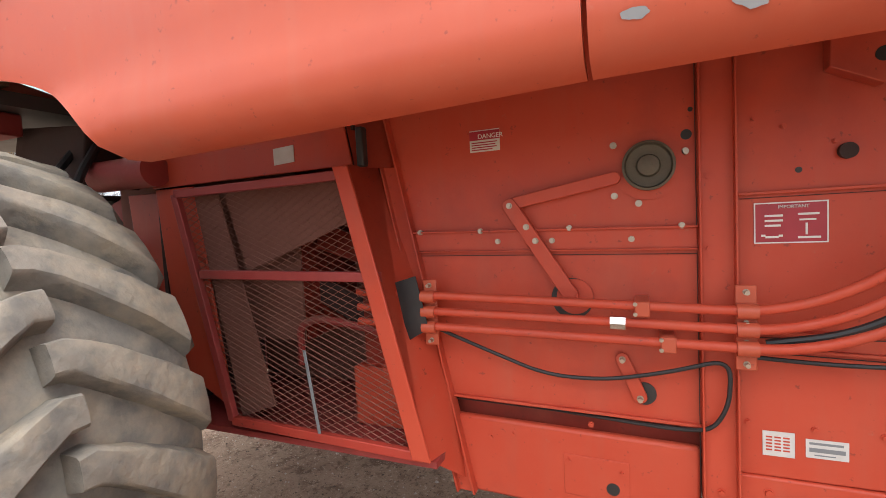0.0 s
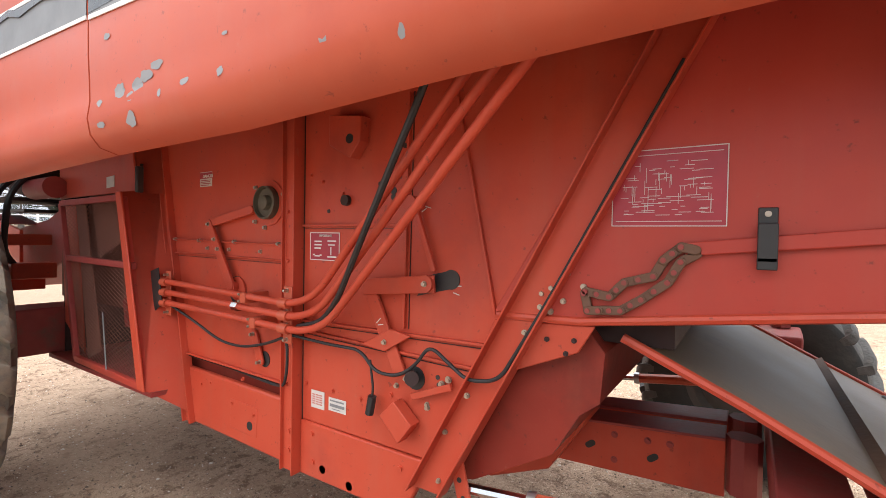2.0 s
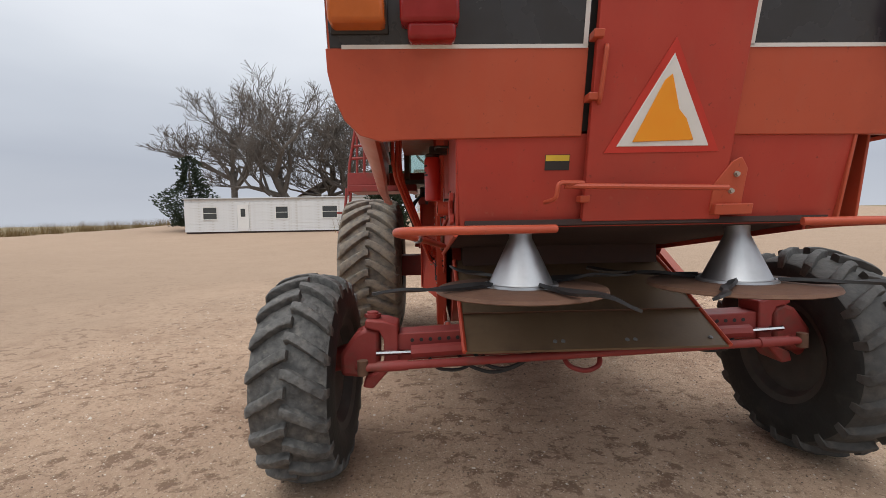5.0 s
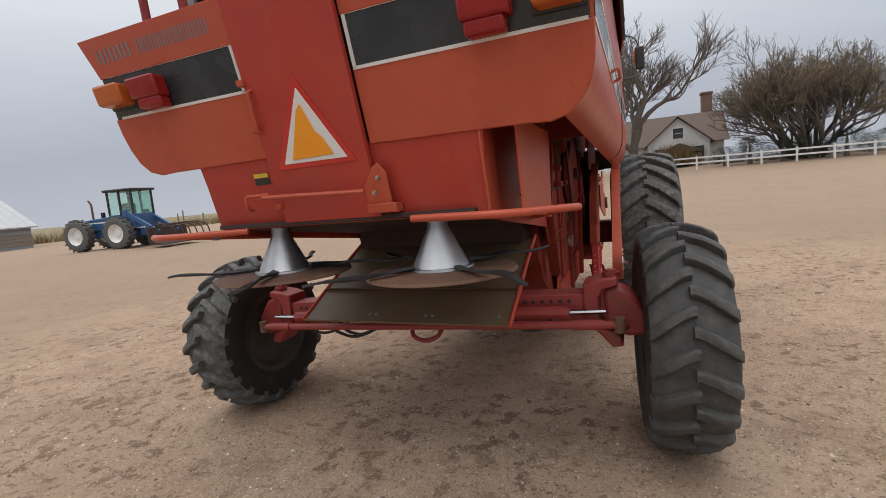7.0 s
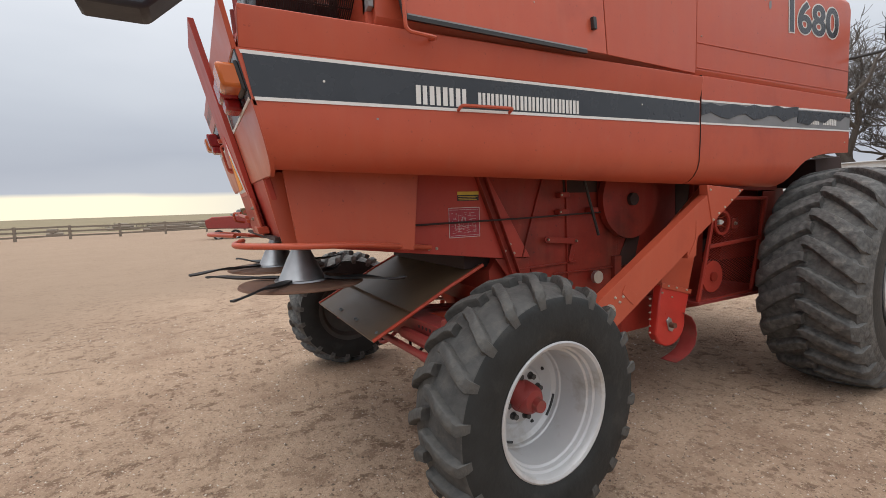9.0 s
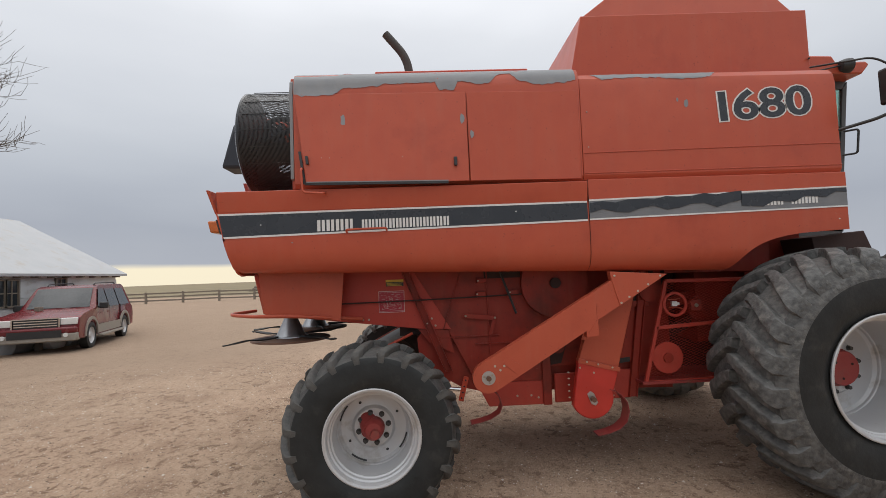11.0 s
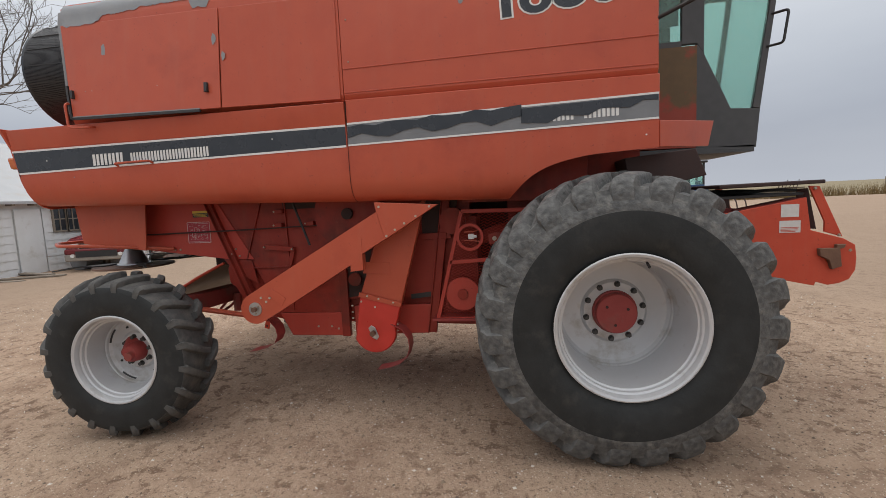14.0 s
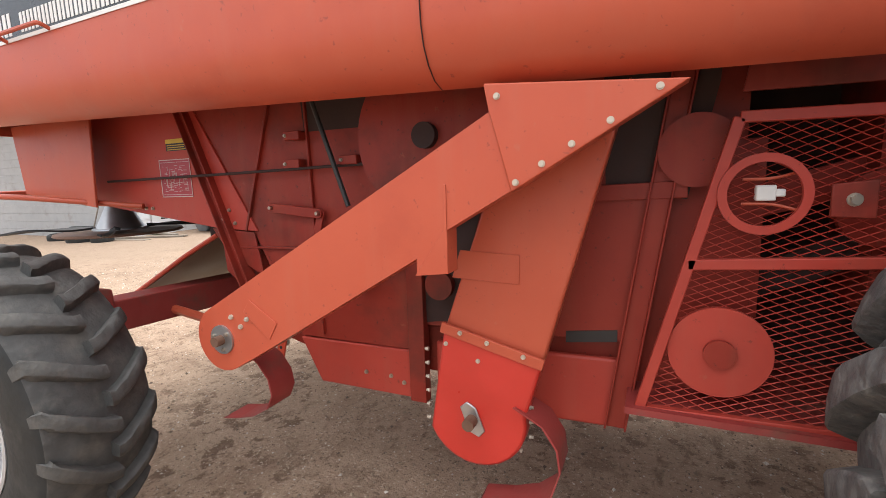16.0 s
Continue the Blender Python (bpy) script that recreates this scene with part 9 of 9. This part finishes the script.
for k, p in enumerate(pts):
    z = gz(p.x, p.y)
    part("post", box(B(), p.x - 0.07, p.x + 0.07, p.y - 0.07, p.y + 0.07, z - 0.2, z + 1.2), WHITE, wf)
    if k:
        q = pts[k - 1]
        zq = gz(q.x, q.y)
        for h in (0.55, 1.02):
            bm = B()
            bar(bm, (p.x, p.y, z + h), (q.x, q.y, zq + h), 0.05, 0.14)
            part("rail", bm, WHITE, wf)
yf = empty("rail_fence", "weathered wooden rail fence round the yard", "fence")
prev = None
for k in range(19):
    p = Vector((-46 + 3.0 * k, 35.0 + 0.45 * k, 0))
    part("post", box(B(), p.x - 0.08, p.x + 0.08, p.y - 0.08, p.y + 0.08, -0.2, 1.05), WOOD, yf)
    if prev:
        for h in (0.30, 0.62, 0.92):
            bm = B()
            bar(bm, (prev.x, prev.y, h), (p.x, p.y, h + 0.03 * ((k * 7) % 3 - 1)), 0.05, 0.13)
            part("rail", bm, WOOD, yf)
    prev = p
for k, (x, y, l, h) in enumerate(((-7, 52, 5, 0.7), (-12, 60, 3, 0.8), (-16, 50, 1.2, 0.6), (-3, 58, 4, 0.9), (-30, 75, 6, 1.0))):
    t = empty("timber_pile", "low pile of grey timber beyond the fence", "timber pile", "timber piles", at=(x, y, 0))
    for j in range(5):
        part("log", tube(B(), [(-l / 2 + 0.2 * j, 0.3 * (j % 3), 0.15 + h * 0.3 * (j // 2)), (l / 2 - 0.3 * j, 0.3 * (j % 3) + 0.1, 0.15 + h * 0.3 * (j // 2))], 0.16, 8), WOOD, t)

# ---------------------------------------------------------------- trees


def grow(name, label, at, height, spread, seed, levels=5, trunk_r=0.28, lean=0.0, leafy=0, twig=0.010, first=0.28, stems=1):
    rnd = random.Random(seed)
    t = empty(name, label, "tree", at=(at[0], at[1], gz(*at)))
    trunk, crown = B(), B()
    leaves = []

    def limb(bm, p, d, length, r, lev):
        n = 4 if lev < 4 else 3
        pts = [p]
        for i in range(n):
            d = (d + Vector((rnd.gauss(0, 0.16), rnd.gauss(0, 0.16), rnd.gauss(0.05, 0.10)))).normalized()
            pts.append(pts[-1] + d * length / n)
        tube(bm, pts, r, 8 if lev == 0 else (5 if lev < 3 else 3), max(twig * 0.6, r * (0.62 if lev < levels else 0.3)))
        if lev >= levels:
            leaves.extend(pts[2:])
            return
        kids = 3 if lev < 3 else 4
        if lev == 0:
            kids = 6
        for k in range(kids):
            f = rnd.uniform(0.35, 1.0) if k else 1.0
            i = min(n - 1, int(f * n))
            q = pts[i] + (pts[i + 1] - pts[i]) * (f * n - i)
            a = rnd.uniform(0, 2 * math.pi)
            side = d.orthogonal().normalized()
            side = Matrix.Rotation(a, 3, d) @ side
            tilt = rnd.uniform(0.45, 1.0) * spread
            nd = (d * math.cos(tilt) + side * math.sin(tilt))
            nd.z = max(nd.z, -0.1) + (0.12 if lev > 1 else 0.05)
            limb(crown if lev >= 1 else trunk, q, nd.normalized(), length * rnd.uniform(0.58, 0.82), max(twig, r * rnd.uniform(0.45, 0.62)), lev + 1)

    for k in range(stems):
        a = 2 * math.pi * k / stems + 0.4
        tip = 0.0 if stems == 1 else rnd.uniform(0.25, 0.75)
        foot = Vector((math.cos(a), math.sin(a), 0)) * (0.0 if stems == 1 else rnd.uniform(0.2, 1.6))
        limb(trunk, foot + Vector((0, 0, -0.2)), Vector((lean + tip * math.cos(a), tip * math.sin(a), 1)).normalized(), height * first, trunk_r, 0)
    part("trunk", trunk, BARK, t, "", smooth=60)
    part("crown", crown, BARK, t, "bare tangled branches", smooth=60)
    if leafy:
        bm = B()
        for p in leaves:
            for _ in range(leafy):
                c = p + Vector((rnd.gauss(0, 0.12), rnd.gauss(0, 0.12), rnd.gauss(0, 0.12)))
                u = Vector((rnd.gauss(0, 1), rnd.gauss(0, 1), rnd.gauss(0, 1))).normalized()
                v = u.orthogonal().normalized()
                s = rnd.uniform(0.03, 0.07)
                bm.faces.new([bm.verts.new(c + w) for w in (u * s, v * s * 0.6, -u * s, -v * s * 0.6)])
        part("leaves", bm, LEAF_DRY, t, "few dry brown leaves", smooth=0)
    return t


grow("bare_tree", "tall bare grey tree beside the farmhouse", (44, -0.6), 27.0, 0.72, 5, 6, 0.50, 0.0, 0, 0.018, 0.18)
grow("bare_tree", "broad dense bare tree with many stems behind the white fence", (47, -15.8), 16.0, 0.74, 8, 5, 0.20, 0.0, 2, 0.018, 0.24, stems=13)
grow("bare_tree", "wide bare tree behind the trailer house", (42, 14.5), 19.0, 1.0, 12, 6, 0.50, -0.05, 0, 0.022)
grow("bare_tree", "wide bare tree behind the trailer house", (44, 20.5), 19.0, 0.95, 21, 6, 0.45, 0.05, 0, 0.022)
grow("bare_tree", "wide bare tree behind the trailer house", (43, 9.0), 18.5, 1.0, 31, 6, 0.42, 0.0, 0, 0.022)
grow("bare_tree", "bare tree behind the trailer house", (47, 12.0), 16.0, 1.0, 33, 6, 0.40, 0.0, 0, 0.020)
grow("bare_tree", "bare tree at the edge of the yard", (54, -27.5), 13.0, 1.0, 37, 6, 0.38, 0.0, 0, 0.018)
grow("bare_tree", "bare yard tree near the shed", (-18.5, 3.8), 11.5, 0.92, 47, 6, 0.20, 0.05, 0, 0.006, 0.38)


def cedar(at, height, radius, seed, label, taper=0.8):
    rnd = random.Random(seed)
    t = empty("cedar", label, "tree", at=(at[0], at[1], gz(*at)))
    part("trunk", tube(B(), [(0, 0, -0.2), (0, 0, height * 0.95)], radius * 0.09, 8, 0.02), BARK, t)
    bm = B()
    for i in range(5200):
        f = rnd.random() ** 0.7
        z = height * (0.06 + 0.94 * (1 - f))
        a = rnd.uniform(0, 2 * math.pi)
        lump = 0.72 + 0.75 * noise.noise(Vector((z * 0.55, seed + math.cos(a) * 1.3, math.sin(a) * 1.3)))
        rr = radius * f ** taper * lump * rnd.uniform(0.35, 1.0)
        c = Vector((math.cos(a) * rr, math.sin(a) * rr, z))
        out = Vector((math.cos(a), math.sin(a), rnd.uniform(0.1, 0.9))).normalized()
        side = out.cross(Vector((rnd.gauss(0, 1), rnd.gauss(0, 1), rnd.gauss(0, 1)))).normalized()
        s = height * rnd.uniform(0.012, 0.030)
        for tw in (0.0, 1.3):
            sd = Matrix.Rotation(tw, 3, out) @ side
            bm.faces.new([bm.verts.new(c + w) for w in (-out * s * 0.6, sd * s * 0.38, out * s, -sd * s * 0.38)])
    part("crown", bm, NEEDLE, t, "dark green needle sprays", smooth=0)


cedar((17.5, 2.75), 6.2, 1.3, 2, "dark green cedar beside the trailer house", 0.45)
cedar((34, 20.6), 6.2, 3.3, 5, "dark green cedar at the end of the trailer house", 0.55)
for k, (x, y, h, r) in enumerate(((45.5, -11, 2.3, 2.6), (45.2, -13.5, 2.0, 2.6), (45.4, -15.6, 2.3, 2.6), (45.0, -18, 2.4, 2.8), (44.0, -20.5, 2.1, 2.6), (46, -9, 1.7, 1.6))):
    cedar((x, y), h, r, 11 + k, "low dark green bush behind the fence", 0.30)


def tuft(at, size, count, seed, label, mat=LEAF_DRY, flat_x=1.0, flat_y=1.0):
    rnd = random.Random(seed)
    t = empty("brush", label, "brush", at=(at[0], at[1], gz(*at)))
    bm = B()
    for _ in range(count):
        a = Vector((rnd.gauss(0, 0.4) * size * flat_x, rnd.gauss(0, 0.4) * size * flat_y, 0))
        b = a + Vector((rnd.gauss(0, 0.22), rnd.gauss(0, 0.22), rnd.uniform(0.4, 1.0))) * size
        w = Vector((rnd.gauss(0, 1), rnd.gauss(0, 1), 0)).normalized() * 0.015 * max(1, size * 0.8)
        bm.faces.new([bm.verts.new(v) for v in (a - w, a + w, b)])
    part("stems", bm, mat, t, "dry brown stems", smooth=0)


tuft((28.9, 5.6), 1.5, 900, 3, "dry brown brush by the trailer house")
tuft((2.0, 36.5), 1.3, 600, 4, "dry weeds by the fuel tank")
tuft((-0.8, 26.0), 0.6, 400, 9, "dry weeds round the pole")
tuft((51.5, -5), 2.6, 2200, 6, "yellow brown shrub before the porch")
for k in range(14):
    tuft((20 + 3.4 * k, 52 - 1.2 * k), 1.4, 500, 60 + k, "tall dry grass along the berm", LEAF_DRY, 2.2, 1.0)

# scattered stones and clods, twigs in the yard
rnd = random.Random(77)
verts, faces = [], []
for _ in range(62000):
    x, y = rnd.uniform(-10, 3.5), rnd.uniform(-6.8, 4.8)
    s = rnd.uniform(0.0025, 0.0075) * (2.0 if rnd.random() < 0.07 else 1.0)
    z = ground_height(x, y) + relief(x, y)
    b = len(verts)
    rot = rnd.uniform(0, 3)
    c, sn = math.cos(rot), math.sin(rot)
    for dx, dy, dz in ((1, 0, 0.1), (0, 1, 0.2), (-1.1, 0.1, 0), (0.1, -0.9, 0.1), (0, 0, 0.9), (0, 0, -0.6)):
        dx, dy, dz = (v * rnd.uniform(0.7, 1.2) for v in (dx, dy, dz))
        verts.append((x + (dx * c - dy * sn) * s, y + (dx * sn + dy * c) * s, z + dz * s))
    for f in ((0, 1, 4), (1, 2, 4), (2, 3, 4), (3, 0, 4), (1, 0, 5), (2, 1, 5), (3, 2, 5), (0, 3, 5)):
        faces.append(tuple(b + i for i in f))
me = bpy.data.meshes.new("gravel")
me.from_pydata(verts, [], faces)
stone = material("mixed_gravel", (0.34, 0.26, 0.19), 0.9, second=(0.48, 0.42, 0.35), grain=2.0, bump=0.1)
geo, tone = stone.node_tree.nodes.new("ShaderNodeNewGeometry"), stone.node_tree.nodes.new("ShaderNodeValToRGB")
tone.color_ramp.interpolation = "CONSTANT"
for p, c in ((0.0, (0.16, 0.115, 0.085, 1)), (0.30, (0.26, 0.19, 0.135, 1)), (0.55, (0.36, 0.27, 0.19, 1)), (0.76, (0.66, 0.60, 0.52, 1))):
    e = tone.color_ramp.elements[0] if p == 0 else tone.color_ramp.elements.new(p)
    e.position, e.color = p, c
tone.color_ramp.elements.remove(tone.color_ramp.elements[-1])
stone.node_tree.links.new(geo.outputs["Random Per Island"], tone.inputs[0])
stone.node_tree.links.new(tone.outputs[0], stone.node_tree.nodes["Principled BSDF"].inputs["Base Color"])
me.materials.append(stone)
tagged(new("gravel", me), "small stones and clods scattered on dirt", "gravel", kind="stuff")
for k in range(16):
    x, y = rnd.uniform(-7, 1), rnd.uniform(-5.5, -2.0)
    a = rnd.uniform(0, 6.28)
    l = rnd.uniform(0.06, 0.16)
    t = empty("twig", "dry brown twig lying on the dirt", "twig", "twigs on the dirt", at=(x, y, ground_height(x, y) + relief(x, y) + 0.006))
    bm = B()
    tube(bm, [(0, 0, 0), (math.cos(a) * l * 0.5, math.sin(a) * l * 0.5, 0.012), (math.cos(a + 0.5) * l, math.sin(a + 0.5) * l, 0.002)], 0.005, 6, 0.002)
    part("stem", bm, BARK, t)

# far farm truck and scrub beyond the fence
ft = empty("farm_truck", "old brown grain truck parked far out on the prairie", "truck", at=(3.3, 86.5, gz(3.3, 86.5)))
bm = B()
box(bm, -0.9, 2.5, -1.1, 1.1, 0.9, 2.3)
part("grain_box", bm, BROWN, ft, "weathered brown grain box", bevel=0.03)
bm = B()
prism(bm, [(-2.6, 0.6), (-0.95, 0.6), (-0.95, 2.1), (-1.5, 2.1), (-1.75, 1.5), (-2.6, 1.4)], "y", -0.95, 0.95)
part("cab", bm, PRIMER, ft, "faded grey truck cab", bevel=0.05)
bm = B()
box(bm, -2.5, 2.4, -0.4, 0.4, 0.55, 0.88)
part("chassis", bm, DARK, ft)
for x in (-1.95, 1.6):
    for y in (-0.95, 0.95):
        part("wheel", cyl(B(), (x, y - 0.12, 0.45), (x, y + 0.12, 0.45), 0.45, 18), RUBBER, ft)
for k in range(7):
    tuft((-14 + 4.1 * k, 74 - 1.1 * k), 0.9, 260, 130 + k, "low dark scrub beyond the fence", BARK, 2.6, 1.0)
# parked cultivator and posts far out
fc = empty("field_cultivator", "dark folded field cultivator parked far away", "implement", at=(40.2, 75.3, gz(40.2, 75.3)))
bm = B()
for y in (-0.9, 0.9):
    bar(bm, (-1.5, y, 0.9), (1.5, y, 0.9), 0.14, 0.14)
for x in (-1.4, 0.0, 1.4):
    bar(bm, (x, -0.9, 0.9), (x, 0.9, 0.9), 0.12, 0.12)
part("frame", bm, DARK, fc, "dark steel frame")
for k in range(6):
    x = -1.3 + 0.52 * k
    bm = B()
    tube(bm, rounded([(x, 0.9, 0.2), (x, 1.1, 0.6), (x, 0.9, 0.95), (x + 0.1, 0.5, 1.6 + 0.25 * (k % 3))], 0.1, 4), 0.06, 6)
    part("shank", bm, DARK, fc)
for x in (-1.0, 1.0):
    part("wheel", cyl(B(), (x, -1.1, 0.35), (x, -0.9, 0.35), 0.35, 14), RUBBER, fc)
for x, y, h in ((49.2, 69.9, 1.9), (49.9, 69.5, 2.4), (52.3, 67.7, 1.7)):
    mp = empty("marker_post", "dark leaning post on the horizon", "post", "horizon posts", at=(x, y, gz(x, y)))
    bm = B()
    bar(bm, (0, 0, -0.2), (0.1, 0, h), 0.16, 0.16, (1, 0, 0))
    part("post", bm, WOOD, mp)
